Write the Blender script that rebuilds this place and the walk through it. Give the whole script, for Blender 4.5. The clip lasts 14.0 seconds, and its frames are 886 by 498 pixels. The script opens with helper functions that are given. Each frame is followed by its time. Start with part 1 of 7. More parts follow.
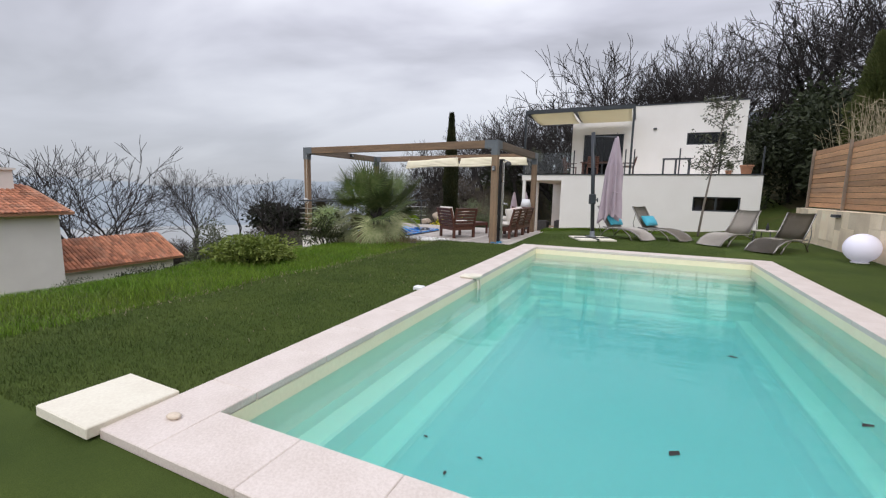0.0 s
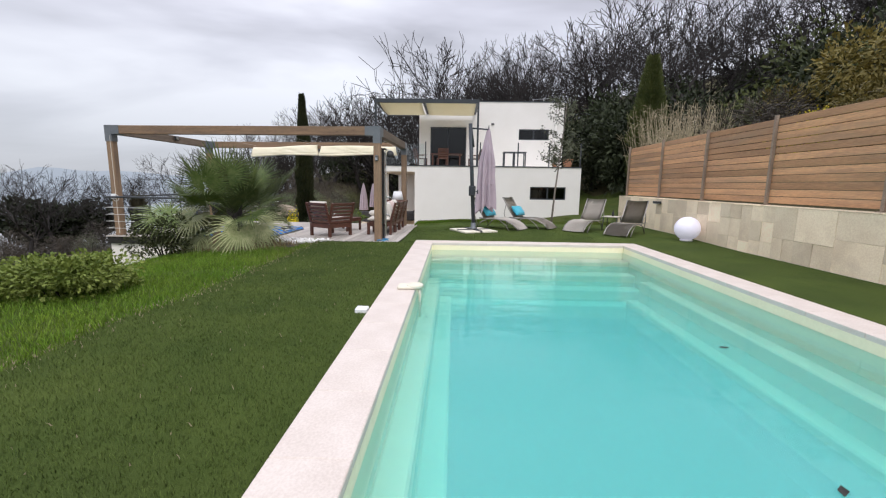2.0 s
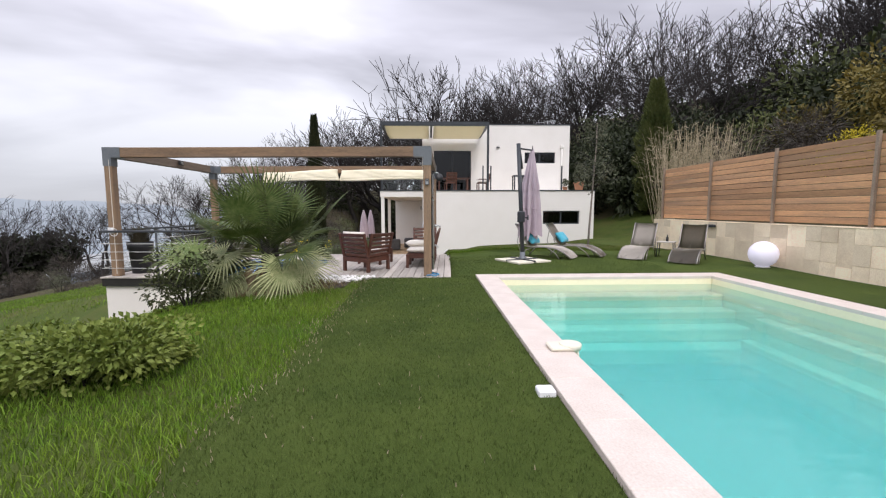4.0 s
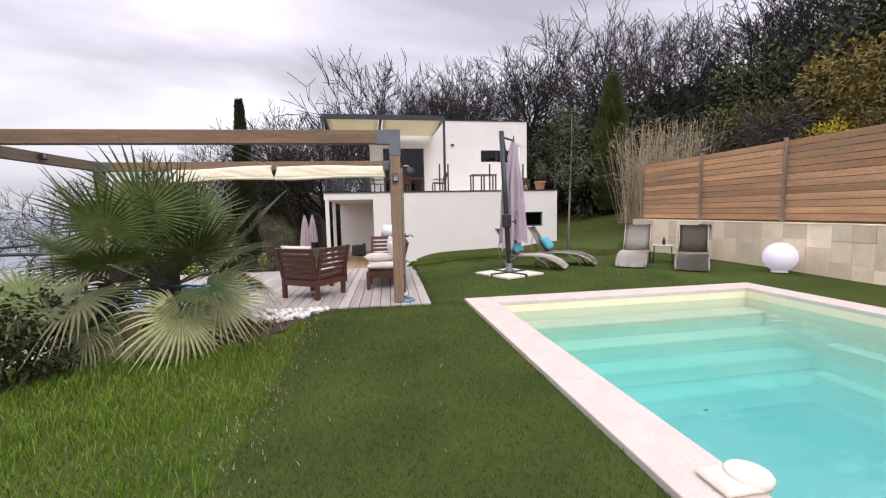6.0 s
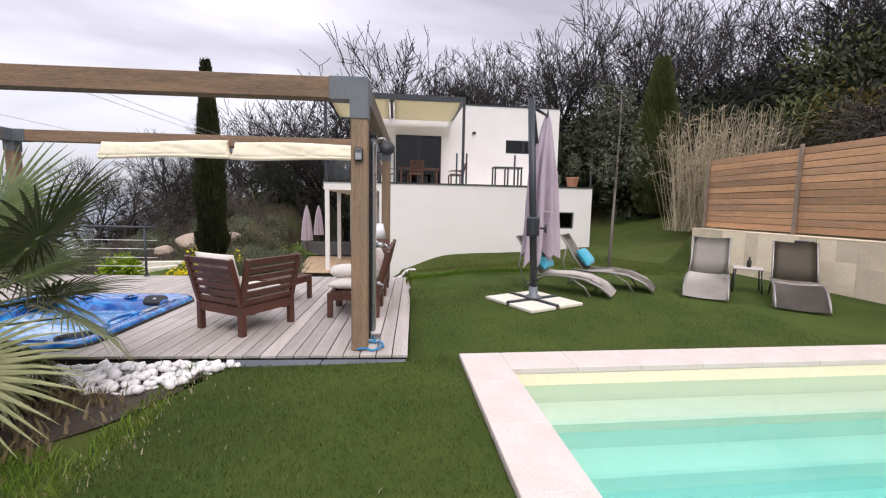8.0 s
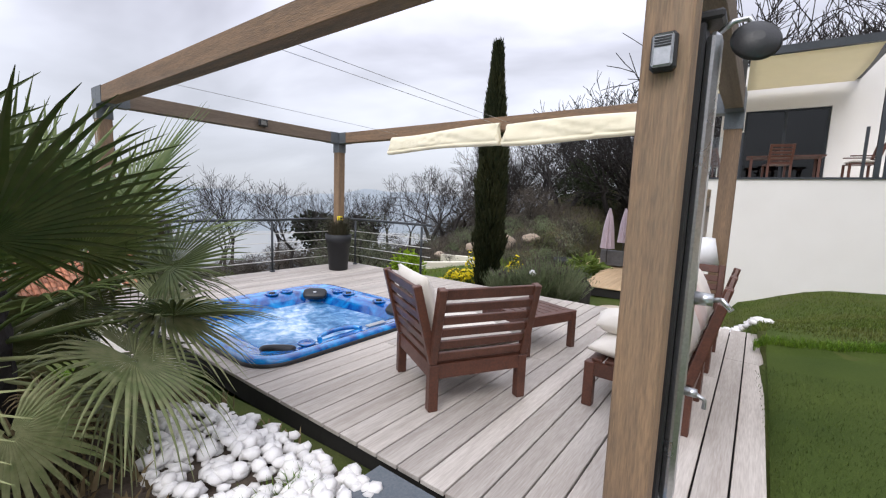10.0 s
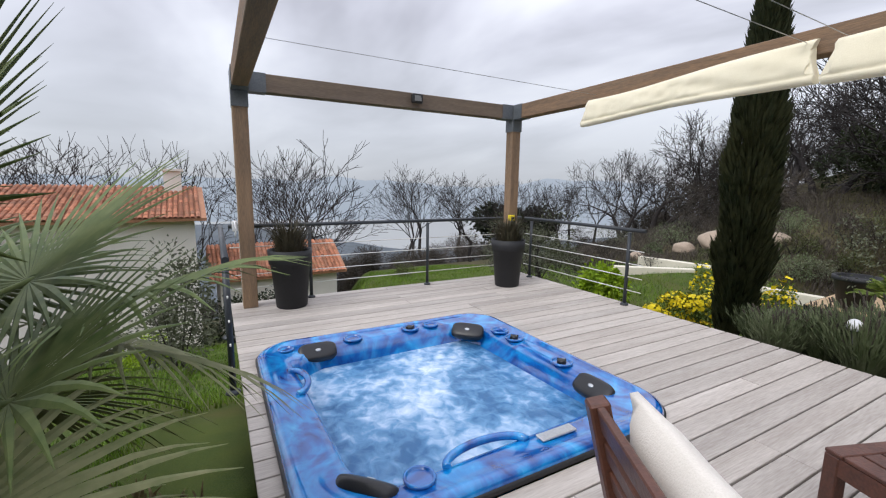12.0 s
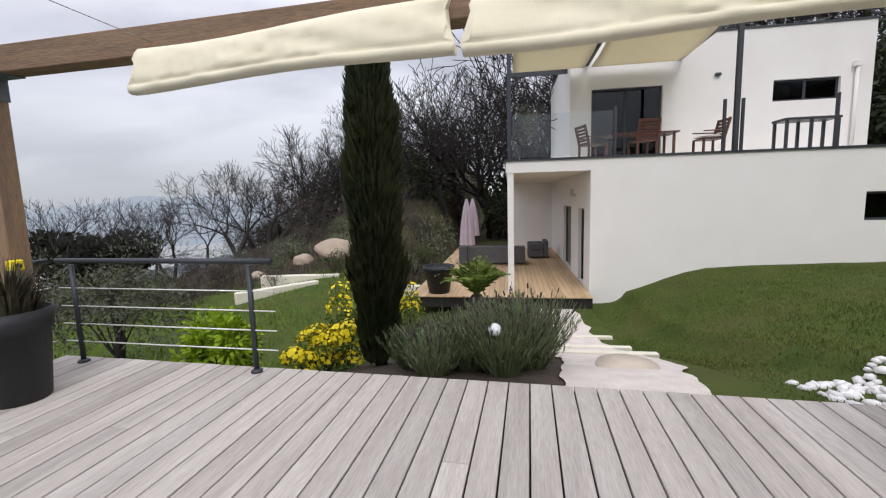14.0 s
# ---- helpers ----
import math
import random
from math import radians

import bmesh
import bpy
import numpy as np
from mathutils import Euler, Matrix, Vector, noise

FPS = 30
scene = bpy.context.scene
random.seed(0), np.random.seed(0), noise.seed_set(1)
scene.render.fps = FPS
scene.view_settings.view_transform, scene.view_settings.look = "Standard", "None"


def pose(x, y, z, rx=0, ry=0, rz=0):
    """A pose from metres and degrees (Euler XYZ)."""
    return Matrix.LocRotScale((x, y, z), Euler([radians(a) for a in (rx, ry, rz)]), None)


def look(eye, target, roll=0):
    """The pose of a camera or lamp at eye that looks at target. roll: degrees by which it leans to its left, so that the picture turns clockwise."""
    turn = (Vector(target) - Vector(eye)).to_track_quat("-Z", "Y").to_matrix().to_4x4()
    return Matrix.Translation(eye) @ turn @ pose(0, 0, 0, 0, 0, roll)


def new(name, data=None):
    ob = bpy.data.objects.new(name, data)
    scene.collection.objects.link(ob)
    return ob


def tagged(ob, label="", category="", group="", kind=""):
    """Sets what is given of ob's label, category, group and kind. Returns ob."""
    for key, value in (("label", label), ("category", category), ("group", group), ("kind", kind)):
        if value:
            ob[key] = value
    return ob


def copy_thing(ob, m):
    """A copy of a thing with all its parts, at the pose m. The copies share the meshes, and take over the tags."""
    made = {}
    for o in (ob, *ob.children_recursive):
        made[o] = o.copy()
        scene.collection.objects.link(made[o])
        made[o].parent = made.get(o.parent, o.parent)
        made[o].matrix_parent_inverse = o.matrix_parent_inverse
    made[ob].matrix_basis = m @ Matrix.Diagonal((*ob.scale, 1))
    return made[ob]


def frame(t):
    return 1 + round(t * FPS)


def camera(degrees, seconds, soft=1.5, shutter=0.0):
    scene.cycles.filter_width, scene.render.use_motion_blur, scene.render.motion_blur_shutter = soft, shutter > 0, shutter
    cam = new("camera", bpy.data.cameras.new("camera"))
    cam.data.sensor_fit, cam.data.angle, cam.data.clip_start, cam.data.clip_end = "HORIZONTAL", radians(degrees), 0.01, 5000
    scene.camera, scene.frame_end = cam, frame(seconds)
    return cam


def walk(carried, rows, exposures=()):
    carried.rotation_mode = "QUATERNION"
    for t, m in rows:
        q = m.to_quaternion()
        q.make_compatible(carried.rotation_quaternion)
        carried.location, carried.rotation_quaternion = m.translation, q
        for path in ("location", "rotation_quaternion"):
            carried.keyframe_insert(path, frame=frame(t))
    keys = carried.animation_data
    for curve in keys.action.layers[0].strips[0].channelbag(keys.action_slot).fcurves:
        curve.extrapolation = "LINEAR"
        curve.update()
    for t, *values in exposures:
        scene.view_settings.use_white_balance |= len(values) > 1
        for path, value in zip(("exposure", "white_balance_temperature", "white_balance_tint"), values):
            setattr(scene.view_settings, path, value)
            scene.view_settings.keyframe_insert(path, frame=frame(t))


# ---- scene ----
cam = camera(93.5, 14.0, soft=1.2)
PATH = [
    (0, (0.559, -0.269, 1.325), (-0.264, 1.533, 1.049), 1.1),
    (0.5, (0.179, -0.066, 1.335), (-0.609, 1.749, 1.047), 1.0),
    (1, (-0.122, 0.052, 1.334), (-0.559, 1.98, 1.025), 0.9),
    (1.5, (-0.528, 0.142, 1.344), (-0.592, 2.115, 1.02), 0.8),
    (2, (-1.047, 0.361, 1.342), (-1.093, 2.337, 1.036), 0.8),
    (2.5, (-1.63, 0.476, 1.398), (-1.705, 2.449, 1.084), -0.1),
    (3, (-2.074, 0.732, 1.332), (-2.0, 2.709, 1.037), -0.5),
    (3.5, (-2.376, 1.117, 1.33), (-2.243, 3.1, 1.108), -0.2),
    (3.7, (-2.576, 1.315, 1.356), (-2.509, 3.304, 1.162), -0.1),
    (5.8, (-3.307, 3.559, 1.397), (-3.147, 5.544, 1.214), -1.2),
    (6, (-3.271, 3.778, 1.398), (-2.936, 5.741, 1.218), -1.2),
    (6.5, (-3.138, 4.449, 1.396), (-2.506, 6.337, 1.21), -1.0),
    (7, (-2.867, 5.001, 1.445), (-2.243, 6.889, 1.234), -0.6),
    (7.2, (-2.784, 5.209, 1.472), (-2.221, 7.116, 1.261), -0.3),
    (9.3, (-2.314, 7.862, 1.412), (-2.855, 9.775, 1.193), 2.5),
    (9.5, (-2.338, 8.118, 1.42), (-3.046, 9.975, 1.197), 2.4),
    (10, (-2.627, 8.656, 1.394), (-3.747, 10.297, 1.163), 2.2),
    (10.5, (-2.949, 9.042, 1.43), (-4.367, 10.432, 1.19), 1.8),
    (11, (-3.244, 9.548, 1.503), (-4.849, 10.711, 1.233), 1.4),
    (11.5, (-3.686, 9.881, 1.459), (-5.361, 10.937, 1.181), 1.0),
    (12, (-4.145, 10.191, 1.434), (-5.836, 11.216, 1.135), 0.8),
    (12.5, (-4.513, 10.641, 1.447), (-6.192, 11.683, 1.138), -0.7),
    (13, (-4.929, 10.879, 1.408), (-6.343, 12.264, 1.122), -1.8),
    (13.5, (-5.139, 11.293, 1.402), (-6.095, 13.029, 1.131), -2.2),
    (14, (-5.209, 11.734, 1.403), (-5.526, 13.694, 1.16), -1.6),
]
walk(cam, [(t, look(eye, target, roll)) for t, eye, target, roll in PATH], [(0.0, -0.39, 6500, 10), (1.0, -0.34, 6500, 10), (2.0, -0.19, 6500, 10), (3.5, -0.10, 6550, 11), (5.8, -0.08, 6750, 17), (7.2, -0.05, 6750, 17), (9.3, -0.09, 6450, 11), (11.0, -0.04, 6450, 10), (12.0, -0.24, 6450, 9), (14.0, -0.30, 6500, 10)])

# ---- light ----
SUN_ELEV, SUN_TURN = radians(48), radians(200)
world = bpy.data.worlds.new("overcast_sky")
scene.world = world
world.use_nodes = True
wn, wl = world.node_tree.nodes, world.node_tree.links
wn.clear()
sky = wn.new("ShaderNodeTexSky")
sky.sky_type, sky.sun_disc, sky.sun_elevation, sky.sun_rotation = "NISHITA", False, SUN_ELEV, SUN_TURN
sky_bg = wn.new("ShaderNodeBackground")
sky_bg.inputs[1].default_value = 0.07
wl.new(sky.outputs[0], sky_bg.inputs[0])
co = wn.new("ShaderNodeTexCoord")
sep = wn.new("ShaderNodeSeparateXYZ")
wl.new(co.outputs["Generated"], sep.inputs[0])
up = wn.new("ShaderNodeMath")
up.operation = "MAXIMUM"
up.inputs[1].default_value = 0.0
wl.new(sep.outputs[2], up.inputs[0])
lift = wn.new("ShaderNodeMath")
lift.operation = "ADD"
lift.inputs[1].default_value = 0.18
wl.new(up.outputs[0], lift.inputs[0])
flat = wn.new("ShaderNodeVectorMath")
flat.operation = "DIVIDE"
comb = wn.new("ShaderNodeCombineXYZ")
for i in range(3):
    wl.new(lift.outputs[0], comb.inputs[i])
wl.new(co.outputs["Generated"], flat.inputs[0])
wl.new(comb.outputs[0], flat.inputs[1])
cloud = wn.new("ShaderNodeTexNoise")
cloud.inputs["Scale"].default_value, cloud.inputs["Detail"].default_value, cloud.inputs["Roughness"].default_value = 0.8, 5.0, 0.48
cloud.inputs["Distortion"].default_value = 0.35
place = wn.new("ShaderNodeMapping")
place.inputs["Location"].default_value = (3.1, 0.7, 0.0)
place.inputs["Scale"].default_value = (0.75, 1.15, 0.4)
wl.new(flat.outputs[0], place.inputs[0])
wl.new(place.outputs[0], cloud.inputs["Vector"])
tone = wn.new("ShaderNodeValToRGB")
tone.color_ramp.elements[0].position, tone.color_ramp.elements[0].color = 0.34, (0.40, 0.405, 0.47, 1)
tone.color_ramp.elements[1].position, tone.color_ramp.elements[1].color = 0.63, (0.98, 1.0, 1.10, 1)
mid = tone.color_ramp.elements.new(0.47)
mid.color = (0.65, 0.66, 0.76, 1)
wl.new(cloud.outputs[0], tone.inputs[0])
low = wn.new("ShaderNodeMapRange")
low.inputs["From Min"].default_value, low.inputs["From Max"].default_value = 0.0, 0.35
low.inputs["To Min"].default_value, low.inputs["To Max"].default_value = 0.8, 0.0
wl.new(up.outputs[0], low.inputs["Value"])
haze = wn.new("ShaderNodeMix")
haze.data_type = "RGBA"
haze.inputs[7].default_value = (1.22, 1.28, 1.40, 1)
wl.new(low.outputs[0], haze.inputs[0])
wl.new(tone.outputs[0], haze.inputs[6])
cloud_bg = wn.new("ShaderNodeBackground")
gain = wn.new("ShaderNodeMath")
gain.operation = "MULTIPLY_ADD"
gain.inputs[1].default_value, gain.inputs[2].default_value = 2.35, 0.60
wl.new(up.outputs[0], gain.inputs[0])
wl.new(gain.outputs[0], cloud_bg.inputs[1])
wl.new(haze.outputs[2], cloud_bg.inputs[0])
both = wn.new("ShaderNodeMixShader")
both.inputs[0].default_value = 0.9
wl.new(sky_bg.outputs[0], both.inputs[1])
wl.new(cloud_bg.outputs[0], both.inputs[2])
wout = wn.new("ShaderNodeOutputWorld")
wl.new(both.outputs[0], wout.inputs[0])

sun = new("sun", bpy.data.lights.new("sun", "SUN"))
sun.data.energy, sun.data.angle, sun.data.color = 1.5, radians(25), (1.0, 0.97, 0.93)
sun.matrix_basis = look((0, 0, 30), (30 * math.cos(SUN_ELEV) * -0.25, 30 * math.cos(SUN_ELEV) * 0.95, 30 - 30 * math.sin(SUN_ELEV)))


# ---- materials ----
def material(name, color, color2=None, rough=0.6, metal=0.0, scale=6.0, fine=60.0, bump=0.1, bump_scale=None, stretch=(1, 1, 1),
             per_object=0.0, per_island=0.0, stain=0.0, stain_color=(0.1, 0.09, 0.08), spec=0.5, detail=4.0, coat=0.0, transmission=0.0, sheen=0.0):
    """A procedural surface: two tones mixed by coarse and fine noise, stains, relief, and tone that varies from piece to piece."""
    m = bpy.data.materials.new(name)
    m.use_nodes = True
    n, l = m.node_tree.nodes, m.node_tree.links
    p = n["Principled BSDF"]
    c2 = color2 or tuple(c * 0.75 for c in color)
    tc = n.new("ShaderNodeTexCoord")
    mp = n.new("ShaderNodeMapping")
    mp.inputs["Scale"].default_value = stretch
    l.new(tc.outputs["Object"], mp.inputs[0])
    shift = n.new("ShaderNodeObjectInfo")
    off = n.new("ShaderNodeVectorMath")
    off.operation = "MULTIPLY_ADD"
    off.inputs[1].default_value = (17.0, 31.0, 11.0)
    l.new(shift.outputs["Random"], off.inputs[0])
    l.new(mp.outputs[0], off.inputs[2])
    vec = off.outputs[0] if per_object else mp.outputs[0]
    big = n.new("ShaderNodeTexNoise")
    big.inputs["Scale"].default_value, big.inputs["Detail"].default_value = scale, detail
    l.new(vec, big.inputs["Vector"])
    small = n.new("ShaderNodeTexNoise")
    small.inputs["Scale"].default_value, small.inputs["Detail"].default_value = fine, 3.0
    l.new(vec, small.inputs["Vector"])
    add = n.new("ShaderNodeMath")
    add.operation = "MULTIPLY_ADD"
    add.inputs[1].default_value = 0.55
    l.new(small.outputs[0], add.inputs[0])
    half = n.new("ShaderNodeMath")
    half.operation = "MULTIPLY"
    half.inputs[1].default_value = 0.45
    l.new(big.outputs[0], half.inputs[0])
    l.new(half.outputs[0], add.inputs[2])
    fac = n.new("ShaderNodeMapRange")
    fac.inputs["From Min"].default_value, fac.inputs["From Max"].default_value = 0.36, 0.64
    l.new(add.outputs[0], fac.inputs["Value"])
    mix = n.new("ShaderNodeMix")
    mix.data_type = "RGBA"
    mix.inputs[6].default_value, mix.inputs[7].default_value = (*color, 1), (*c2, 1)
    l.new(fac.outputs[0], mix.inputs[0])
    out = mix.outputs[2]
    if per_object or per_island:
        hsv = n.new("ShaderNodeHueSaturation")
        rnd = n.new("ShaderNodeMapRange")
        k = per_object or per_island
        rnd.inputs["To Min"].default_value, rnd.inputs["To Max"].default_value = 1 - k, 1 + k
        if per_object:
            l.new(shift.outputs["Random"], rnd.inputs["Value"])
        else:
            geo = n.new("ShaderNodeNewGeometry")
            l.new(geo.outputs["Random Per Island"], rnd.inputs["Value"])
        l.new(rnd.outputs[0], hsv.inputs["Value"])
        l.new(out, hsv.inputs["Color"])
        out = hsv.outputs[0]
    if stain:
        st = n.new("ShaderNodeTexNoise")
        st.inputs["Scale"].default_value, st.inputs["Detail"].default_value, st.inputs["Roughness"].default_value = scale * 0.35, 6.0, 0.65
        l.new(vec, st.inputs["Vector"])
        sr = n.new("ShaderNodeMapRange")
        sr.inputs["From Min"].default_value, sr.inputs["From Max"].default_value, sr.inputs["To Max"].default_value = 0.5, 0.75, stain
        l.new(st.outputs[0], sr.inputs["Value"])
        sm = n.new("ShaderNodeMix")
        sm.data_type = "RGBA"
        sm.inputs[7].default_value = (*stain_color, 1)
        l.new(sr.outputs[0], sm.inputs[0])
        l.new(out, sm.inputs[6])
        out = sm.outputs[2]
    l.new(out, p.inputs["Base Color"])
    p.inputs["Metallic"].default_value = metal
    p.inputs["Specular IOR Level"].default_value = spec
    p.inputs["Coat Weight"].default_value = coat
    p.inputs["Transmission Weight"].default_value = transmission
    p.inputs["Sheen Weight"].default_value = sheen
    rr = n.new("ShaderNodeMapRange")
    rr.inputs["To Min"].default_value, rr.inputs["To Max"].default_value = max(0.02, rough - 0.1), min(1.0, rough + 0.1)
    l.new(big.outputs[0], rr.inputs["Value"])
    l.new(rr.outputs[0], p.inputs["Roughness"])
    if bump:
        b = n.new("ShaderNodeBump")
        b.inputs["Strength"].default_value, b.inputs["Distance"].default_value = bump, 0.01
        l.new(small.outputs[0], b.inputs["Height"])
        l.new(b.outputs[0], p.inputs["Normal"])
    return m


def glass_material(name, tint=(0.9, 0.95, 0.95), rough=0.0):
    m = bpy.data.materials.new(name)
    m.use_nodes = True
    n, l = m.node_tree.nodes, m.node_tree.links
    n.clear()
    tr, gl, fr, mx, o = (n.new("ShaderNode" + k) for k in ("BsdfTransparent", "BsdfGlossy", "Fresnel", "MixShader", "OutputMaterial"))
    tr.inputs[0].default_value = (*tint, 1)
    gl.inputs["Roughness"].default_value = rough
    fr.inputs[0].default_value = 1.5
    l.new(fr.outputs[0], mx.inputs[0])
    l.new(tr.outputs[0], mx.inputs[1])
    l.new(gl.outputs[0], mx.inputs[2])
    l.new(mx.outputs[0], o.inputs[0])
    return m


M_TURF = material("artificial_turf", (0.040, 0.066, 0.013), (0.085, 0.115, 0.026), rough=0.9, scale=1.2, fine=240, bump=0.9, spec=0.1, stain=0.5, stain_color=(0.038, 0.055, 0.016))
M_LAWN = material("lawn", (0.042, 0.070, 0.013), (0.085, 0.105, 0.024), rough=0.9, scale=2.0, fine=90, bump=0.9, spec=0.15, stain=0.6, stain_color=(0.105, 0.082, 0.034))
M_HILL = material("leaf_litter", (0.045, 0.045, 0.022), (0.10, 0.085, 0.045), rough=0.95, scale=0.5, fine=12, bump=0.9, spec=0.1)
M_BLADE = material("grass_blade", (0.076, 0.165, 0.012), (0.145, 0.218, 0.024), rough=0.6, scale=0.9, fine=9, bump=0, per_island=0.45, spec=0.2, stain=0.5, stain_color=(0.16, 0.135, 0.05))
M_MOWN = material("mown_grass_blade", (0.058, 0.094, 0.012), (0.105, 0.130, 0.024), rough=0.6, scale=0.7, fine=9, bump=0, per_island=0.45, spec=0.2, stain=0.9, stain_color=(0.155, 0.125, 0.050))
M_TURFBLADE = material("turf_fibre", (0.046, 0.074, 0.015), (0.092, 0.125, 0.030), rough=0.7, scale=1.2, fine=9, bump=0, per_island=0.45, spec=0.2)
M_COPING = material("travertine_coping", (0.68, 0.60, 0.545), (0.57, 0.49, 0.435), rough=0.55, scale=3.0, fine=70, bump=0.35, stain=0.35, stain_color=(0.48, 0.40, 0.34))
M_LINER = material("pool_liner", (0.86, 0.78, 0.56), (0.80, 0.72, 0.51), rough=0.5, scale=2.0, fine=30, bump=0.05)
M_RENDER = material("white_render", (0.80, 0.775, 0.74), (0.74, 0.71, 0.67), rough=0.85, scale=1.0, fine=120, bump=0.3, spec=0.2)
M_NEIGH = material("cream_render", (0.80, 0.755, 0.70), (0.73, 0.685, 0.64), rough=0.9, scale=0.7, fine=80, bump=0.3, stain=0.25, stain_color=(0.52, 0.47, 0.42))
M_ANTH = material("anthracite_metal", (0.028, 0.033, 0.040), (0.045, 0.052, 0.06), rough=0.45, metal=0.2, scale=4, fine=90, bump=0.08)
M_BRACKET = material("grey_steel_bracket", (0.12, 0.135, 0.15), (0.17, 0.185, 0.20), rough=0.5, metal=0.3, scale=4, fine=60, bump=0.15)
M_POST = material("weathered_timber", (0.32, 0.205, 0.12), (0.17, 0.115, 0.075), rough=0.75, scale=3, fine=30, bump=0.4, stretch=(6, 6, 0.5), stain=0.3, stain_color=(0.17, 0.145, 0.12), per_object=0.12)
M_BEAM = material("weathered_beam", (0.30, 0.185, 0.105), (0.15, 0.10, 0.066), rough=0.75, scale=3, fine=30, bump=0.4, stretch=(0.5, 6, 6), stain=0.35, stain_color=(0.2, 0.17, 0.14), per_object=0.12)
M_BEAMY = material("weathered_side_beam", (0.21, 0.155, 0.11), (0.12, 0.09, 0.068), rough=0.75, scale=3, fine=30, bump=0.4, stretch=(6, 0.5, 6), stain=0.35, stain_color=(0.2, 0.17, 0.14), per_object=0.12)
M_DECK = material("grey_deck_board", (0.52, 0.475, 0.43), (0.36, 0.32, 0.285), rough=0.75, scale=2.2, fine=26, bump=0.3, stretch=(5, 0.35, 5), per_object=0.17, stain=0.5, stain_color=(0.27, 0.225, 0.185))
# distance haze is put into this base colour for the far valley ground
M_VALLEY = material("haze_tinted_valley", (0.105, 0.125, 0.145), (0.055, 0.068, 0.078), rough=1.0, scale=0.03, fine=0.25, bump=0, stain=0.6, stain_color=(0.13, 0.15, 0.155))
M_DARK = material("underdeck_shade", (0.02, 0.018, 0.016), rough=0.9)
M_SLATE = material("slate_slab", (0.085, 0.105, 0.125), (0.14, 0.155, 0.17), rough=0.5, scale=4, fine=60, bump=0.3)
M_FENCE = material("fence_board", (0.66, 0.37, 0.19), (0.40, 0.225, 0.125), rough=0.8, scale=2.2, fine=22, bump=0.4, stretch=(5, 0.4, 5), per_object=0.32, stain=0.6, stain_color=(0.25, 0.185, 0.135))
M_FPOST = material("weathered_post", (0.34, 0.26, 0.195), (0.24, 0.185, 0.14), rough=0.7, metal=0.1, scale=5, fine=40, bump=0.1)
M_STONE = material("limestone_cladding", (0.95, 0.82, 0.61), (0.80, 0.66, 0.47), rough=0.75, scale=2.2, fine=40, bump=0.4, per_object=0.20, stain=0.55, stain_color=(0.46, 0.34, 0.23))
M_MORTAR = material("mortar", (0.66, 0.56, 0.44), (0.55, 0.46, 0.36), rough=0.9, scale=5, fine=60)
M_GLASS = glass_material("pane_glass", (0.28, 0.30, 0.32))
M_CLEAR = glass_material("clear_glass", (0.93, 0.96, 0.96))
M_ROOM = material("unlit_room_shade", (0.05, 0.05, 0.05), rough=0.9)
M_BARK = material("bark", (0.034, 0.028, 0.026), (0.018, 0.015, 0.014), rough=0.9, scale=8, fine=40, bump=0.5)
M_SAIL = material("cream_canvas", (0.86, 0.79, 0.60), (0.78, 0.71, 0.52), rough=0.85, scale=3, fine=180, bump=0.2, sheen=0.2)


def thin_canvas(name, color):
    """Thin cloth that lets part of the light through."""
    m = material(name, color, tuple(c * 0.92 for c in color), rough=0.85, scale=3, fine=180, bump=0.2)
    n, l = m.node_tree.nodes, m.node_tree.links
    p, o = n["Principled BSDF"], n["Material Output"]
    tr, mx = n.new("ShaderNodeBsdfTranslucent"), n.new("ShaderNodeMixShader")
    tr.inputs[0].default_value = (*color, 1)
    mx.inputs[0].default_value = 0.45
    l.new(p.outputs[0], mx.inputs[1])
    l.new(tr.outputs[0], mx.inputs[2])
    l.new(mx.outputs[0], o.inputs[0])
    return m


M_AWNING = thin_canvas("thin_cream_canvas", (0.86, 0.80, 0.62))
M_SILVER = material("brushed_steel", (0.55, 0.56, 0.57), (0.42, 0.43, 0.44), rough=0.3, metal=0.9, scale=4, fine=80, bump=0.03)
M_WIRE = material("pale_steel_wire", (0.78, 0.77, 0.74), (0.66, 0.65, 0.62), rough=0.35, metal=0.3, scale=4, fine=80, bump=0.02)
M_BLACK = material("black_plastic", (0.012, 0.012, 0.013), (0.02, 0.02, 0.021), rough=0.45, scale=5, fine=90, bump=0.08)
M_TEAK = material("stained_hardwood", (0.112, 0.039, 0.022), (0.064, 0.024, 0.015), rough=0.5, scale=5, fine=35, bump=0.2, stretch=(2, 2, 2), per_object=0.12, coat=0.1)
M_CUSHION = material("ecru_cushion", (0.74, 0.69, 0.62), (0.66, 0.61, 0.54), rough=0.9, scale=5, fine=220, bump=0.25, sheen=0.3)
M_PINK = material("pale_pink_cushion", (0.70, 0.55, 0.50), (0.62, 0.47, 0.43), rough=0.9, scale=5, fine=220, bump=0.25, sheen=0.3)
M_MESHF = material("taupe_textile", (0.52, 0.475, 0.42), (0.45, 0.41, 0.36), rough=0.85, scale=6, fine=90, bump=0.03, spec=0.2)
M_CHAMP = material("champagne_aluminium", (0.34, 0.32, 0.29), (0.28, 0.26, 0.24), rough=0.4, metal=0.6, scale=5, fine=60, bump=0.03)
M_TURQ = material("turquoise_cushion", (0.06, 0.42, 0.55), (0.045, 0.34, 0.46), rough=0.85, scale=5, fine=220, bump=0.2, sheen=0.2)
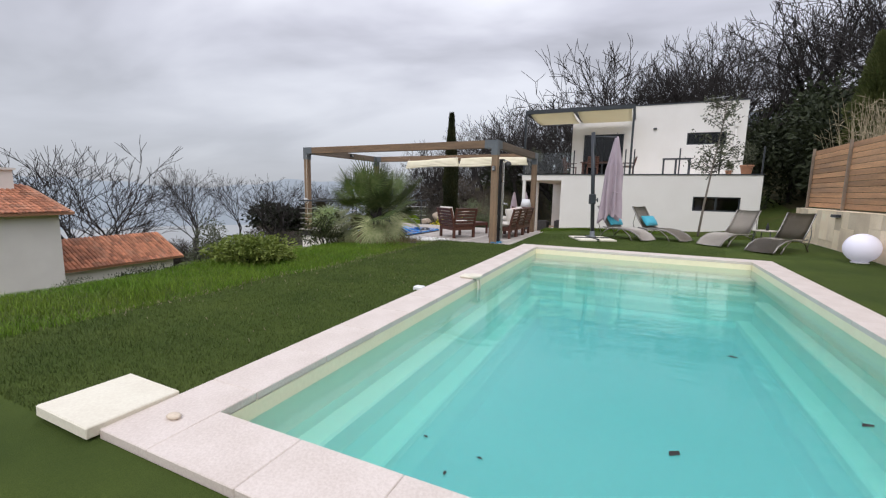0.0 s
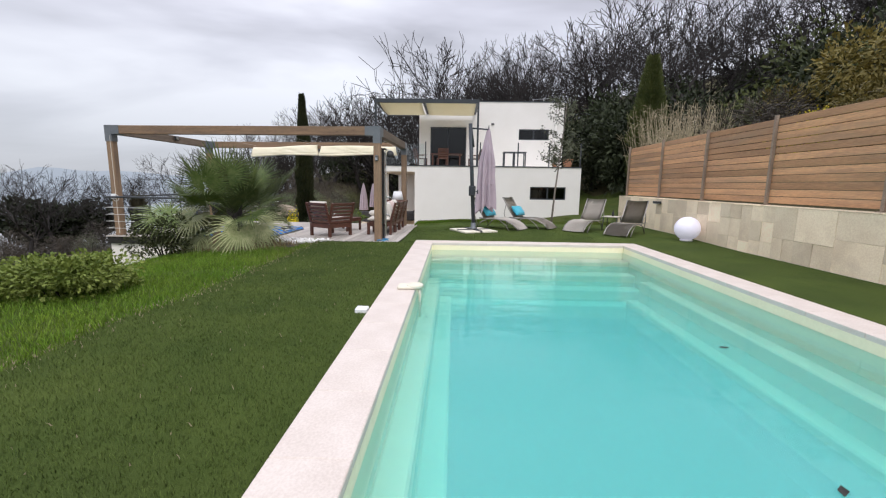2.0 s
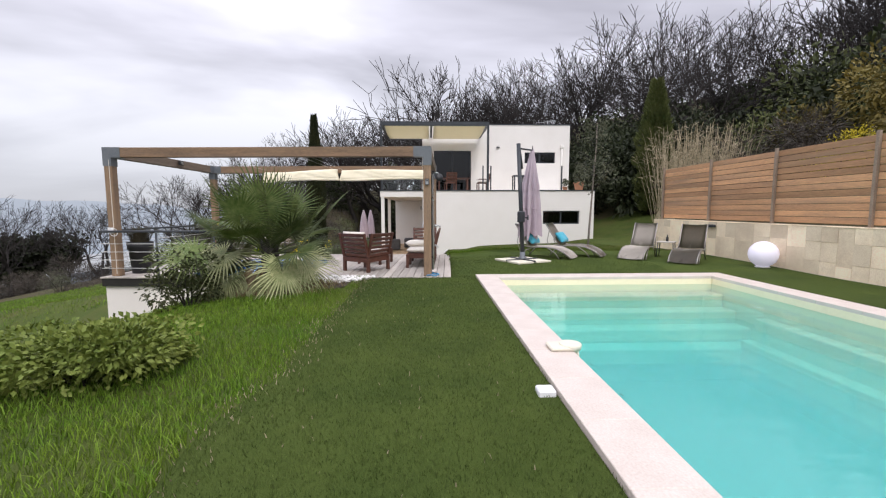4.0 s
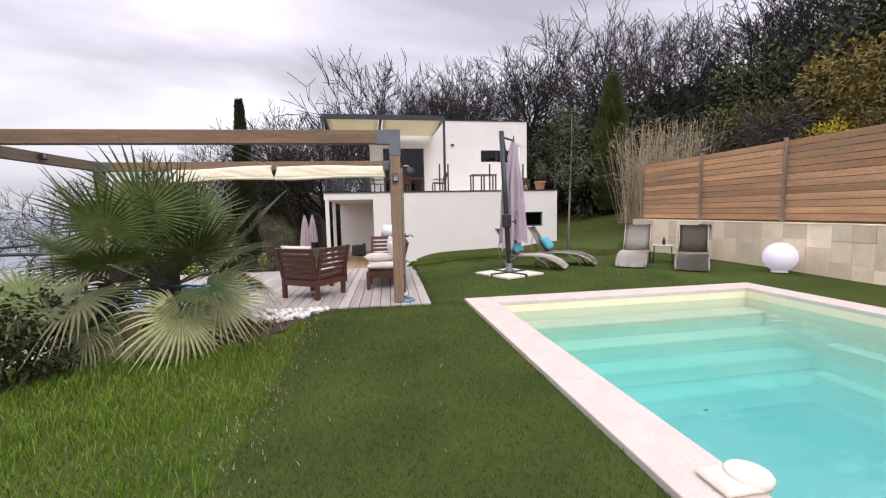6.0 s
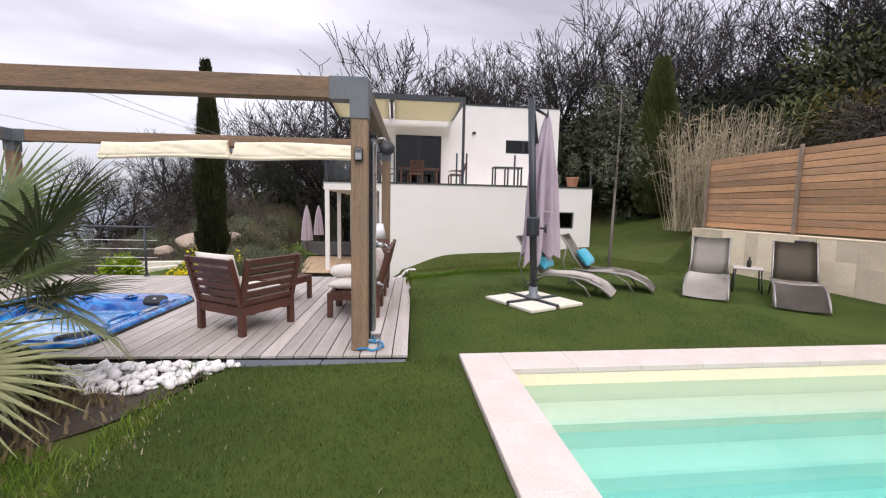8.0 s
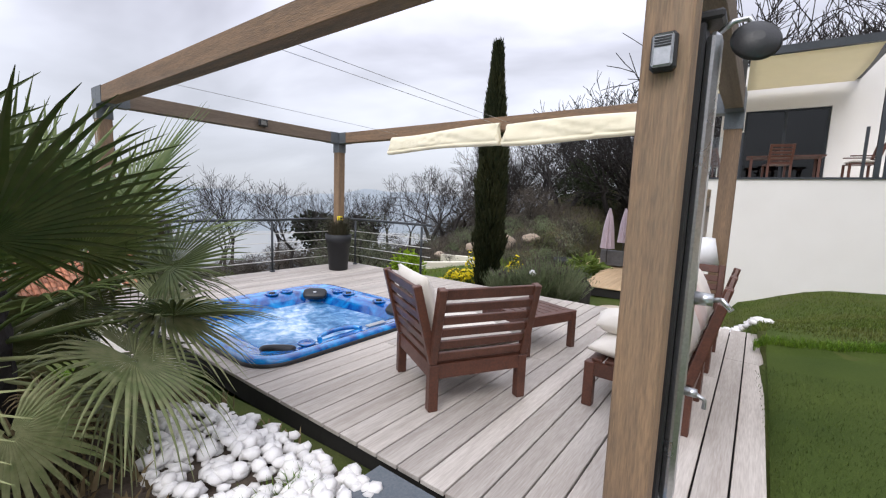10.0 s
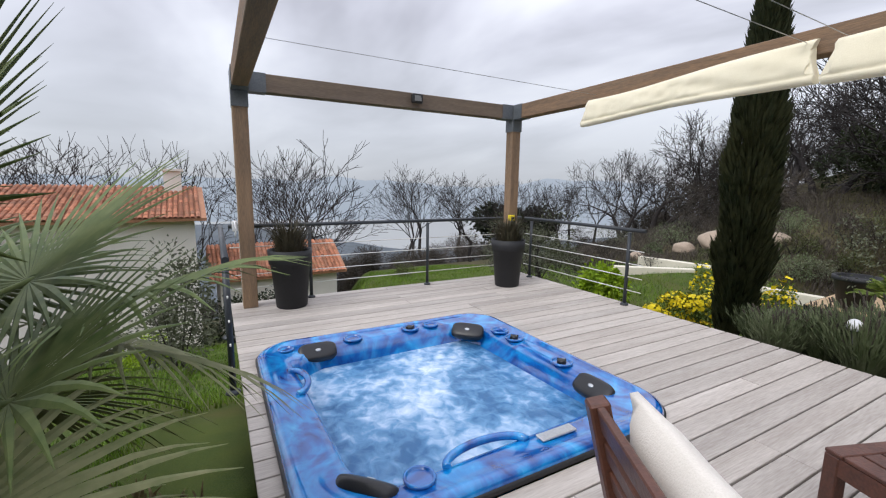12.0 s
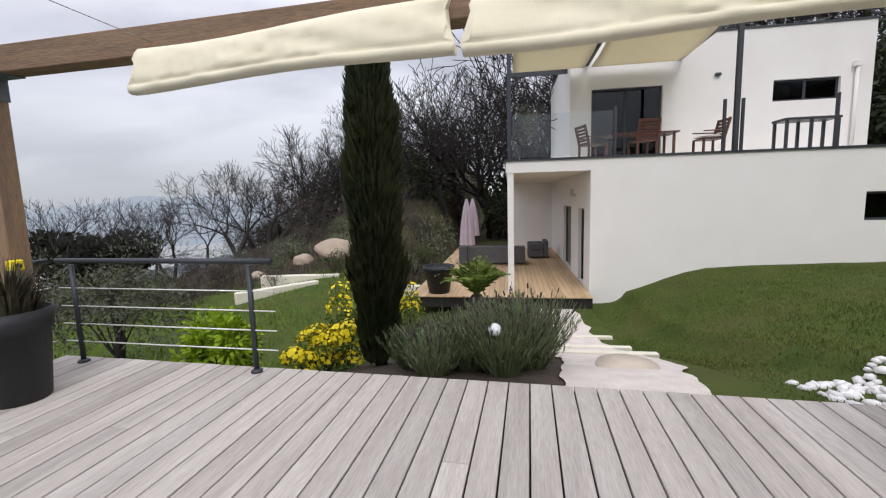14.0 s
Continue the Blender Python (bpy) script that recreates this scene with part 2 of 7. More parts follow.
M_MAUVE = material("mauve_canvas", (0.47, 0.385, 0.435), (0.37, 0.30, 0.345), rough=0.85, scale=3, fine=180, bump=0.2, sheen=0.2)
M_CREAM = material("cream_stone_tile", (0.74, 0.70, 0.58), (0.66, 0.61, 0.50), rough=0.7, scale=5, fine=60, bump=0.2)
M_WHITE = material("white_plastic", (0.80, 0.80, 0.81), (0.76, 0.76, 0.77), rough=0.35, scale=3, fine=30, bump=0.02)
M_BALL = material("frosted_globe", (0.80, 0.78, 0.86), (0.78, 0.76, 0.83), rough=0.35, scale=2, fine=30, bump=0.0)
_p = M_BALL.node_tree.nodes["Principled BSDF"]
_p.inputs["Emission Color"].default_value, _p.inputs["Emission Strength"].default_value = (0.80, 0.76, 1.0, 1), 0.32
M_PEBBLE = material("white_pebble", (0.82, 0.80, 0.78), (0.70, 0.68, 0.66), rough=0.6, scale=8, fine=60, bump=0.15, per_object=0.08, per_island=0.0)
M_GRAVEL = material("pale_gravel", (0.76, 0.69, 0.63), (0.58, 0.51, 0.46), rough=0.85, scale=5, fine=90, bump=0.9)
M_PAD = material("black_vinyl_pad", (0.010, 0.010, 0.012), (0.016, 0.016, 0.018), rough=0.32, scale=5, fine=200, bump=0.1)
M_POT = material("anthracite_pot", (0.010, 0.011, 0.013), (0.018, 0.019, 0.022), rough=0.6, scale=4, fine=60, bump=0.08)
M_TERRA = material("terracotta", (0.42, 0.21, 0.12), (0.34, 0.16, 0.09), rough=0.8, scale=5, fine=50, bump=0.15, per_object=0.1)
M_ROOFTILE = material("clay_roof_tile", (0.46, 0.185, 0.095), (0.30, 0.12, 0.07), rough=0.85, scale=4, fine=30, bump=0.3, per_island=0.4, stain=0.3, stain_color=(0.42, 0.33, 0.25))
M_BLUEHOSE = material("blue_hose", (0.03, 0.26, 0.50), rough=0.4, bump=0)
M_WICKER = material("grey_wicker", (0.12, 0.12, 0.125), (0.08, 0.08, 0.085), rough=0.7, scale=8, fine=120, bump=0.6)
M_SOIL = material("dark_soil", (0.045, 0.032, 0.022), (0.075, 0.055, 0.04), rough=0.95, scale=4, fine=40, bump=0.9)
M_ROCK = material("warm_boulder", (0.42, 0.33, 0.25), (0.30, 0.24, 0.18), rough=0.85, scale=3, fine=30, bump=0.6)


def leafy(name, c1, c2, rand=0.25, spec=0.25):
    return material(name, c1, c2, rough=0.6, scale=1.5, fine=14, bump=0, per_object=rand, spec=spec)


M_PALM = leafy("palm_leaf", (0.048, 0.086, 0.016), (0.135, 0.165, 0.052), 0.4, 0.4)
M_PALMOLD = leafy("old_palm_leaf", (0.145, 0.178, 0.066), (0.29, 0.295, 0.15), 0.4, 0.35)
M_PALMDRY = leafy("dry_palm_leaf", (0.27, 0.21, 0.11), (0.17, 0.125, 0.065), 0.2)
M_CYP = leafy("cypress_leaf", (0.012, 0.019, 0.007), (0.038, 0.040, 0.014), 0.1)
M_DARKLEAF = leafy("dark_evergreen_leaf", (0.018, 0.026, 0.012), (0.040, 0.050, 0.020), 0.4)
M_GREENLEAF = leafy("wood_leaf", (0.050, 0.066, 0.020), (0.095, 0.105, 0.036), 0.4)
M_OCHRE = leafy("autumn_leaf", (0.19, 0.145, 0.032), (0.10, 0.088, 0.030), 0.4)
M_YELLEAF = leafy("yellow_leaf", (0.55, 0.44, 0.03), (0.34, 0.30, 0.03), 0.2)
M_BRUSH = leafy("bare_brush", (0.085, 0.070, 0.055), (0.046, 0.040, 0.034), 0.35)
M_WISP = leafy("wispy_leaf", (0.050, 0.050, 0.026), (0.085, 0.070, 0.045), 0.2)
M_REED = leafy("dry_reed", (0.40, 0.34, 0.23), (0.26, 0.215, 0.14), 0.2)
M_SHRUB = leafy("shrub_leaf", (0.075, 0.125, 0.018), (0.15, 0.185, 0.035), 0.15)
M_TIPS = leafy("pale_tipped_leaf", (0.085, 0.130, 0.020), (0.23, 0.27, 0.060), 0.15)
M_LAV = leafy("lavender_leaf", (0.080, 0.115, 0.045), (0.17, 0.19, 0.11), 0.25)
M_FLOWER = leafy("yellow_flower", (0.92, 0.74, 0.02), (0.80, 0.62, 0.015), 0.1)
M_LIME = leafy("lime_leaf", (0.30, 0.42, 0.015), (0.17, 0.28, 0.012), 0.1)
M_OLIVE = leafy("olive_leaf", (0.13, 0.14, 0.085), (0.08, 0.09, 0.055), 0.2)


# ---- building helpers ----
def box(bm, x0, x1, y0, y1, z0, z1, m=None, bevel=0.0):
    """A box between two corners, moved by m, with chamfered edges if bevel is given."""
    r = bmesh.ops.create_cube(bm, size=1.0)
    vs = r["verts"]
    bmesh.ops.transform(bm, matrix=Matrix.Translation(((x0 + x1) / 2, (y0 + y1) / 2, (z0 + z1) / 2)) @ Matrix.Diagonal((x1 - x0, y1 - y0, z1 - z0, 1)), verts=vs)
    if bevel:
        es = list({e for v in vs for e in v.link_edges})
        vs = list({v for f in bmesh.ops.bevel(bm, geom=es, offset=bevel, segments=1, affect="EDGES")["faces"] for v in f.verts} | {v for v in vs if v.is_valid})
    if m is not None:
        bmesh.ops.transform(bm, matrix=m, verts=[v for v in vs if v.is_valid])
    return vs


def rod(bm, a, b, r0, r1=None, n=8, caps=True):
    """A straight round bar from a to b."""
    a, b = Vector(a), Vector(b)
    r1 = r0 if r1 is None else r1
    q = (b - a).to_track_quat("Z", "Y").to_matrix()
    ra, rb = [], []
    for i in range(n):
        t = 2 * math.pi * i / n
        d = q @ Vector((math.cos(t), math.sin(t), 0))
        ra.append(bm.verts.new(a + d * r0))
        rb.append(bm.verts.new(b + d * r1))
    for i in range(n):
        f = bm.faces.new((ra[i], ra[(i + 1) % n], rb[(i + 1) % n], rb[i]))
        f.smooth = n > 5
    if caps:
        bm.faces.new(ra[::-1])
        bm.faces.new(rb)


def tube(bm, pts, r, n=8, taper=None):
    """A bent round bar along points."""
    pts = [Vector(p) for p in pts]
    rings = []
    for i, p in enumerate(pts):
        d = (pts[min(i + 1, len(pts) - 1)] - pts[max(i - 1, 0)]).normalized()
        q = d.to_track_quat("Z", "Y").to_matrix()
        rr = r if taper is None else r + (taper - r) * i / (len(pts) - 1)
        rings.append([bm.verts.new(p + q @ Vector((rr * math.cos(2 * math.pi * k / n), rr * math.sin(2 * math.pi * k / n), 0))) for k in range(n)])
    for a, b in zip(rings, rings[1:]):
        # match the nearest vertices, so that the tube does not twist
        s = min(range(n), key=lambda k: (a[0].co - b[k].co).length)
        for k in range(n):
            bm.faces.new((a[k], a[(k + 1) % n], b[(k + 1 + s) % n], b[(k + s) % n])).smooth = True
    bm.faces.new(rings[0][::-1])
    bm.faces.new(rings[-1])


def lathe(bm, profile, n=24, m=None):
    """Turns a profile of (radius, height) about z."""
    rings = []
    for r, z in profile:
        rings.append([bm.verts.new((r * math.cos(2 * math.pi * k / n), r * math.sin(2 * math.pi * k / n), z)) for k in range(n)])
    for a, b in zip(rings, rings[1:]):
        for k in range(n):
            bm.faces.new((a[k], a[(k + 1) % n], b[(k + 1) % n], b[k])).smooth = True
    bm.faces.new(rings[0][::-1])
    bm.faces.new(rings[-1])
    if m is not None:
        bmesh.ops.transform(bm, matrix=m, verts=[v for g in rings for v in g])


def mesh_of(bm, name, material_, fix=True):
    if fix:
        bmesh.ops.recalc_face_normals(bm, faces=bm.faces)
    me = bpy.data.meshes.new(name)
    bm.to_mesh(me)
    bm.free()
    me.materials.append(material_)
    return me


def part(name, bm, material_, parent=None, label="", m=None, fix=True):
    """Links a bmesh as one mesh object under a thing or a part."""
    ob = new(name, mesh_of(bm, name, material_, fix) if isinstance(bm, bmesh.types.BMesh) else bm)
    if parent is not None:
        ob.parent = parent
    if m is not None:
        ob.matrix_basis = m
    return tagged(ob, label)


def thing(name, label, category, m=None, group="", kind=""):
    ob = new(name)
    ob.empty_display_size = 0.1
    if m is not None:
        ob.matrix_basis = m
    return tagged(ob, label, category, group, kind)


def single(name, bm, material_, label, category, m=None, group="", kind="", fix=True):
    return tagged(part(name, bm, material_, None, "", m, fix), label, category, group, kind)


def B():
    return bmesh.new()


def bx(*a, **k):
    bm = B()
    box(bm, *a, **k)
    return bm


def sstep(a, b, v):
    t = min(1.0, max(0.0, (v - a) / (b - a)))
    return t * t * (3 - 2 * t)


# ---- plan ----
DECK_Z = -0.04
DECK = pose(-2.378, 10.205, DECK_Z, 0, 0, -2.6)  # the deck's near corner by the pool; x along its front, y away
POOL = (-1.90, 3.12, 0.83, 9.95)  # outer edge of the coping
COPE = 0.40
WALL_X = 5.12


def to_deck(x, y):
    """A place in the deck's own axes."""
    dx, dy = x + 2.378, y - 10.205
    return 0.99897 * dx - 0.04536 * dy, 0.04536 * dx + 0.99897 * dy


def ground_z(x, y):
    """The height of the ground."""
    z = 0.05 * sstep(9.0, 12.5, y) * sstep(-2.0, -0.8, x)
    z += 0.10 * sstep(13.95, 14.15, y - 0.30 * (x + 2.0) + 0.06 * math.sin(x * 2.3)) * sstep(-2.6, -2.2, x) * sstep(2.2, 0.4, x)
    # the lawn falls towards the lower terrace and the garden behind the deck
    z -= sstep(14.2, 20.8, y) * (0.20 + 0.25 * sstep(6.0, 3.0, x) + 0.20 * sstep(2.5, 0.0, x) + 0.72 * sstep(0.0, -3.0, x)) * (1 - 0.8 * sstep(-8.0, -12.0, x))
    z -= 0.12 * sstep(9.86, 9.97, y) * sstep(-2.2, -2.4, x)
    # the bank to the left
    s = max(0.0, -6.3 - x)
    e = 12.5 + 0.29 * max(0.0, -8.0 - x)
    gentle = sstep(e - 2.0, e + 1.5, y)
    z -= 0.04 * min(max(0.0, -5.0 - x), 1.3) + (0.30 - 0.135 * gentle) * min(s, 26.0) + 0.27 * max(0.0, min(s - 26.0, 250.0))
    # the garden bank beyond the lower terrace
    z += min(4.5, 0.22 * max(0.0, y - 25.0)) * sstep(-8.2, -9.8, x) * sstep(-30, -12, x)
    # hillside behind the fence and the house
    h = 0.0
    if y < 33:
        h = max(h, (0.95 + 0.30 * max(0.0, x - 5.6)) * sstep(5.28, 5.38, x) * sstep(17.6, 16.2, y))
        h = max(h, 0.28 * max(0.0, x - 6.4 + 0.25 * max(0.0, y - 23)))
    h = max(h, 0.28 * max(0.0, x - 6.4 + 0.55 * max(0.0, y - 26)) * sstep(-45, 2, x))
    z += min(h, 30.0)
    z -= 0.22 * max(0.0, min(y - 75.0, 400.0)) * sstep(25, -10, x)
    lx, ly = to_deck(x, y)
    if -7.25 < lx < -0.12 and 0.12 < ly < 4.55:
        z = min(z, -1.3)
    return z


# ---- ground ----
def spaced(*runs):
    out = []
    for a, b, n in runs:
        out += [a + (b - a) * i / n for i in range(n)]
    return out + [runs[-1][1]]


def build_ground():
    px0, px1, py0, py1 = POOL[0] + 0.1, POOL[1] - 0.1, POOL[2] + 0.1, POOL[3] - 0.1
    xs = spaced((-900, -200, 7), (-200, -60, 14), (-60, -24, 18), (-24, -9.9, 24), (-9.9, -6.3, 20), (-6.3, -2.6, 16), (-2.6, -2.1, 4), (-2.1, px0, 2), (px0, px1, 10), (px1, 5.25, 6), (5.25, 5.40, 2), (5.40, 12, 12), (12, 40, 20), (40, 160, 14), (160, 900, 7))
    ys = spaced((-500, -60, 6), (-60, -10, 12), (-10, py0, 16), (py0, py1, 14), (py1, 10.25, 3), (10.25, 13.2, 12), (13.2, 15.6, 40), (15.6, 30, 38), (30, 60, 20), (60, 160, 14), (160, 1200, 9))
    bm = B()
    vs = [[bm.verts.new((x, y, ground_z(x, y) + (0.02 * noise.noise(Vector((x * 0.8, y * 0.8, 0))) if x < -4.5 or y > 15 else 0.0))) for y in ys] for x in xs]
    for i in range(len(xs) - 1):
        for j in range(len(ys) - 1):
            cx, cy = (xs[i] + xs[i + 1]) / 2, (ys[j] + ys[j + 1]) / 2
            if px0 < cx < px1 and py0 < cy < py1:
                continue
            f = bm.faces.new((vs[i][j], vs[i + 1][j], vs[i + 1][j + 1], vs[i][j + 1]))
            f.smooth = True
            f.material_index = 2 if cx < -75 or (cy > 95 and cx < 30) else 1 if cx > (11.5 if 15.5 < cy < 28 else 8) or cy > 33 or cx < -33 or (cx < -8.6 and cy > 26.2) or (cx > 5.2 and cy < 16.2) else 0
    ob = single("ground", bm, M_LAWN, "green lawn on a bank, with bare leaf litter on the wooded hillside", "ground", kind="structure")
    ob.data.materials.append(M_HILL)
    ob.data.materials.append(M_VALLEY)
    return ob


build_ground()


# ---- pool ----
PX0, PX1, PY0, PY1 = POOL[0] + COPE, POOL[1] - COPE, POOL[2] + COPE, POOL[3] - COPE
WATER_Z = -0.10


def build_pool():
    bm = B()
    t = 0.25
    depth = -1.45
    box(bm, PX0 - t, PX0, PY0 - t, PY1 + t, depth - 0.2, 0.01)
    box(bm, PX1, PX1 + t, PY0 - t, PY1 + t, depth - 0.2, 0.01)
    box(bm, PX0, PX1, PY0 - t, PY0, depth - 0.2, 0.01)
    box(bm, PX0, PX1, PY1, PY1 + t, depth - 0.2, 0.01)
    box(bm, PX0, PX1, PY0, PY1, depth - 0.2, depth)
    # steps across the far end, ledges along both sides
    for k in range(4):
        box(bm, PX0, PX1, PY1 - 0.36 * (k + 1), PY1 - 0.36 * k, depth, -0.25 - 0.22 * k, bevel=0.02)
    for k in range(2):
        z = -0.42 - 0.36 * k
        box(bm, PX0 + 0.22 * k, PX0 + 0.22 * (k + 1), PY0, PY1 - 1.4, depth, z, bevel=0.02)
        box(bm, PX1 - 0.22 * (k + 1), PX1 - 0.22 * k, PY0, PY1 - 1.4, depth, z, bevel=0.02)
    single("pool_basin", bm, M_LINER, "cream lined swimming pool basin with steps and ledges", "pool", kind="structure")


build_pool()


def water_material(tint, milk, surface):
    """Clear water: it takes red out of the light that crosses it; at the surface it mirrors the sky."""
    m = bpy.data.materials.new("pool_water")
    m.use_nodes = True
    n, l = m.node_tree.nodes, m.node_tree.links
    n.clear()
    o, rf, df, m2 = (n.new("ShaderNode" + k) for k in ("OutputMaterial", "BsdfTransparent", "BsdfDiffuse", "MixShader"))
    rf.inputs[0].default_value = (*tint, 1)
    df.inputs[0].default_value = (0.36, 0.98, 0.95, 1)
    m2.inputs[0].default_value = milk
    l.new(rf.outputs[0], m2.inputs[1])
    l.new(df.outputs[0], m2.inputs[2])
    if not surface:
        l.new(m2.outputs[0], o.inputs[0])
        return m
    gl, fr, mx, bp, tc, mp, n1 = (n.new("ShaderNode" + k) for k in ("BsdfGlossy", "Fresnel", "MixShader", "Bump", "TexCoord", "Mapping", "TexNoise"))
    gl.inputs["Roughness"].default_value = 0.02
    fr.inputs[0].default_value = 1.33
    n1.inputs["Scale"].default_value, n1.inputs["Detail"].default_value, n1.inputs["Distortion"].default_value = 1.7, 4.0, 0.6
    mp.inputs["Scale"].default_value = (1.0, 2.2, 1.0)
    l.new(tc.outputs["Object"], mp.inputs[0])
    l.new(mp.outputs[0], n1.inputs["Vector"])
    bp.inputs["Strength"].default_value, bp.inputs["Distance"].default_value = 0.12, 0.05
    l.new(n1.outputs[0], bp.inputs["Height"])
    l.new(bp.outputs[0], gl.inputs["Normal"])
    l.new(bp.outputs[0], fr.inputs["Normal"])
    l.new(fr.outputs[0], mx.inputs[0])
    l.new(m2.outputs[0], mx.inputs[1])
    l.new(gl.outputs[0], mx.inputs[2])
    l.new(mx.outputs[0], o.inputs[0])
    return m


def build_water():
    w = thing("pool_water", "clear turquoise pool water, almost still", "water", kind="structure")
    top, deep = water_material((0.90, 0.995, 0.985), 0.12, True), water_material((0.80, 0.99, 0.985), 0.20, False)
    for k, z in enumerate((WATER_Z, -0.34, -0.60, -0.88, -1.15)):
        bm = B()
        bm.faces.new([bm.verts.new(v) for v in ((PX0, PY0, z), (PX1, PY0, z), (PX1, PY1, z), (PX0, PY1, z))])
        part("water_surface" if k == 0 else "water_depth", bm, top if k == 0 else deep, w)


build_water()


# ---- house ----
def panel(bm, us, zs, solid, place):
    """One closed wall panel out of grid cells; solid(u, z) says where it is filled, place(u, z, side) gives its corners."""
    nu, nz = len(us) - 1, len(zs) - 1
    fill = [[solid((us[i] + us[i + 1]) / 2, (zs[j] + zs[j + 1]) / 2) for j in range(nz)] for i in range(nu)]
    seen = {}

    def v(i, j, s):
        if (i, j, s) not in seen:
            seen[i, j, s] = bm.verts.new(place(us[i], zs[j], s))
        return seen[i, j, s]
    for i in range(nu):
        for j in range(nz):
            if not fill[i][j]:
                continue
            for s in (0, 1):
                bm.faces.new([v(a, c, s) for a, c in ((i, j), (i + 1, j), (i + 1, j + 1), (i, j + 1))])
            for di, dj, e in ((-1, 0, ((i, j), (i, j + 1))), (1, 0, ((i + 1, j), (i + 1, j + 1))), (0, -1, ((i, j), (i + 1, j))), (0, 1, ((i, j + 1), (i + 1, j + 1)))):
                a, c = i + di, j + dj
                if not (0 <= a < nu and 0 <= c < nz and fill[a][c]):
                    bm.faces.new((v(*e[0], 0), v(*e[1], 0), v(*e[1], 1), v(*e[0], 1)))


def wall_y(bm, y0, y1, x0, x1, z0, z1, holes=()):
    """A wall along x, with openings (x0, x1, z0, z1)."""
    us = sorted({x0, x1, *(h[0] for h in holes), *(h[1] for h in holes)})
    zs = sorted({z0, z1, *(h[2] for h in holes), *(h[3] for h in holes)})
    panel(bm, us, zs, lambda u, z: not any(h[0] < u < h[1] and h[2] < z < h[3] for h in holes), lambda u, z, s: (u, (y0, y1)[s], z))


def wall_x(bm, x0, x1, y0, y1, z0, z1, holes=()):
    """A wall along y, with openings (y0, y1, z0, z1)."""
    us = sorted({y0, y1, *(h[0] for h in holes), *(h[1] for h in holes)})
    zs = sorted({z0, z1, *(h[2] for h in holes), *(h[3] for h in holes)})
    panel(bm, us, zs, lambda u, z: not any(h[0] < u < h[1] and h[2] < z < h[3] for h in holes), lambda u, z, s: ((x0, x1)[s], u, z))


def window(parent, name, x0, x1, z0, z1, y, bars=0, depth=0.06):
    """A dark aluminium window in a wall that faces -y, its outside at y."""
    w = 0.06
    f = B()
    box(f, x0, x1, y, y + depth, z0, z0 + w)
    box(f, x0, x1, y, y + depth, z1 - w, z1)
    box(f, x0, x0 + w, y, y + depth, z0 + w, z1 - w)
    box(f, x1 - w, x1, y, y + depth, z0 + w, z1 - w)
    for k in range(bars):
        c = x0 + (x1 - x0) * (k + 1) / (bars + 1)
        box(f, c - 0.04, c + 0.04, y, y + depth, z0 + w, z1 - w)
    fr = part(name, f, M_ANTH, parent, "anthracite aluminium frame")
    n = bars + 1
    for k in range(n):
        a, b = x0 + w + (x1 - x0 - 2 * w) * k / n, x0 + w + (x1 - x0 - 2 * w) * (k + 1) / n
        part("pane", bx(a + 0.03 * (k > 0), b - 0.03 * (k < n - 1), y + 0.03, y + 0.036, z0 + w, z1 - w), M_GLASS, fr, "dark reflecting pane")


house = thing("house", "modern white rendered two-storey house with flat roof and terrace", "house")
T_Z = 2.32  # terrace floor
LOW_Z = -1.18  # lower terrace floor


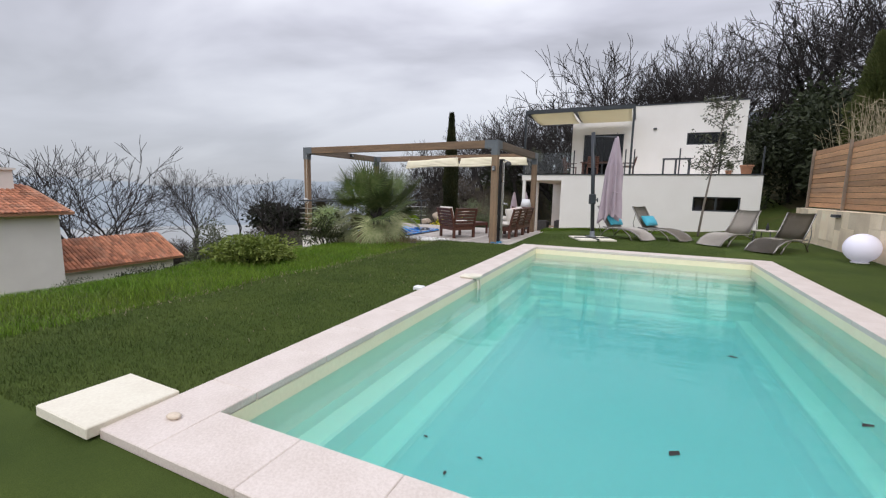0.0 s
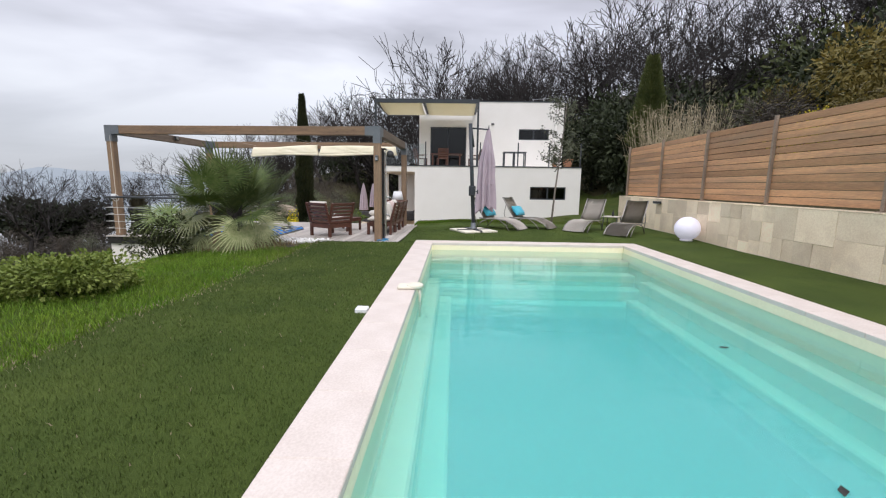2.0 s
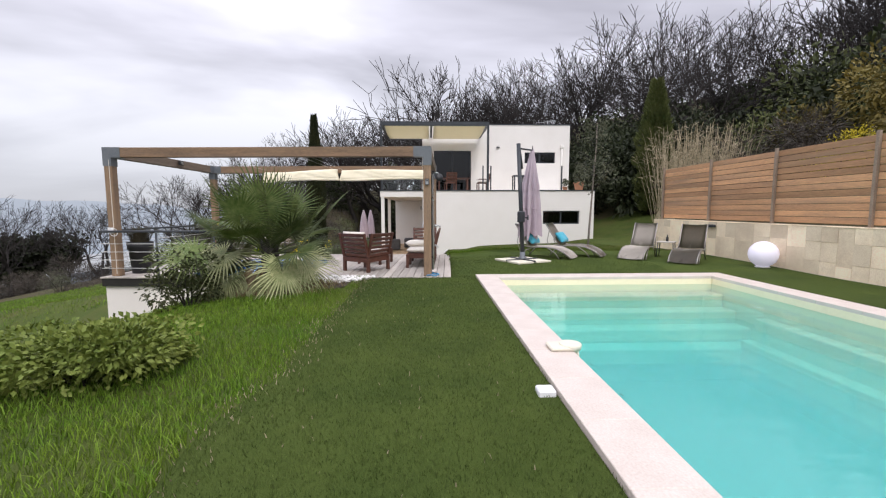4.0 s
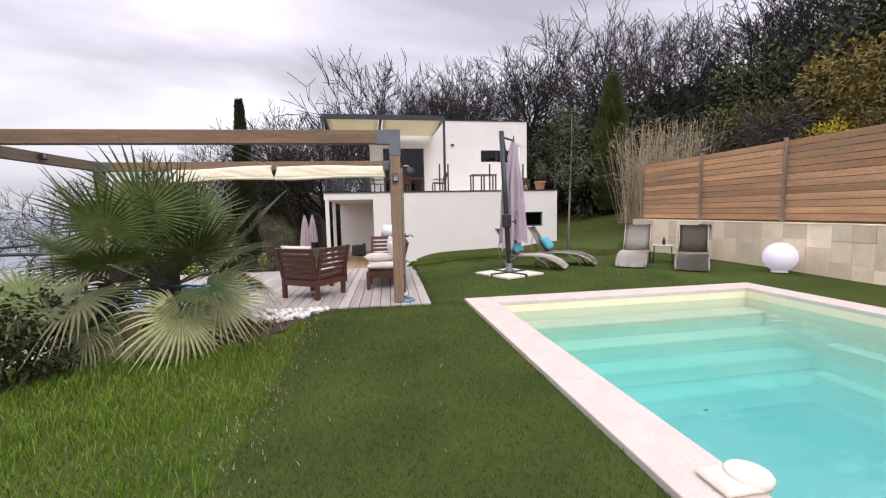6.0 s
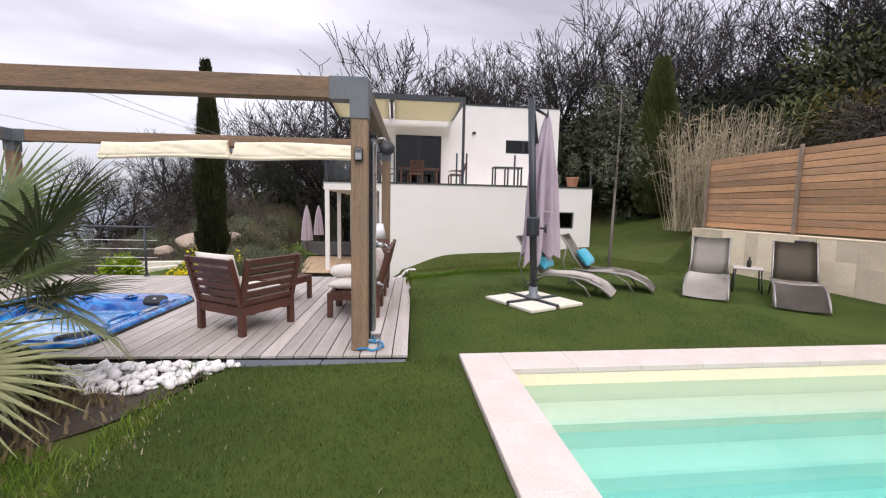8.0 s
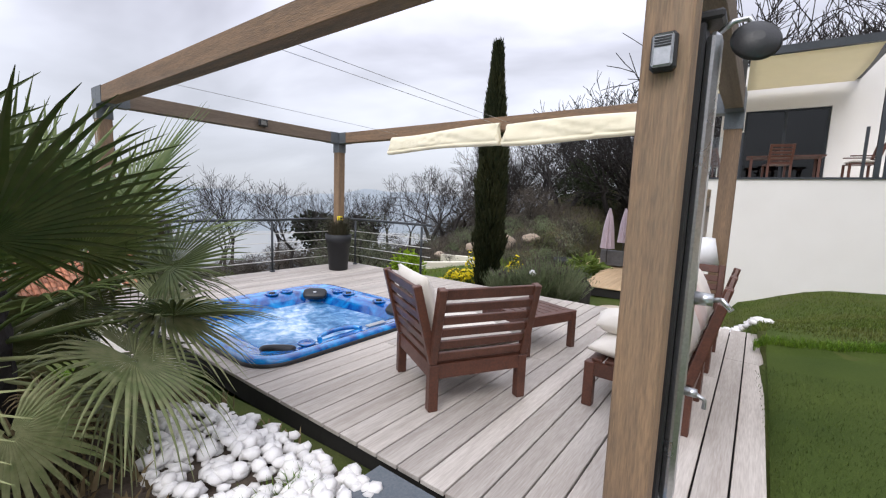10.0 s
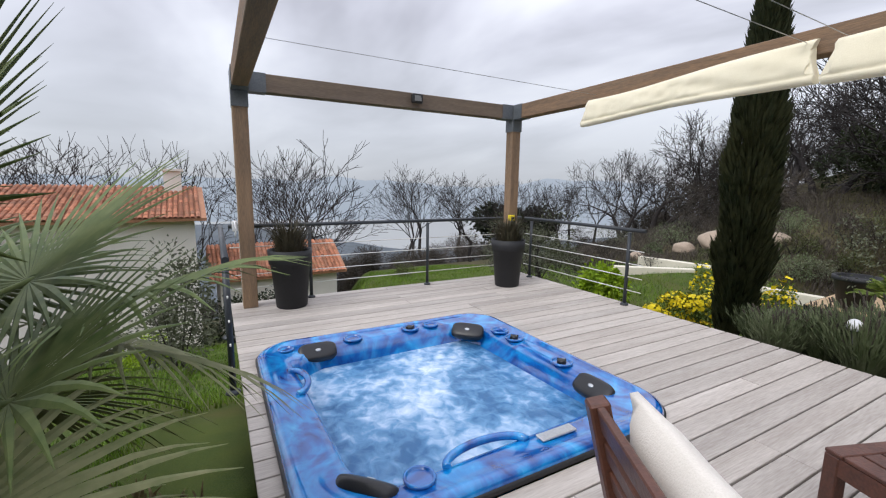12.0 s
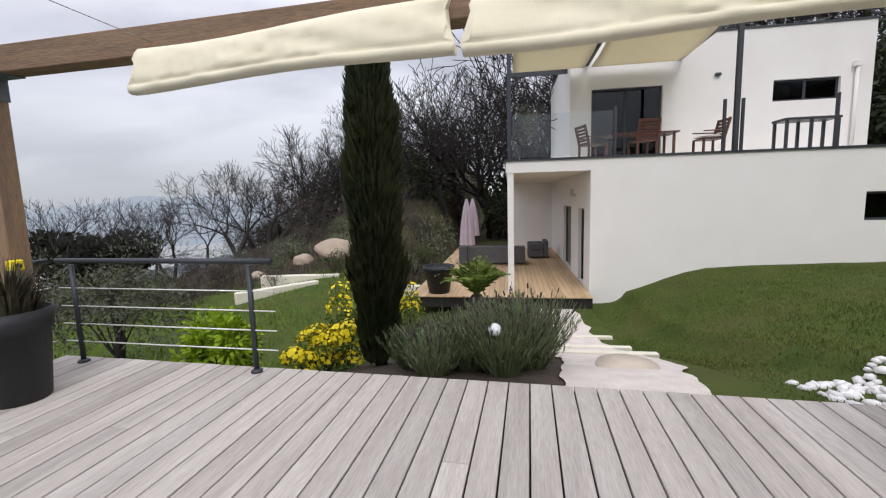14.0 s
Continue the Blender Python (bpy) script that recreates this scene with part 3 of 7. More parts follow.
def build_house():
    yf, yu, back = 23.0, 26.54, 33.0
    bm = B()
    wall_y(bm, yf, yf + 0.25, -3.15, 5.70, -1.9, T_Z - 0.02, [(3.04, 4.95, 0.60, 1.28)])
    part("wall", bm, M_RENDER, house, "white rendered garden storey wall")
    bm = B()
    wall_x(bm, -3.15, -2.90, yf + 0.25, back, -1.9, 2.00, [(23.9, 24.9, LOW_Z, 1.0), (26.4, 28.4, LOW_Z, 1.0)])
    part("wall", bm, M_RENDER, house)
    part("wall", bx(5.45, 5.70, yf + 0.25, back, -1.9, T_Z - 0.02), M_RENDER, house)
    part("wall", bx(-5.30, -3.15, back - 0.25, back, -1.9, 2.00), M_RENDER, house)
    part("terrace_slab", bx(-5.30, -3.15, yf, back, 2.002, T_Z - 0.02), M_RENDER, house, "white terrace slab over the covered lower terrace")
    part("terrace_slab", bx(-3.15, 5.45, yf + 0.25, back, 2.002, T_Z - 0.02), M_RENDER, house)
    part("edge_trim", bx(-5.34, 5.73, yf - 0.04, yf + 0.10, T_Z - 0.018, T_Z + 0.03), M_ANTH, house, "dark terrace edge trim")
    part("edge_trim", bx(-5.34, -5.22, yf + 0.10, back, T_Z - 0.018, T_Z + 0.03), M_ANTH, house)
    for y in (23.10, 26.6):
        part("column", bx(-5.26, -5.10, y - 0.08, y + 0.08, LOW_Z, 2.002), M_RENDER, house, "slim white square column")
    # upper storey
    bm = B()
    wall_y(bm, yu, yu + 0.25, -3.20, 5.52, T_Z - 0.02, 6.28, [(-2.52, -0.33, T_Z, 4.80), (2.85, 4.68, 4.08, 4.72)])
    part("wall", bm, M_RENDER, house, "white rendered upper storey wall")
    part("wall", bx(-3.20, -2.95, yu + 0.25, back, T_Z - 0.02, 6.28), M_RENDER, house)
    part("wall", bx(5.27, 5.52, yu + 0.25, back, T_Z - 0.02, 6.28), M_RENDER, house)
    part("roof", bx(-3.23, 5.55, yu - 0.03, back, 6.282, 6.34), M_ANTH, house, "flat roof with dark metal edge")
    # closed rooms behind the panes; added near-black walls stand in for their shade
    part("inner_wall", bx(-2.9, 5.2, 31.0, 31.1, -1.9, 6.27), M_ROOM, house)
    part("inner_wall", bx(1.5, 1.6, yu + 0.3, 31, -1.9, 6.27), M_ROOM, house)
    window(house, "terrace_door", -2.52, -0.33, T_Z + 0.03, 4.80, yu + 0.12, 1)
    window(house, "window", 2.85, 4.68, 4.08, 4.72, yu + 0.10, 1)
    window(house, "window", 3.04, 4.95, 0.60, 1.28, yf + 0.10, 1)
    for a, b in ((23.9, 24.9), (26.4, 28.4)):
        f = B()
        for c in (a, b - 0.07):
            box(f, -3.05, -2.99, c, c + 0.07, LOW_Z, 1.0)
        box(f, -3.05, -2.99, a + 0.07, b - 0.07, 0.93, 1.0)
        fr = part("glass_door", f, M_ANTH, house, "anthracite glazed door")
        part("pane", bx(-3.025, -3.019, a + 0.07, b - 0.07, LOW_Z, 0.93), M_GLASS, fr)
    # dark steel frame over the terrace, with its canvas
    fx0, fx1, fy, ft = -5.25, 0.22, 22.95, 5.74
    part("awning_beam", bx(fx0, fx1, fy, fy + 0.12, ft - 0.20, ft), M_ANTH, house, "anthracite steel awning beam")
    for x, z in ((fx0, 0), (-2.75, -0.02), (fx1 - 0.12, 0)):
        part("awning_beam", bx(x, x + 0.12, fy + 0.12, yu, ft - 0.20, ft + z), M_ANTH, house)
    part("awning_beam", bx(fx0 + 0.12, -3.2, 27.2, 27.3, ft - 0.2, ft - 0.04), M_ANTH, house)
    part("awning_beam", bx(fx0, fx0 + 0.12, yu, 27.3, ft - 0.2, ft), M_ANTH, house)
    for x in (fx0, fx1 - 0.10):
        part("frame_post", bx(x, x + 0.10, fy, fy + 0.10, T_Z + 0.03, ft - 0.2), M_ANTH, house)
    for x0, x1 in ((fx0 + 0.18, -2.80), (-2.58, fx1 - 0.16)):
        bm = B()
        n, k = 10, 8
        g = [[bm.verts.new((x0 + (x1 - x0) * i / k, fy + 0.35 + (yu - fy - 0.55) * j / n, ft - 0.12 - 0.16 * abs(math.sin(math.pi * j / n * 1.0)) - 0.55 * (j / n) ** 3 * 0.3)) for j in range(n + 1)] for i in range(k + 1)]
        for i in range(k):
            for j in range(n):
                bm.faces.new((g[i][j], g[i + 1][j], g[i + 1][j + 1], g[i][j + 1])).smooth = True
        ob = part("awning_canvas", bm, M_AWNING, house, "cream canvas sagging under the frame")
        so = ob.modifiers.new("thickness", "SOLIDIFY")
        so.thickness = 0.012
    # glass balustrade
    for x in (-5.22, -2.6, -0.10, 0.30, 2.30, 3.95, 5.6):
        part("balustrade_post", bx(x, x + 0.06, yf + 0.02, yf + 0.08, T_Z + 0.03, T_Z + 1.25), M_ANTH, house, "dark balustrade post")
    for x0, x1 in ((-5.14, -2.62),):
        part("balustrade_pane", bx(x0, x1, yf + 0.045, yf + 0.055, T_Z + 0.07, T_Z + 1.15), M_CLEAR, house, "clear glass balustrade pane")
    part("balustrade_pane", bx(-5.20, -5.19, yf + 0.15, 27.0, T_Z + 0.07, T_Z + 1.15), M_CLEAR, house)
    # lamps and aerial
    for x, y, z in ((1.25, yu - 0.10, 4.95),):
        b = B()
        box(b, x - 0.09, x + 0.09, y, y + 0.10, z, z + 0.09, bevel=0.02)
        part("wall_lamp", b, M_ANTH, house, "small dark outdoor wall lamp")
    b = B()
    rod(b, (-3.15, 24.9 + 0.5, 1.35), (-3.27, 25.4, 1.42), 0.03)
    rod(b, (-3.27, 25.4, 1.36), (-3.27, 25.4, 1.56), 0.05)
    part("wall_lamp", b, M_SILVER, house, "silver cylinder wall lamp")
    b = B()
    rod(b, (4.45, 27.5, 6.34), (4.45, 27.5, 6.75), 0.02)
    rod(b, (3.75, 27.5, 6.62), (4.75, 27.5, 6.70), 0.012)
    for k in range(9):
        x = 3.75 + k * 0.12
        rod(b, (x, 27.2 + 0.01 * k, 6.62 + 0.01 * k), (x, 27.8 - 0.01 * k, 6.62 + 0.01 * k), 0.006, n=4)
    tube(b, [(3.72, 27.5, 6.55), (3.6, 27.5, 6.45), (3.6, 27.5, 6.82), (3.75, 27.5, 6.72)], 0.01, n=5)
    part("aerial", b, M_SILVER, house, "thin metal television aerial")
    b = B()
    rod(b, (5.05, yu - 0.07, T_Z), (5.05, yu - 0.07, 4.95), 0.05)
    box(b, 4.95, 5.15, yu - 0.15, yu, 4.95, 5.12, bevel=0.01)
    part("downpipe", b, M_RENDER, house, "white rainwater downpipe")


build_house()


# ---- retaining wall ----
single("wall_core", bx(WALL_X + 0.03, WALL_X + 0.30, -9.0, 16.10, -0.4, 1.00), M_MORTAR, "mortar core of the low retaining wall", "wall", kind="structure")


# ---- deck and pergola ----
def build_pergola():
    p = thing("pergola", "large weathered timber pergola with grey steel corner brackets", "pergola", DECK)
    x0, x1, y0, y1 = -7.16, -0.50, 0.21, 4.08
    h, w, top = 2.50, 0.08, 2.70
    for x in (x0, x1):
        for y in (y0, y1):
            post = part("post", bx(x - w, x + w, y - w, y + w, 0.0, h, bevel=0.008), M_POST, p)
            b = B()
            box(b, x - w - 0.008, x + w + 0.008, y - w - 0.008, y + w + 0.008, h - 0.18, top + 0.006)
            dx = 0.28 if x < -3 else -0.28
            dy = 0.28 if y < 2 else -0.28
            box(b, min(x, x + dx), max(x, x + dx), y - w - 0.007, y + w + 0.007, top - 0.206, top + 0.005)
            box(b, x - w - 0.007, x + w + 0.007, min(y, y + dy), max(y, y + dy), top - 0.206, top + 0.005)
            part("bracket", b, M_BRACKET, post, "grey steel corner bracket")
    for y in (y0, y1):
        part("beam", bx(x0, x1, y - w, y + w, top - 0.2, top, bevel=0.006), M_BEAM, p)
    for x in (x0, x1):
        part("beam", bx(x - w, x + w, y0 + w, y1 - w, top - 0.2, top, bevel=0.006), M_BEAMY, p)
    return p


pergola = build_pergola()


# ---- pool side ----
def build_skimmer():
    t = thing("water_return", "cream plastic water return box hooked over the coping", "pool fitting", pose(-1.60, 5.42, 0.0, 0, 0, 0))
    b = B()
    box(b, -0.12, 0.09, -0.10, 0.10, 0.062, 0.098, bevel=0.012)
    lathe(b, [(0.098, 0.062), (0.106, 0.10), (0.098, 0.112)], 20, Matrix.Translation((0.09, 0, 0)))
    part("lid", b, M_CREAM, t, "cream lid")
    b = B()
    tube(b, [(0.14, -0.04, 0.07), (0.155, -0.04, -0.02), (0.155, -0.04, -0.30)], 0.014, 8)
    tube(b, [(0.14, 0.04, 0.07), (0.155, 0.04, -0.02), (0.155, 0.04, -0.30)], 0.014, 8)
    part("pipe", b, M_CREAM, t, "thin cream pipes down into the water")


build_skimmer()
single("junction_box", bx(-2.05, -1.92, 4.50, 4.62, 0.0, 0.06, bevel=0.01), M_WHITE, "small white plastic junction box beside the pool coping", "junction box")
_b = B()
box(_b, -0.24, 0.24, -0.245, 0.245, 0.03, 0.095, bevel=0.006)
single("loose_slab", _b, M_CREAM, "loose pale stone slab lying on the turf beside the pool", "slab", pose(-2.14, 1.01, 0, -1.5, 2, 1))
_b = B()
lathe(_b, [(0.012, 0), (0.035, 0.004), (0.04, 0.012), (0.03, 0.02), (0.008, 0.022)], 12, Matrix.Diagonal((1.2, 0.8, 1, 1)))
single("pebble", _b, M_MORTAR, "small flat brown pebble lying on the coping", "pebble", pose(-1.66, 1.07, 0.061))

# leaves floating on the water
for i, (x, y) in enumerate(((1.45, 4.05), (0.86, 2.22), (-0.22, 1.51), (-0.45, 1.75), (2.0, 3.1), (-1.31, 5.4), (-1.32, 4.75), (-0.9, 6.35), (0.3, 7.4), (0.05, 6.6), (-0.1, 1.7), (1.5, 1.75))):
    b = B()
    s = 0.05 if i in (0, 1, 4) else 0.022
    v = [b.verts.new(p) for p in ((-s, 0, 0.004), (-0.3 * s, 0.5 * s, 0.008), (s, 0.1 * s, 0.003), (0.2 * s, -0.5 * s, 0.006))]
    b.faces.new(v)
    single("fallen_leaf", b, M_BARK, "dark fallen leaf floating on the pool water", "leaf", pose(x, y, WATER_Z + 0.002, 0, 0, i * 53), group="leaves on the water")


def build_globe():
    t = thing("globe_lamp", "large frosted white globe lamp standing on the turf", "outdoor lamp", pose(4.76, 10.8, ground_z(4.7, 10.8) + 0.015))
    b = B()
    bmesh.ops.create_uvsphere(b, u_segments=40, v_segments=24, radius=0.29, matrix=Matrix.Translation((0, 0, 0.305)))
    for f in b.faces:
        f.smooth = True
    part("globe", b, M_BALL, t)
    b = B()
    lathe(b, [(0.14, 0.0), (0.15, 0.015), (0.12, 0.035)], 24)
    part("foot", b, M_WHITE, t, "low white foot")


build_globe()


def build_parasol():
    g = ground_z(-0.48, 12.0) + 0.012
    t = thing("cantilever_parasol", "closed mauve cantilever parasol on a dark pole with a slab-weighted base", "parasol", pose(-0.48, 12.02, g, 0, 0, 25))
    for sx in (-1, 1):
        for sy in (-1, 1):
            part("base_slab", bx(sx * 0.27 - 0.23, sx * 0.27 + 0.23, sy * 0.27 - 0.23, sy * 0.27 + 0.23, 0.002, 0.045, bevel=0.006), M_CREAM, t, "cream weighting slab")
    b = B()
    box(b, -0.48, 0.48, -0.03, 0.03, 0.03, 0.065)
    box(b, -0.03, 0.03, -0.48, -0.03, 0.03, 0.065)
    box(b, -0.03, 0.03, 0.03, 0.48, 0.03, 0.065)
    part("base_cross", b, M_ANTH, t, "dark steel cross base")
    b = B()
    lathe(b, [(0.11, 0.066), (0.11, 0.10), (0.065, 0.12), (0.065, 0.24)], 20)
    part("collar", b, M_BRACKET, t, "grey pole collar")
    b = B()
    rod(b, (0, 0, 0.24), (-0.13, 0.06, 2.92), 0.052, 0.052, 12)
    pole = part("pole", b, M_ANTH, t, "slightly leaning dark pole")
    b = B()
    box(b, -0.14, 0.02, -0.07, 0.07, 0.98, 1.26, bevel=0.02)
    rod(b, (0.02, -0.07, 1.10), (0.02, -0.17, 1.10), 0.015)
    rod(b, (0.02, -0.17, 1.04), (0.02, -0.17, 1.16), 0.018)
    part("crank_box", b, M_ANTH, pole, "dark crank housing with handle")
    b = B()
    rod(b, (-0.13, 0.06, 2.90), (-0.05, 0.02, 2.30), 0.045, 0.04, 8)
    rod(b, (-0.10, 0.05, 2.80), (0.76, 0.62, 2.88), 0.022, 0.022, 8)
    part("arm", b, M_ANTH, t, "folded dark arm")
    # folded canvas: a narrow cone of deep folds
    b = B()
    n, k = 64, 22
    rings = []
    for j in range(k + 1):
        h = j / k
        z = 2.90 - 2.30 * h
        r = 0.035 + 0.125 * min(1.0, h * 2.4) ** 0.7 + 0.075 * max(0, h - 0.35)
        ring = []
        for i in range(n):
            a = 2 * math.pi * i / n
            f = 1 + (0.34 + 0.16 * h) * math.cos(8 * a + 0.7 * math.sin(5 * h)) * min(1, h * 2.5) + 0.12 * math.sin(3 * a + 4 * h)
            zz = z - (0.10 * math.cos(8 * a) + 0.12 * math.sin(2 * a + 1)) * h ** 3
            ring.append(b.verts.new((0.76 - 0.07 * h + 1.1 * r * f * math.cos(a), 0.62 + r * f * math.sin(a), zz)))
        rings.append(ring)
    for ra, rb in zip(rings, rings[1:]):
        for i in range(n):
            b.faces.new((ra[i], ra[(i + 1) % n], rb[(i + 1) % n], rb[i])).smooth = True
    b.faces.new(rings[0])
    canopy = part("canopy", b, M_MAUVE, t, "folded mauve canvas canopy")
    b = B()
    tube(b, [(0.71 + 0.20 * math.cos(a), 0.62 + 0.20 * math.sin(a), 1.32 + 0.02 * math.sin(2 * a)) for a in [k * math.pi / 8 for k in range(17)]], 0.012, 6)
    part("strap", b, M_MAUVE, canopy)
    b = B()
    rod(b, (0.76, 0.62, 2.88), (0.76, 0.62, 3.0), 0.02, 0.008, 8)
    part("finial", b, M_ANTH, t)


build_parasol()


def build_lounger(m):
    """A curved aluminium sun lounger; its foot end lies at the origin, its head along +y."""
    t = thing("sun_lounger", "taupe mesh sun lounger on a curved champagne aluminium frame", "sun lounger", m, "sun loungers by the pool")
    side = [(0.0, 0.03), (0.16, 0.17), (0.40, 0.27), (0.70, 0.30), (1.02, 0.28), (1.30, 0.30)]
    head = [(1.14, 0.30), (1.30, 0.50), (1.45, 0.74), (1.56, 0.90)]
    for x in (-0.30, 0.30):
        b = B()
        tube(b, [(x, y, z) for y, z in side], 0.018, 8)
        part("side_rail", b, M_CHAMP, t)
        b = B()
        tube(b, [(x, 1.02, 0.27), (x, 1.22, 0.20), (x, 1.40, 0.0)], 0.016, 8)
        part("leg", b, M_CHAMP, t)
        b = B()
        tube(b, [(x, 0.62, 0.28), (x, 0.40, 0.14), (x, 0.30, 0.0)], 0.016, 8)
        part("leg", b, M_CHAMP, t)
        b = B()
        tube(b, [(x * 0.96, y, z) for y, z in head], 0.016, 8)
        part("back_rail", b, M_CHAMP, t)
        b = B()
        tube(b, [(x * 0.9, 1.44, 0.70), (x * 0.9, 1.50, 0.40), (x * 0.95, 1.36, 0.06)], 0.012, 6)
        part("back_strut", b, M_CHAMP, t)

    def sheet(pts, w):
        b = B()
        g = [[b.verts.new((-w + 2 * w * i / 6, y, z - 0.018 * math.sin(math.pi * i / 6))) for i in range(7)] for y, z in pts]
        for r0, r1 in zip(g, g[1:]):
            for i in range(6):
                b.faces.new((r0[i], r0[i + 1], r1[i + 1], r1[i])).smooth = True
        bmesh.ops.solidify(b, geom=b.faces[:], thickness=0.012)
        return b
    part("seat_textile", sheet([(y, z + 0.012) for y, z in side[:5]] + [(1.14, 0.30)], 0.30), M_MESHF, t, "taupe mesh seat")
    part("back_textile", sheet([(y, z + 0.012) for y, z in head], 0.285), M_MESHF, t, "raised taupe mesh back")
    return t


def pillow_mesh(b, w, d, h, m=None, n=10):
    """A plump cushion with soft corners."""
    vs = []
    for s in (1, -1):
        g = []
        for i in range(n + 1):
            row = []
            for j in range(n + 1):
                u, v = 2 * i / n - 1, 2 * j / n - 1
                p = (1 - u ** 4) * (1 - v ** 4)
                k = 1 - 0.06 * (u * u + v * v) * 0.5 + 0.05 * (u * v) ** 2
                row.append(b.verts.new((u * w / 2 * k, v * d / 2 * k, s * (0.08 * h + 0.42 * h * p ** 0.55) * (1 + 0.06 * math.sin(5 * u + 3 * v)))))
            g.append(row)
        for i in range(n):
            for j in range(n):
                q = (g[i][j], g[i + 1][j], g[i + 1][j + 1], g[i][j + 1])
                b.faces.new(q if s > 0 else q[::-1]).smooth = True
        vs.append(g)
    top, bot = vs
    edge = [(i, 0) for i in range(n)] + [(n, j) for j in range(n)] + [(i, n) for i in range(n, 0, -1)] + [(0, j) for j in range(n, 0, -1)]
    for (a, c), (e, f) in zip(edge, edge[1:] + edge[:1]):
        b.faces.new((top[a][c], bot[a][c], bot[e][f], top[e][f])).smooth = True
    if m is not None:
        bmesh.ops.transform(b, matrix=m, verts=[v for g in vs for r in g for v in r])


def lounger_pose(foot, head_dir):
    x, y = foot
    return pose(x, y, ground_z(x, y) + 0.02, 0, 0, math.degrees(math.atan2(-head_dir[0], head_dir[1])))


_first = build_lounger(lounger_pose((0.96, 12.34), (-0.80, 0.60)))
_poses = [lounger_pose((0.96, 12.34), (-0.80, 0.60)), lounger_pose((1.90, 12.72), (-0.80, 0.60)), lounger_pose((2.30, 12.05), (0.65, 0.76)), lounger_pose((3.18, 11.28), (0.66, 0.75))]
for _m in _poses[1:]:
    copy_thing(_first, _m)
for _m in _poses[:2]:
    b = B()
    pillow_mesh(b, 0.52, 0.34, 0.16)
    single("pillow", b, M_TURQ, "turquoise cushion leaning on the back of a sun lounger", "cushion", _m @ pose(0, 1.16, 0.50, 52, 0, 0), group="turquoise cushions")


def build_side_table():
    t = thing("side_table", "small square taupe side table between two sun loungers", "side table", pose(3.62, 12.72, ground_z(3.6, 12.7) + 0.015, 0, 0, -38))
    part("tabletop", bx(-0.22, 0.22, -0.22, 0.22, 0.40, 0.425, bevel=0.006), M_MESHF, t)
    for x in (-0.18, 0.18):
        for y in (-0.18, 0.18):
            b = B()
            rod(b, (x, y, 0.4), (x * 1.15, y * 1.15, 0.0), 0.012)
            part("leg", b, M_ANTH, t)
    b = B()
    lathe(b, [(0.03, 0), (0.035, 0.01), (0.035, 0.10), (0.014, 0.14), (0.014, 0.18)], 14)
    single("bottle", b, M_BLACK, "small dark bottle standing on the side table", "bottle", pose(3.64, 12.72, ground_z(3.6, 12.7) + 0.441))


build_side_table()


# ---- on the deck ----
def on_deck(x, y, z=0.0, rz=0.0):
    return DECK @ pose(x, y, z, 0, 0, rz)


def slat_back(t, w, m, label=""):
    """A slatted backrest of width w along x, leaning back towards -y, as one part with its slats under it."""
    for x in (-w / 2, w / 2 - 0.055):
        f = B()
        box(f, x, x + 0.055, -0.03, 0.03, 0.0, 0.555, Matrix.Translation((0, 0, 0.34)) @ pose(0, 0, 0, 14, 0, 0), bevel=0.006)
        fr = part("back_post", f, M_TEAK, t, label, m)
    for k in range(6):
        b = B()
        box(b, -w / 2 + 0.055, w / 2 - 0.055, -0.012, 0.012, 0.015 + k * 0.092, 0.015 + k * 0.092 + (0.062 if k < 5 else 0.075), Matrix.Translation((0, 0, 0.34)) @ pose(0, 0, 0, 14, 0, 0), bevel=0.004)
        part("slat", b, M_TEAK, fr)
    return fr


def sofa_unit(name, label, m, w, d, backs, cat="outdoor sofa"):
    """A modular hardwood seat; its middle at the origin. backs: the sides (degrees) that carry a slatted back."""
    t = thing(name, label, cat, m, "hardwood lounge set")
    for x in (-w / 2, w / 2 - 0.07):
        for y in (-d / 2, d / 2 - 0.07):
            part("leg", bx(x, x + 0.07, y, y + 0.07, 0.0, 0.33, bevel=0.006), M_TEAK, t)
    f = B()
    box(f, -w / 2 + 0.07, w / 2 - 0.07, -d / 2 + 0.01, -d / 2 + 0.04, 0.23, 0.33)
    box(f, -w / 2 + 0.07, w / 2 - 0.07, d / 2 - 0.04, d / 2 - 0.01, 0.23, 0.33)
    box(f, -w / 2 + 0.01, -w / 2 + 0.04, -d / 2 + 0.07, d / 2 - 0.07, 0.23, 0.33)
    box(f, w / 2 - 0.04, w / 2 - 0.01, -d / 2 + 0.07, d / 2 - 0.07, 0.23, 0.33)
    part("seat_frame", f, M_TEAK, t)
    n = 7
    for k in range(n):
        y = -d / 2 + 0.03 + (d - 0.06) * k / n
        part("seat_slat", bx(-w / 2 + 0.03, w / 2 - 0.03, y, y + (d - 0.06) / n - 0.015, 0.331, 0.352, bevel=0.003), M_TEAK, t)
    for a in backs:
        slat_back(t, w if a % 180 == 0 else d, pose(0, 0, 0, 0, 0, a) @ pose(0, -(d if a % 180 == 0 else w) / 2 + 0.03, 0))
    return t


def seat_cushion(m, w, d, mat=M_CUSHION, label="thick ecru seat cushion on the hardwood seat"):
    b = B()
    pillow_mesh(b, w, d, 0.15)
    single("seat_cushion", b, mat, label, "cushion", m, group="ecru cushions")


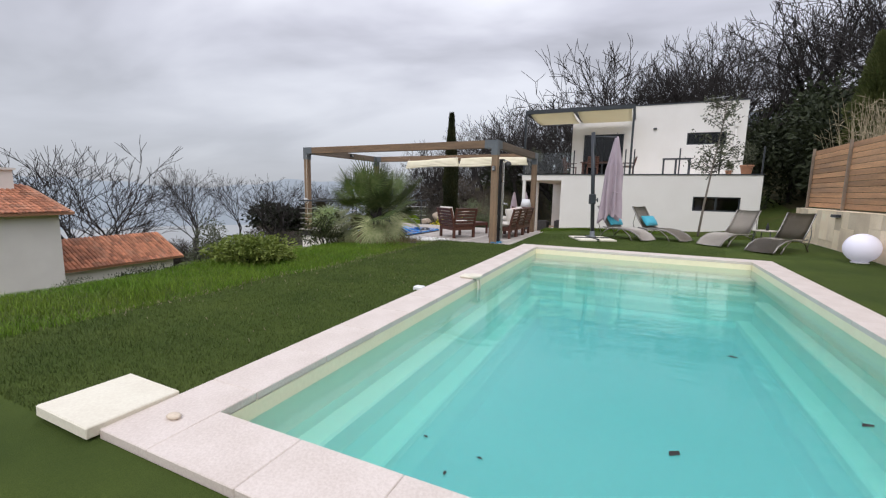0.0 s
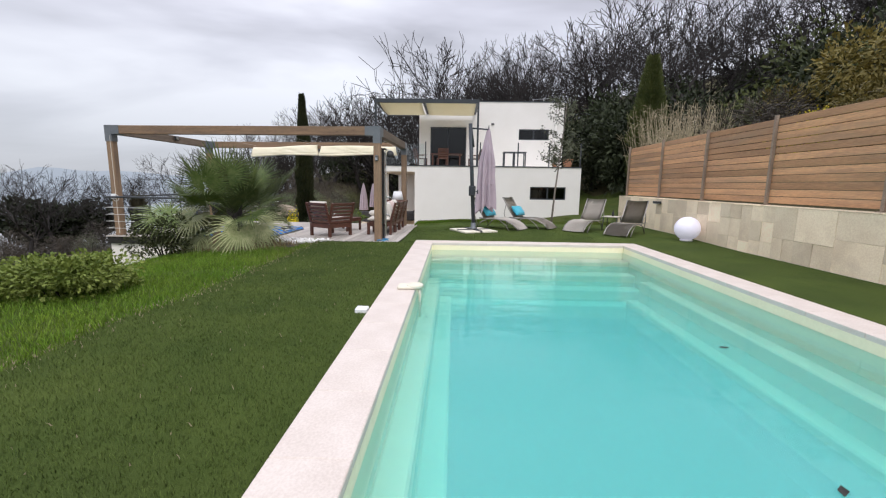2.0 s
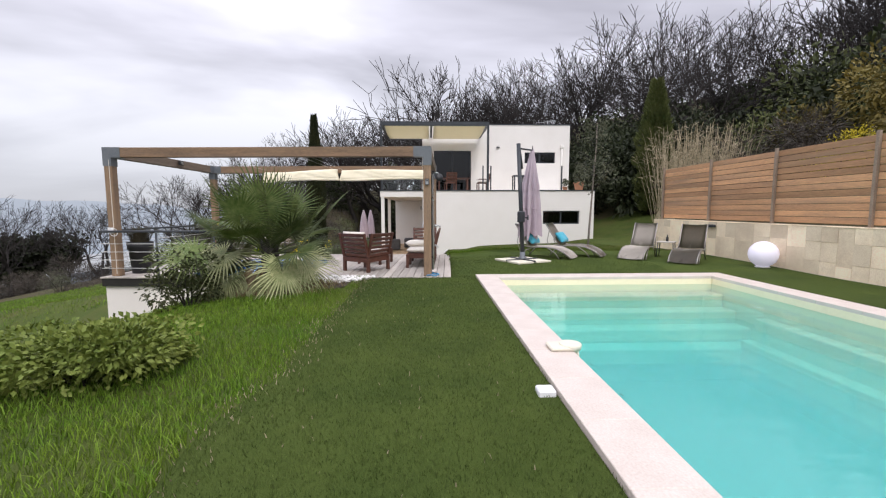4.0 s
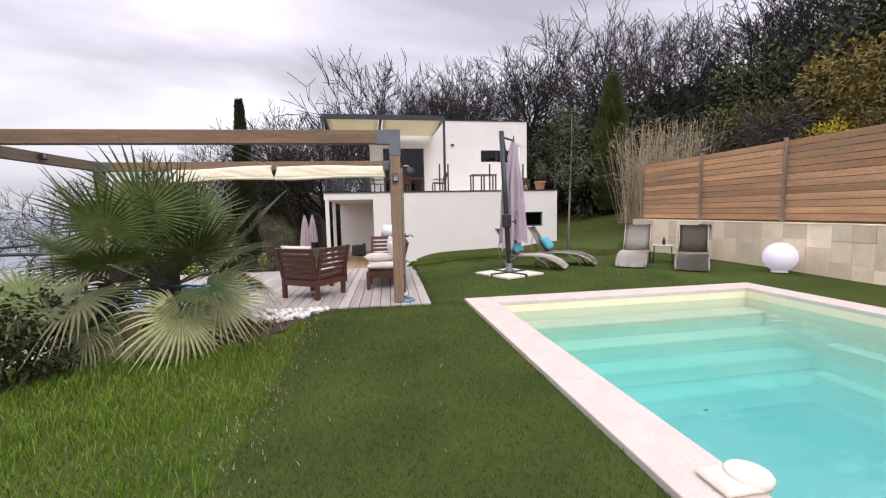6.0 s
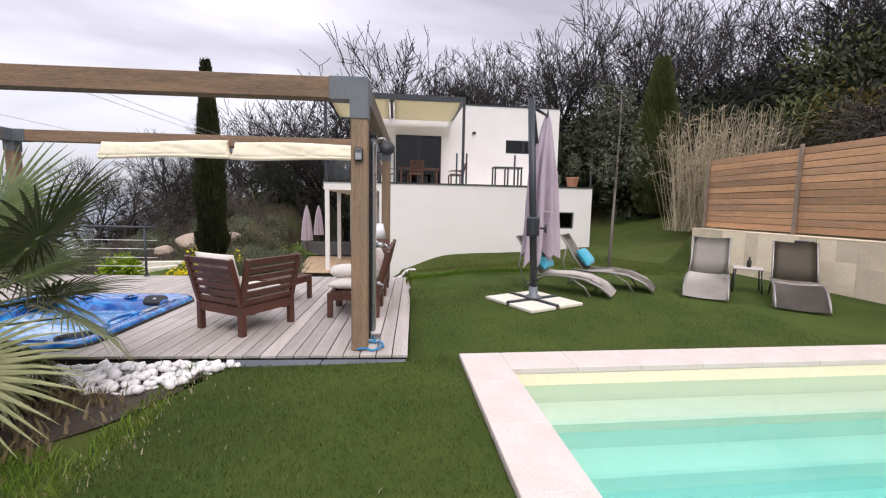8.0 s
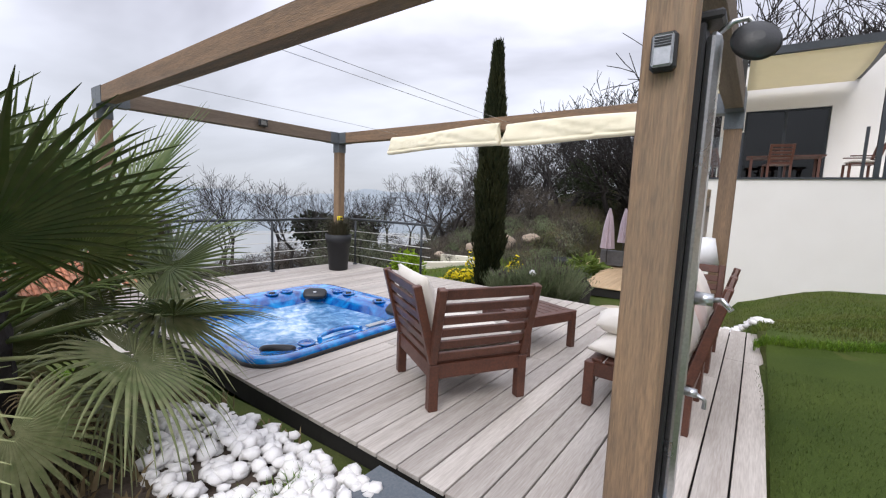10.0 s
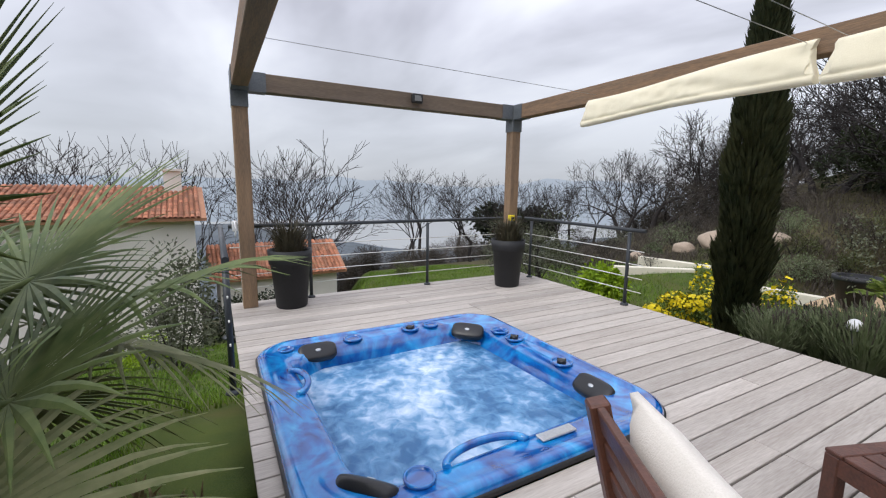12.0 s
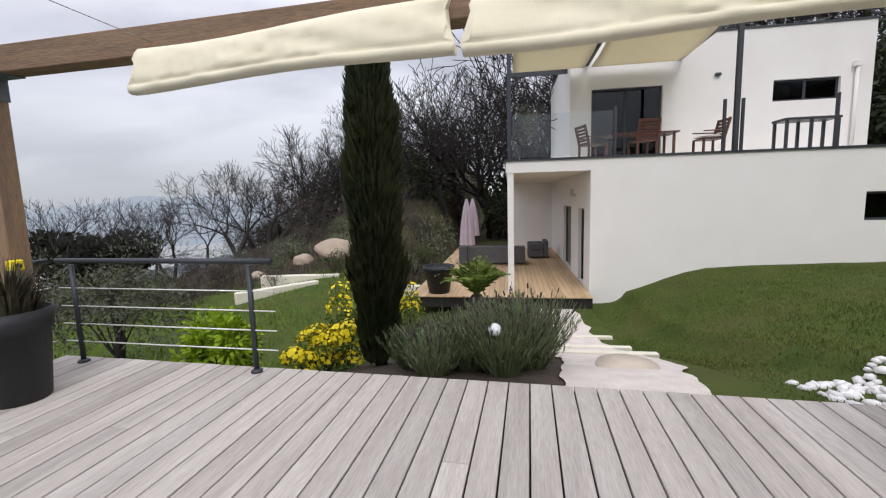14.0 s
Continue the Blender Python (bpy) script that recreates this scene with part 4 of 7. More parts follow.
# the corner seat: its corner points at the near edge of the deck
_cm = on_deck(-1.97, 1.07, 0, 60)
sofa_unit("corner_seat", "reddish hardwood corner seat with slatted backs on two sides", _cm, 0.77, 0.77, (0, -90))
seat_cushion(_cm @ pose(0.02, 0.02, 0.425), 0.70, 0.70)
b = B()
pillow_mesh(b, 0.64, 0.48, 0.14)
single("back_cushion", b, M_CUSHION, "plump ecru cushion leaning inside the corner seat", "cushion", _cm @ pose(-0.335, 0.03, 0.68, 0, -104, 0) @ pose(0, 0, 0, 0, 0, 90), group="ecru cushions")

# the sofa along the edge by the lawn: two plain seats and a corner seat at the far end
for i, (y, backs) in enumerate(((1.73, (0,)), (2.43, (0,)), (3.13, (0, -90)))):
    m = on_deck(-0.74, y, 0, 90)
    if i < 2:
        sofa_unit("sofa_seat", "reddish hardwood sofa seat with a slatted back", m, 0.69, 0.68, backs)
    else:
        sofa_unit("corner_seat", "reddish hardwood corner seat at the end of the sofa", on_deck(-0.74, y, 0, 90), 0.69, 0.68, (0, 90))
    seat_cushion(m @ pose(0, 0.02, 0.425), 0.66, 0.62)
for y, c, h in ((1.85, M_CUSHION, 0.62), (2.35, M_PINK, 0.64), (2.85, M_CUSHION, 0.66)):
    b = B()
    pillow_mesh(b, 0.50, 0.46, 0.17)
    single("back_cushion", b, c, "soft pale scatter cushion leaning on the sofa back" if c is M_CUSHION else "pale pink scatter cushion leaning on the sofa back", "cushion", on_deck(-0.56, y, h + 0.03, 90) @ pose(0, 0, 0, 70, 0, 0), group="scatter cushions")
b = B()
pillow_mesh(b, 0.5, 0.40, 0.16)
single("back_cushion", b, M_CUSHION, "ecru cushion lying flat on the sofa seat", "cushion", on_deck(-0.86, 1.78, 0.57, 12), group="scatter cushions")


def build_coffee_table():
    t = thing("coffee_table", "low slatted reddish hardwood coffee table", "coffee table", on_deck(-1.99, 2.37, 0, -20))
    w, d, h = 0.68, 0.68, 0.38
    for x in (-w / 2, w / 2 - 0.06):
        for y in (-d / 2, d / 2 - 0.06):
            part("leg", bx(x, x + 0.06, y, y + 0.06, 0, h - 0.02, bevel=0.005), M_TEAK, t)
    f = B()
    box(f, -w / 2 + 0.06, w / 2 - 0.06, -d / 2 + 0.005, -d / 2 + 0.03, h - 0.10, h - 0.02)
    box(f, -w / 2 + 0.06, w / 2 - 0.06, d / 2 - 0.03, d / 2 - 0.005, h - 0.10, h - 0.02)
    box(f, -w / 2 + 0.005, -w / 2 + 0.03, -d / 2 + 0.06, d / 2 - 0.06, h - 0.10, h - 0.02)
    box(f, w / 2 - 0.03, w / 2 - 0.005, -d / 2 + 0.06, d / 2 - 0.06, h - 0.10, h - 0.02)
    part("apron", f, M_TEAK, t)
    for x in (-w / 2, w / 2 - 0.07):
        part("end_board", bx(x, x + 0.07, -d / 2, d / 2, h - 0.019, h, bevel=0.004), M_TEAK, t)
    n = 7
    for k in range(n):
        y = -d / 2 + d * k / n
        part("slat", bx(-w / 2 + 0.072, w / 2 - 0.072, y + 0.006, y + d / n - 0.006, h - 0.019, h - 0.002, bevel=0.003), M_TEAK, t)


build_coffee_table()


def build_floor_lamp():
    t = thing("floor_lamp", "floor lamp with a white tapered shade on a dark stem", "floor lamp", on_deck(-0.66, 3.78))
    b = B()
    lathe(b, [(0.13, 0), (0.13, 0.02), (0.02, 0.035)], 24)
    part("base", b, M_BLACK, t)
    b = B()
    rod(b, (0, 0, 0.03), (0, 0, 0.98), 0.012)
    part("stem", b, M_BLACK, t)
    b = B()
    n = 28
    r = [[b.verts.new((q * math.cos(2 * math.pi * k / n), q * math.sin(2 * math.pi * k / n), z)) for k in range(n)] for q, z in ((0.19, 0.86), (0.13, 1.14), (0.127, 1.14), (0.187, 0.86))]
    for a, c in zip(r, r[1:] + r[:1]):
        for k in range(n):
            b.faces.new((a[k], a[(k + 1) % n], c[(k + 1) % n], c[k])).smooth = True
    part("shade", b, M_WHITE, t, "white tapered shade")


build_floor_lamp()


def build_shower():
    t = thing("outdoor_shower", "slim outdoor shower column with a black back and large round head", "shower", on_deck(-0.42, 0.56, 0, 0))
    part("base_plate", bx(-0.10, 0.10, -0.10, 0.10, 0.0, 0.012, bevel=0.003), M_SILVER, t)
    part("back_panel", bx(-0.075, -0.005, -0.07, 0.07, 0.012, 2.20, bevel=0.01), M_BLACK, t, "black back panel")
    part("front_panel", bx(-0.002, 0.05, -0.06, 0.06, 0.08, 2.16, bevel=0.02), M_SILVER, t, "brushed steel front")
    part("top_cap", bx(-0.08, 0.055, -0.072, 0.072, 2.201, 2.24, bevel=0.01), M_BLACK, t)
    b = B()
    tube(b, [(0.03, 0, 2.16), (0.08, 0, 2.20), (0.13, 0, 2.20), (0.17, 0, 2.14)], 0.012, 8)
    arm = part("arm", b, M_SILVER, t)
    b = B()
    lathe(b, [(0.078, 0.0), (0.088, 0.008), (0.078, 0.02), (0.02, 0.04)], 28, Matrix.Translation((0.16, -0.02, 2.10)) @ pose(0, 0, 0, 72, 0, 18))
    part("shower_head", b, M_BLACK, arm, "round dark grey rain head")
    b = B()
    rod(b, (0.05, 0, 1.05), (0.12, 0, 1.05), 0.03, 0.028, 14)
    tube(b, [(0.11, 0, 1.05), (0.15, -0.02, 1.06), (0.19, -0.03, 1.02)], 0.012, 6)
    part("mixer", b, M_SILVER, t, "chrome mixer lever")
    b = B()
    rod(b, (0.05, 0, 0.62), (0.10, 0, 0.62), 0.02, 0.02, 12)
    tube(b, [(0.09, 0, 0.62), (0.13, 0, 0.60), (0.13, 0, 0.56)], 0.01, 6)
    part("foot_tap", b, M_SILVER, t, "small chrome foot tap")


build_shower()
b = B()
tube(b, [(-0.40 + 0.16 * math.cos(a) * (1 - 0.02 * i), 0.22 + 0.13 * math.sin(a), 0.014 + 0.012 * (i % 3)) for i, a in enumerate([k * 0.42 - 2.6 for k in range(13)])] + [(-0.36, 0.40, 0.02), (-0.40, 0.50, 0.03)], 0.012, 8)
single("garden_hose", b, M_BLUEHOSE, "short bright blue hose lying round the post foot", "hose", on_deck(0, 0))


def build_key_safe():
    t = thing("key_safe", "small grey key safe screwed to the pergola post", "key safe", on_deck(-0.50, 0.13, 1.975))
    part("body", bx(-0.042, 0.042, -0.045, -0.002, -0.065, 0.065, bevel=0.012), M_BLACK, t, "black rubber body")
    part("cover", bx(-0.034, 0.034, -0.056, -0.046, -0.055, 0.055, bevel=0.008), M_SILVER, t, "silver cover")
    b = B()
    for k in range(4):
        box(b, -0.026, 0.026, -0.060, -0.057, 0.012 + k * 0.009, 0.017 + k * 0.009)
    part("dials", b, M_BLACK, t)


build_key_safe()


def build_sail(x0, x1, sag, seed):
    """A folded cream canvas hanging flat under the far beam: a creased front, a hem along its foot, a slack back."""
    b = B()
    n = 130
    rnd = random.Random(seed)
    ph = [rnd.uniform(0, 6) for _ in range(6)]
    # across the cloth: depth, height, how far creases move it
    prof = [(0.015, 0.150, 0.1), (-0.022, 0.146, 0.3), (-0.034, 0.115, 0.8), (-0.042, 0.075, 1.0), (-0.050, 0.035, 1.0), (-0.058, -0.005, 1.0), (-0.066, -0.045, 1.0), (-0.074, -0.080, 0.8), (-0.072, -0.096, 0.5), (-0.088, -0.106, 0.5), (-0.094, -0.128, 0.4), (-0.086, -0.150, 0.3), (-0.055, -0.158, 0.3), (-0.010, -0.152, 0.5), (0.030, -0.140, 0.6), (0.038, -0.110, 0.4), (0.030, 0.0, 0.2), (0.022, 0.10, 0.1)]
    g = []
    for i in range(n + 1):
        u = i / n
        drop = sag * (1 - u) + 0.010 * math.sin(6 * u + ph[0])
        row = []
        for j, (d, h, k) in enumerate(prof):
            x = x0 + (x1 - x0) * u
            q = u * (x1 - x0)
            fold = 1 - 2.2 * abs(noise.noise(Vector((q * 1.9 + h * 7.0, h * 2.0, ph[1]))))
            fine = 1 - 2.0 * abs(noise.noise(Vector((q * 4.5 - h * 9.0, h * 3.0, ph[2]))))
            out = k * (0.030 * max(0.0, fold) + 0.012 * max(0.0, fine))
            if i in (0, n):
                x += (0.03 * noise.noise(Vector((h * 14, ph[3], i))) + 0.05 * (h < -0.09) * (-1 if i == 0 else 1))
            row.append(b.verts.new((x, -0.03 + d - out, 2.445 - drop + h * (1 + 0.10 * math.sin(5 * u + ph[4])) - 0.3 * out)))
        g.append(row)
    m = len(prof)
    for r0, r1 in zip(g, g[1:]):
        for j in range(m):
            b.faces.new((r0[j], r0[(j + 1) % m], r1[(j + 1) % m], r1[j])).smooth = True
    b.faces.new(g[0])
    b.faces.new(g[-1])
    return b


for x0, x1, sag, seed in ((-5.52, -3.36, 0.07, 1), (-3.22, -0.75, 0.02, 4)):
    t = thing("shade_sail", "cream canvas shade sail gathered along the pergola beam", "shade sail", DECK @ pose(0, 3.98, 0), "shade sails")
    part("canvas", build_sail(x0, x1, sag, seed), M_SAIL, t)
    for x in (x0 + 0.04, x1 - 0.04):
        b = B()
        rod(b, (x, -3.70, 2.60), (x, 0.02, 2.58), 0.0028, 0.0028, 5)
        part("guide_wire", b, M_SILVER, t, "thin steel guide wire")

t = thing("floodlight", "small black floodlight clamped to the pergola beam", "floodlight", on_deck(-7.08, 2.35, 2.62))
part("housing", bx(0.03, 0.09, -0.075, 0.075, -0.06, 0.06, bevel=0.01), M_BLACK, t)
part("lens", bx(0.091, 0.097, -0.05, 0.05, -0.035, 0.035), M_SILVER, t, "pale lens")
part("bracket", bx(0.0, 0.03, -0.02, 0.02, -0.02, 0.04), M_BLACK, t)
t = thing("socket_box", "white cable box and coiled cable strapped to the pergola post", "socket", on_deck(-7.16, 0.12, 0.98))
part("box", bx(-0.05, 0.05, -0.06, -0.002, -0.06, 0.06, bevel=0.01), M_WHITE, t)
b = B()
tube(b, [(0.06 + 0.08 * math.cos(a), -0.03, -0.04 + 0.08 * math.sin(a)) for a in [k * math.pi / 7 for k in range(15)]], 0.007, 6)
part("cable", b, M_WHITE, t)
t = thing("yellow_timer", "small yellow timer box tied to the pergola post", "timer", on_deck(-7.06, 4.0, 0.99))
part("box", bx(0.0, 0.06, -0.05, 0.05, -0.045, 0.045, bevel=0.01), M_FLOWER, t)
b = B()
rod(b, (0.06, 0, 0), (0.075, 0, 0), 0.02)
part("dial", b, M_BLACK, t)
b = B()
box(b, -0.006, 0.006, -0.004, 0.0, 0.0, 2.4)
single("cable_strip", b, M_CUSHION, "thin pale cable trunking up the pergola post", "trunking", on_deck(-7.12, 0.126, 0.05))


def build_pot(m, seed):
    t = thing("plant_pot", "tall anthracite plastic pot with a sparse wispy plant", "plant pot", m, "tall pots on the deck")
    b = B()
    lathe(b, [(0.17, 0.0), (0.18, 0.01), (0.225, 0.53), (0.242, 0.535), (0.256, 0.70), (0.236, 0.70), (0.225, 0.60), (0.05, 0.60)], 32)
    part("pot", b, M_POT, t)
    b = B()
    lathe(b, [(0.02, 0.595), (0.226, 0.60), (0.20, 0.625), (0.02, 0.635)], 20)
    part("soil", b, M_SOIL, t)
    rnd = random.Random(seed)
    b = B()
    for k in range(520):
        a, l = rnd.uniform(0, 6.283), rnd.uniform(0.16, 0.50)
        r = rnd.uniform(0, 0.17)
        x, y = r * math.cos(a), r * math.sin(a)
        lean = rnd.uniform(0.1, 1.0)
        p0 = Vector((x, y, 0.62))
        p1 = p0 + Vector((math.cos(a) * lean * 0.5, math.sin(a) * lean * 0.5, 1.0)).normalized() * l * 0.6
        p2 = p1 + Vector((math.cos(a) * lean, math.sin(a) * lean, 0.5)).normalized() * l * 0.5
        w = 0.006
        d = Vector((-math.sin(a), math.cos(a), 0)) * w
        v = [b.verts.new(q) for q in (p0 - d, p0 + d, p1 + d, p1 - d)]
        b.faces.new(v)
        b.faces.new((v[3], v[2], b.verts.new(p2)))
    part("foliage", b, M_WISP, t, "dry wispy foliage", fix=False)


build_pot(on_deck(-6.98, 0.66), 3)
build_pot(on_deck(-6.72, 3.72), 5)


def build_railing():
    """Dark posts and handrail with thin steel wires, round the outer corner of the deck."""
    def run(name, pts, rail_end, start):
        t = thing(name, "dark metal railing with thin horizontal steel wires", "railing", DECK, "deck railings")
        for x, y in pts:
            b = B()
            rod(b, (x, y, 0.0), (x, y, 0.93), 0.022, 0.022, 10)
            ps = part("post", b, M_ANTH, t)
            b = B()
            lathe(b, [(0.05, 0.0), (0.05, 0.012), (0.03, 0.03)], 16, Matrix.Translation((x, y, 0)))
            part("foot_plate", b, M_ANTH, ps)
        b = B()
        rod(b, (*start, 0.965), (*rail_end, 0.965), 0.024, 0.024, 12)
        part("handrail", b, M_ANTH, t)
        for z in (0.20, 0.37, 0.54, 0.71):
            b = B()
            rod(b, (*start, z), (*rail_end, z), 0.006, 0.006, 6)
            part("wire", b, M_WIRE, t, "thin steel wire")
    run("railing", [(-7.03, 4.42), (-5.20, 4.44)], (-4.98, 4.44), (-7.2, 4.42))
    run("railing", [(-7.28, 0.95), (-7.28, 2.65)], (-7.28, 4.40), (-7.28, 0.02))
    run("railing", [(-4.90, -0.06), (-6.1, -0.06)], (-7.28, -0.06), (-4.84, -0.06))


build_railing()


# ---- hot tub ----
def tub_material():
    """Marbled acrylic: navy, blue and cyan clouds drawn out into swirls under a clear gloss."""
    m = bpy.data.materials.new("blue_marbled_acrylic")
    m.use_nodes = True
    n, l = m.node_tree.nodes, m.node_tree.links
    p = n["Principled BSDF"]
    tc, a, c, add, r = (n.new("ShaderNode" + k) for k in ("TexCoord", "TexNoise", "TexNoise", "Math", "ValToRGB"))
    a.inputs["Scale"].default_value, a.inputs["Detail"].default_value, a.inputs["Distortion"].default_value = 2.6, 6.0, 2.2
    c.inputs["Scale"].default_value, c.inputs["Detail"].default_value, c.inputs["Distortion"].default_value = 7.0, 5.0, 1.5
    for q in (a, c):
        l.new(tc.outputs["Object"], q.inputs["Vector"])
    add.operation = "MULTIPLY_ADD"
    add.inputs[1].default_value = 0.30
    l.new(c.outputs[0], add.inputs[0])
    l.new(a.outputs[0], add.inputs[2])
    e = r.color_ramp.elements
    e[0].position, e[0].color = 0.46, (0.004, 0.035, 0.20, 1)
    e[1].position, e[1].color = 0.97, (0.05, 0.46, 0.77, 1)
    for at, col in ((0.60, (0.004, 0.105, 0.40, 1)), (0.78, (0.008, 0.25, 0.62, 1))):
        e.new(at).color = col
    l.new(add.outputs[0], r.inputs[0])
    l.new(r.outputs[0], p.inputs["Base Color"])
    p.inputs["Roughness"].default_value = 0.12
    p.inputs["Coat Weight"].default_value = 1.0
    p.inputs["Coat Roughness"].default_value = 0.04
    return m


def foam_material():
    m = bpy.data.materials.new("bubbling_water")
    m.use_nodes = True
    n, l = m.node_tree.nodes, m.node_tree.links
    p = n["Principled BSDF"]
    tc, a, c, r, bp, add = n.new("ShaderNodeTexCoord"), n.new("ShaderNodeTexNoise"), n.new("ShaderNodeTexNoise"), n.new("ShaderNodeValToRGB"), n.new("ShaderNodeBump"), n.new("ShaderNodeMath")
    a.inputs["Scale"].default_value, a.inputs["Detail"].default_value, a.inputs["Distortion"].default_value = 1.7, 3.0, 0.4
    c.inputs["Scale"].default_value, c.inputs["Detail"].default_value, c.inputs["Distortion"].default_value = 11.0, 9.0, 0.5
    l.new(tc.outputs["Object"], a.inputs["Vector"])
    l.new(tc.outputs["Object"], c.inputs["Vector"])
    add.operation = "MULTIPLY_ADD"
    add.inputs[1].default_value = 0.55
    l.new(c.outputs[0], add.inputs[0])
    l.new(a.outputs[0], add.inputs[2])
    e = r.color_ramp.elements
    e[0].position, e[0].color = 0.60, (0.028, 0.13, 0.30, 1)
    e[1].position, e[1].color = 1.03, (0.70, 0.80, 0.90, 1)
    e.new(0.74).color = (0.11, 0.28, 0.50, 1)
    e.new(0.86).color = (0.34, 0.50, 0.71, 1)
    l.new(add.outputs[0], r.inputs[0])
    l.new(r.outputs[0], p.inputs["Base Color"])
    p.inputs["Roughness"].default_value = 0.22
    bp.inputs["Strength"].default_value, bp.inputs["Distance"].default_value = 0.5, 0.03
    l.new(c.outputs[0], bp.inputs["Height"])
    l.new(bp.outputs[0], p.inputs["Normal"])
    return m


def rounded(hx, hy, r, n=8):
    out = []
    for cx, cy, a0 in ((hx - r, hy - r, 0), (r - hx, hy - r, 90), (r - hx, r - hy, 180), (hx - r, r - hy, 270)):
        for k in range(n + 1):
            a = radians(a0 + 90 * k / n)
            out.append((cx + r * math.cos(a), cy + r * math.sin(a)))
    return out


TUB_AT = (-4.425, 1.325)
TUB = on_deck(*TUB_AT)
TUB_X, TUB_Y = 1.195, 1.195


def build_tub():
    t = thing("hot_tub", "sunken blue marbled hot tub with bubbling water", "hot tub", TUB)
    acrylic = tub_material()
    n = 120

    def outline(k, wav):
        """The rim's outline, shrunk by k, with the scalloped seats when wav is set."""
        base = rounded(TUB_X, TUB_Y, 0.30, 29)
        pts = []
        for i in range(n):
            x, y = base[i]
            a = math.atan2(y, x)
            s = wav * (0.034 * math.tanh(2.5 * math.cos(8 * a + 0.6)) - 0.045 * math.cos(4 * a))
            q = k - s / 1.1
            pts.append((x * q, y * q))
        return pts
    b = B()
    prof = [(1.0, 0.0, 0), (1.0, 0.040, 0), (0.990, 0.064, 0), (0.970, 0.076, 0), (0.945, 0.076, 0), (0.928, 0.062, 0.1), (0.900, 0.056, 0.3), (0.860, 0.052, 0.6), (0.830, 0.040, 0.9), (0.812, 0.008, 1.0), (0.795, -0.05, 1), (0.772, -0.13, 1), (0.735, -0.25, 1), (0.66, -0.45, 0.9), (0.58, -0.75, 0.3)]
    rings = [[b.verts.new((x, y, z)) for x, y in outline(k, w)] for k, z, w in prof]
    for r0, r1 in zip(rings, rings[1:]):
        for i in range(n):
            b.faces.new((r0[i], r0[(i + 1) % n], r1[(i + 1) % n], r1[i])).smooth = True
    b.faces.new(rings[-1])
    part("shell", b, acrylic, t, "glossy blue marbled acrylic shell")
    b = B()
    o, q = rounded(TUB_X + 0.012, TUB_Y + 0.012, 0.31, 29), rounded(TUB_X - 0.01, TUB_Y - 0.01, 0.29, 29)
    lo = [b.verts.new((x, y, 0.001)) for x, y in o]
    hi = [b.verts.new((x, y, 0.030)) for x, y in o]
    inn = [b.verts.new((x, y, 0.034)) for x, y in q]
    for r0, r1 in ((lo, hi), (hi, inn)):
        for i in range(n):
            b.faces.new((r0[i], r0[(i + 1) % n], r1[(i + 1) % n], r1[i])).smooth = True
    part("lip", b, M_BLACK, t, "black rubber lip")
    b = B()
    g = [[b.verts.new((x * j / 10, y * j / 10, -0.115 + 0.020 * noise.noise(Vector((x * j * 0.6, y * j * 0.6, 3))))) for x, y in outline(0.782, 1.0)] for j in range(1, 11)]
    c = b.verts.new((0, 0, -0.115))
    for i in range(n):
        b.faces.new((c, g[0][i], g[0][(i + 1) % n])).smooth = True
    for r0, r1 in zip(g, g[1:]):
        for i in range(n):
            b.faces.new((r0[i], r0[(i + 1) % n], r1[(i + 1) % n], r1[i])).smooth = True
    part("water", b, foam_material(), t, "foaming bubbling water")
    # head rests: soft black pads leaning on the inner wall
    for x, y, a in ((-0.90, -0.71, 90), (-0.77, 0.75, 45), (0.68, 0.93, 0), (0.90, -0.85, -135)):
        b = B()
        bmesh.ops.create_uvsphere(b, u_segments=20, v_segments=12, radius=1.0)
        for v in b.verts:
            q = v.co.copy()
            v.co = Vector([math.copysign(abs(c) ** 0.55, c) for c in q])
            v.co.x, v.co.y, v.co.z = v.co.x * 0.165, v.co.y * 0.085, v.co.z * 0.045
        for f in b.faces:
            f.smooth = True
        hr = part("head_rest", b, M_PAD, t, "black padded head rest", pose(x, y, 0.022, 0, 0, a) @ pose(0, 0, 0, 42, 0, 0))
        b = B()
        lathe(b, [(0.024, 0.0), (0.024, 0.004), (0.016, 0.006)], 18, Matrix.Translation((0, 0, 0.043)) @ Matrix.Diagonal((1.0, 0.6, 1, 1)))
        part("badge", b, M_SILVER, hr, "small silver badge")
    # valves and shallow dishes on the rim
    for x, y, r, cap in ((-0.99, -0.37, 0.080, False), (-1.01, 0.22, 0.080, True), (-1.02, 0.45, 0.075, False), (-0.55, 0.985, 0.080, False), (-0.325, 0.99, 0.082, True), (0.29, 0.995, 0.082, True), (-0.98, -0.96, 0.060, False), (0.99, -0.62, 0.075, False)):
        b = B()
        lathe(b, [(r * 1.12, 0.0), (r * 1.10, 0.012), (r, 0.017), (r * 0.90, 0.012), (r * 0.84, -0.004), (r * 0.4, -0.006), (0.002, -0.006)], 28)
        v = part("valve", b, acrylic, t, "round blue valve dish", pose(x, y, 0.058))
        if cap:
            b = B()
            lathe(b, [(r * 0.45, -0.004), (r * 0.45, 0.016), (r * 0.38, 0.026), (r * 0.16, 0.030), (0.002, 0.030)], 20)
            for q in range(4):
                box(b, -0.006, 0.006, -0.006, 0.006, 0.0, 0.0262, m=pose(r * 0.46 * math.cos(q * 1.571), r * 0.46 * math.sin(q * 1.571), 0))
            part("valve_cap", b, M_BLACK, v, "black turning cap")
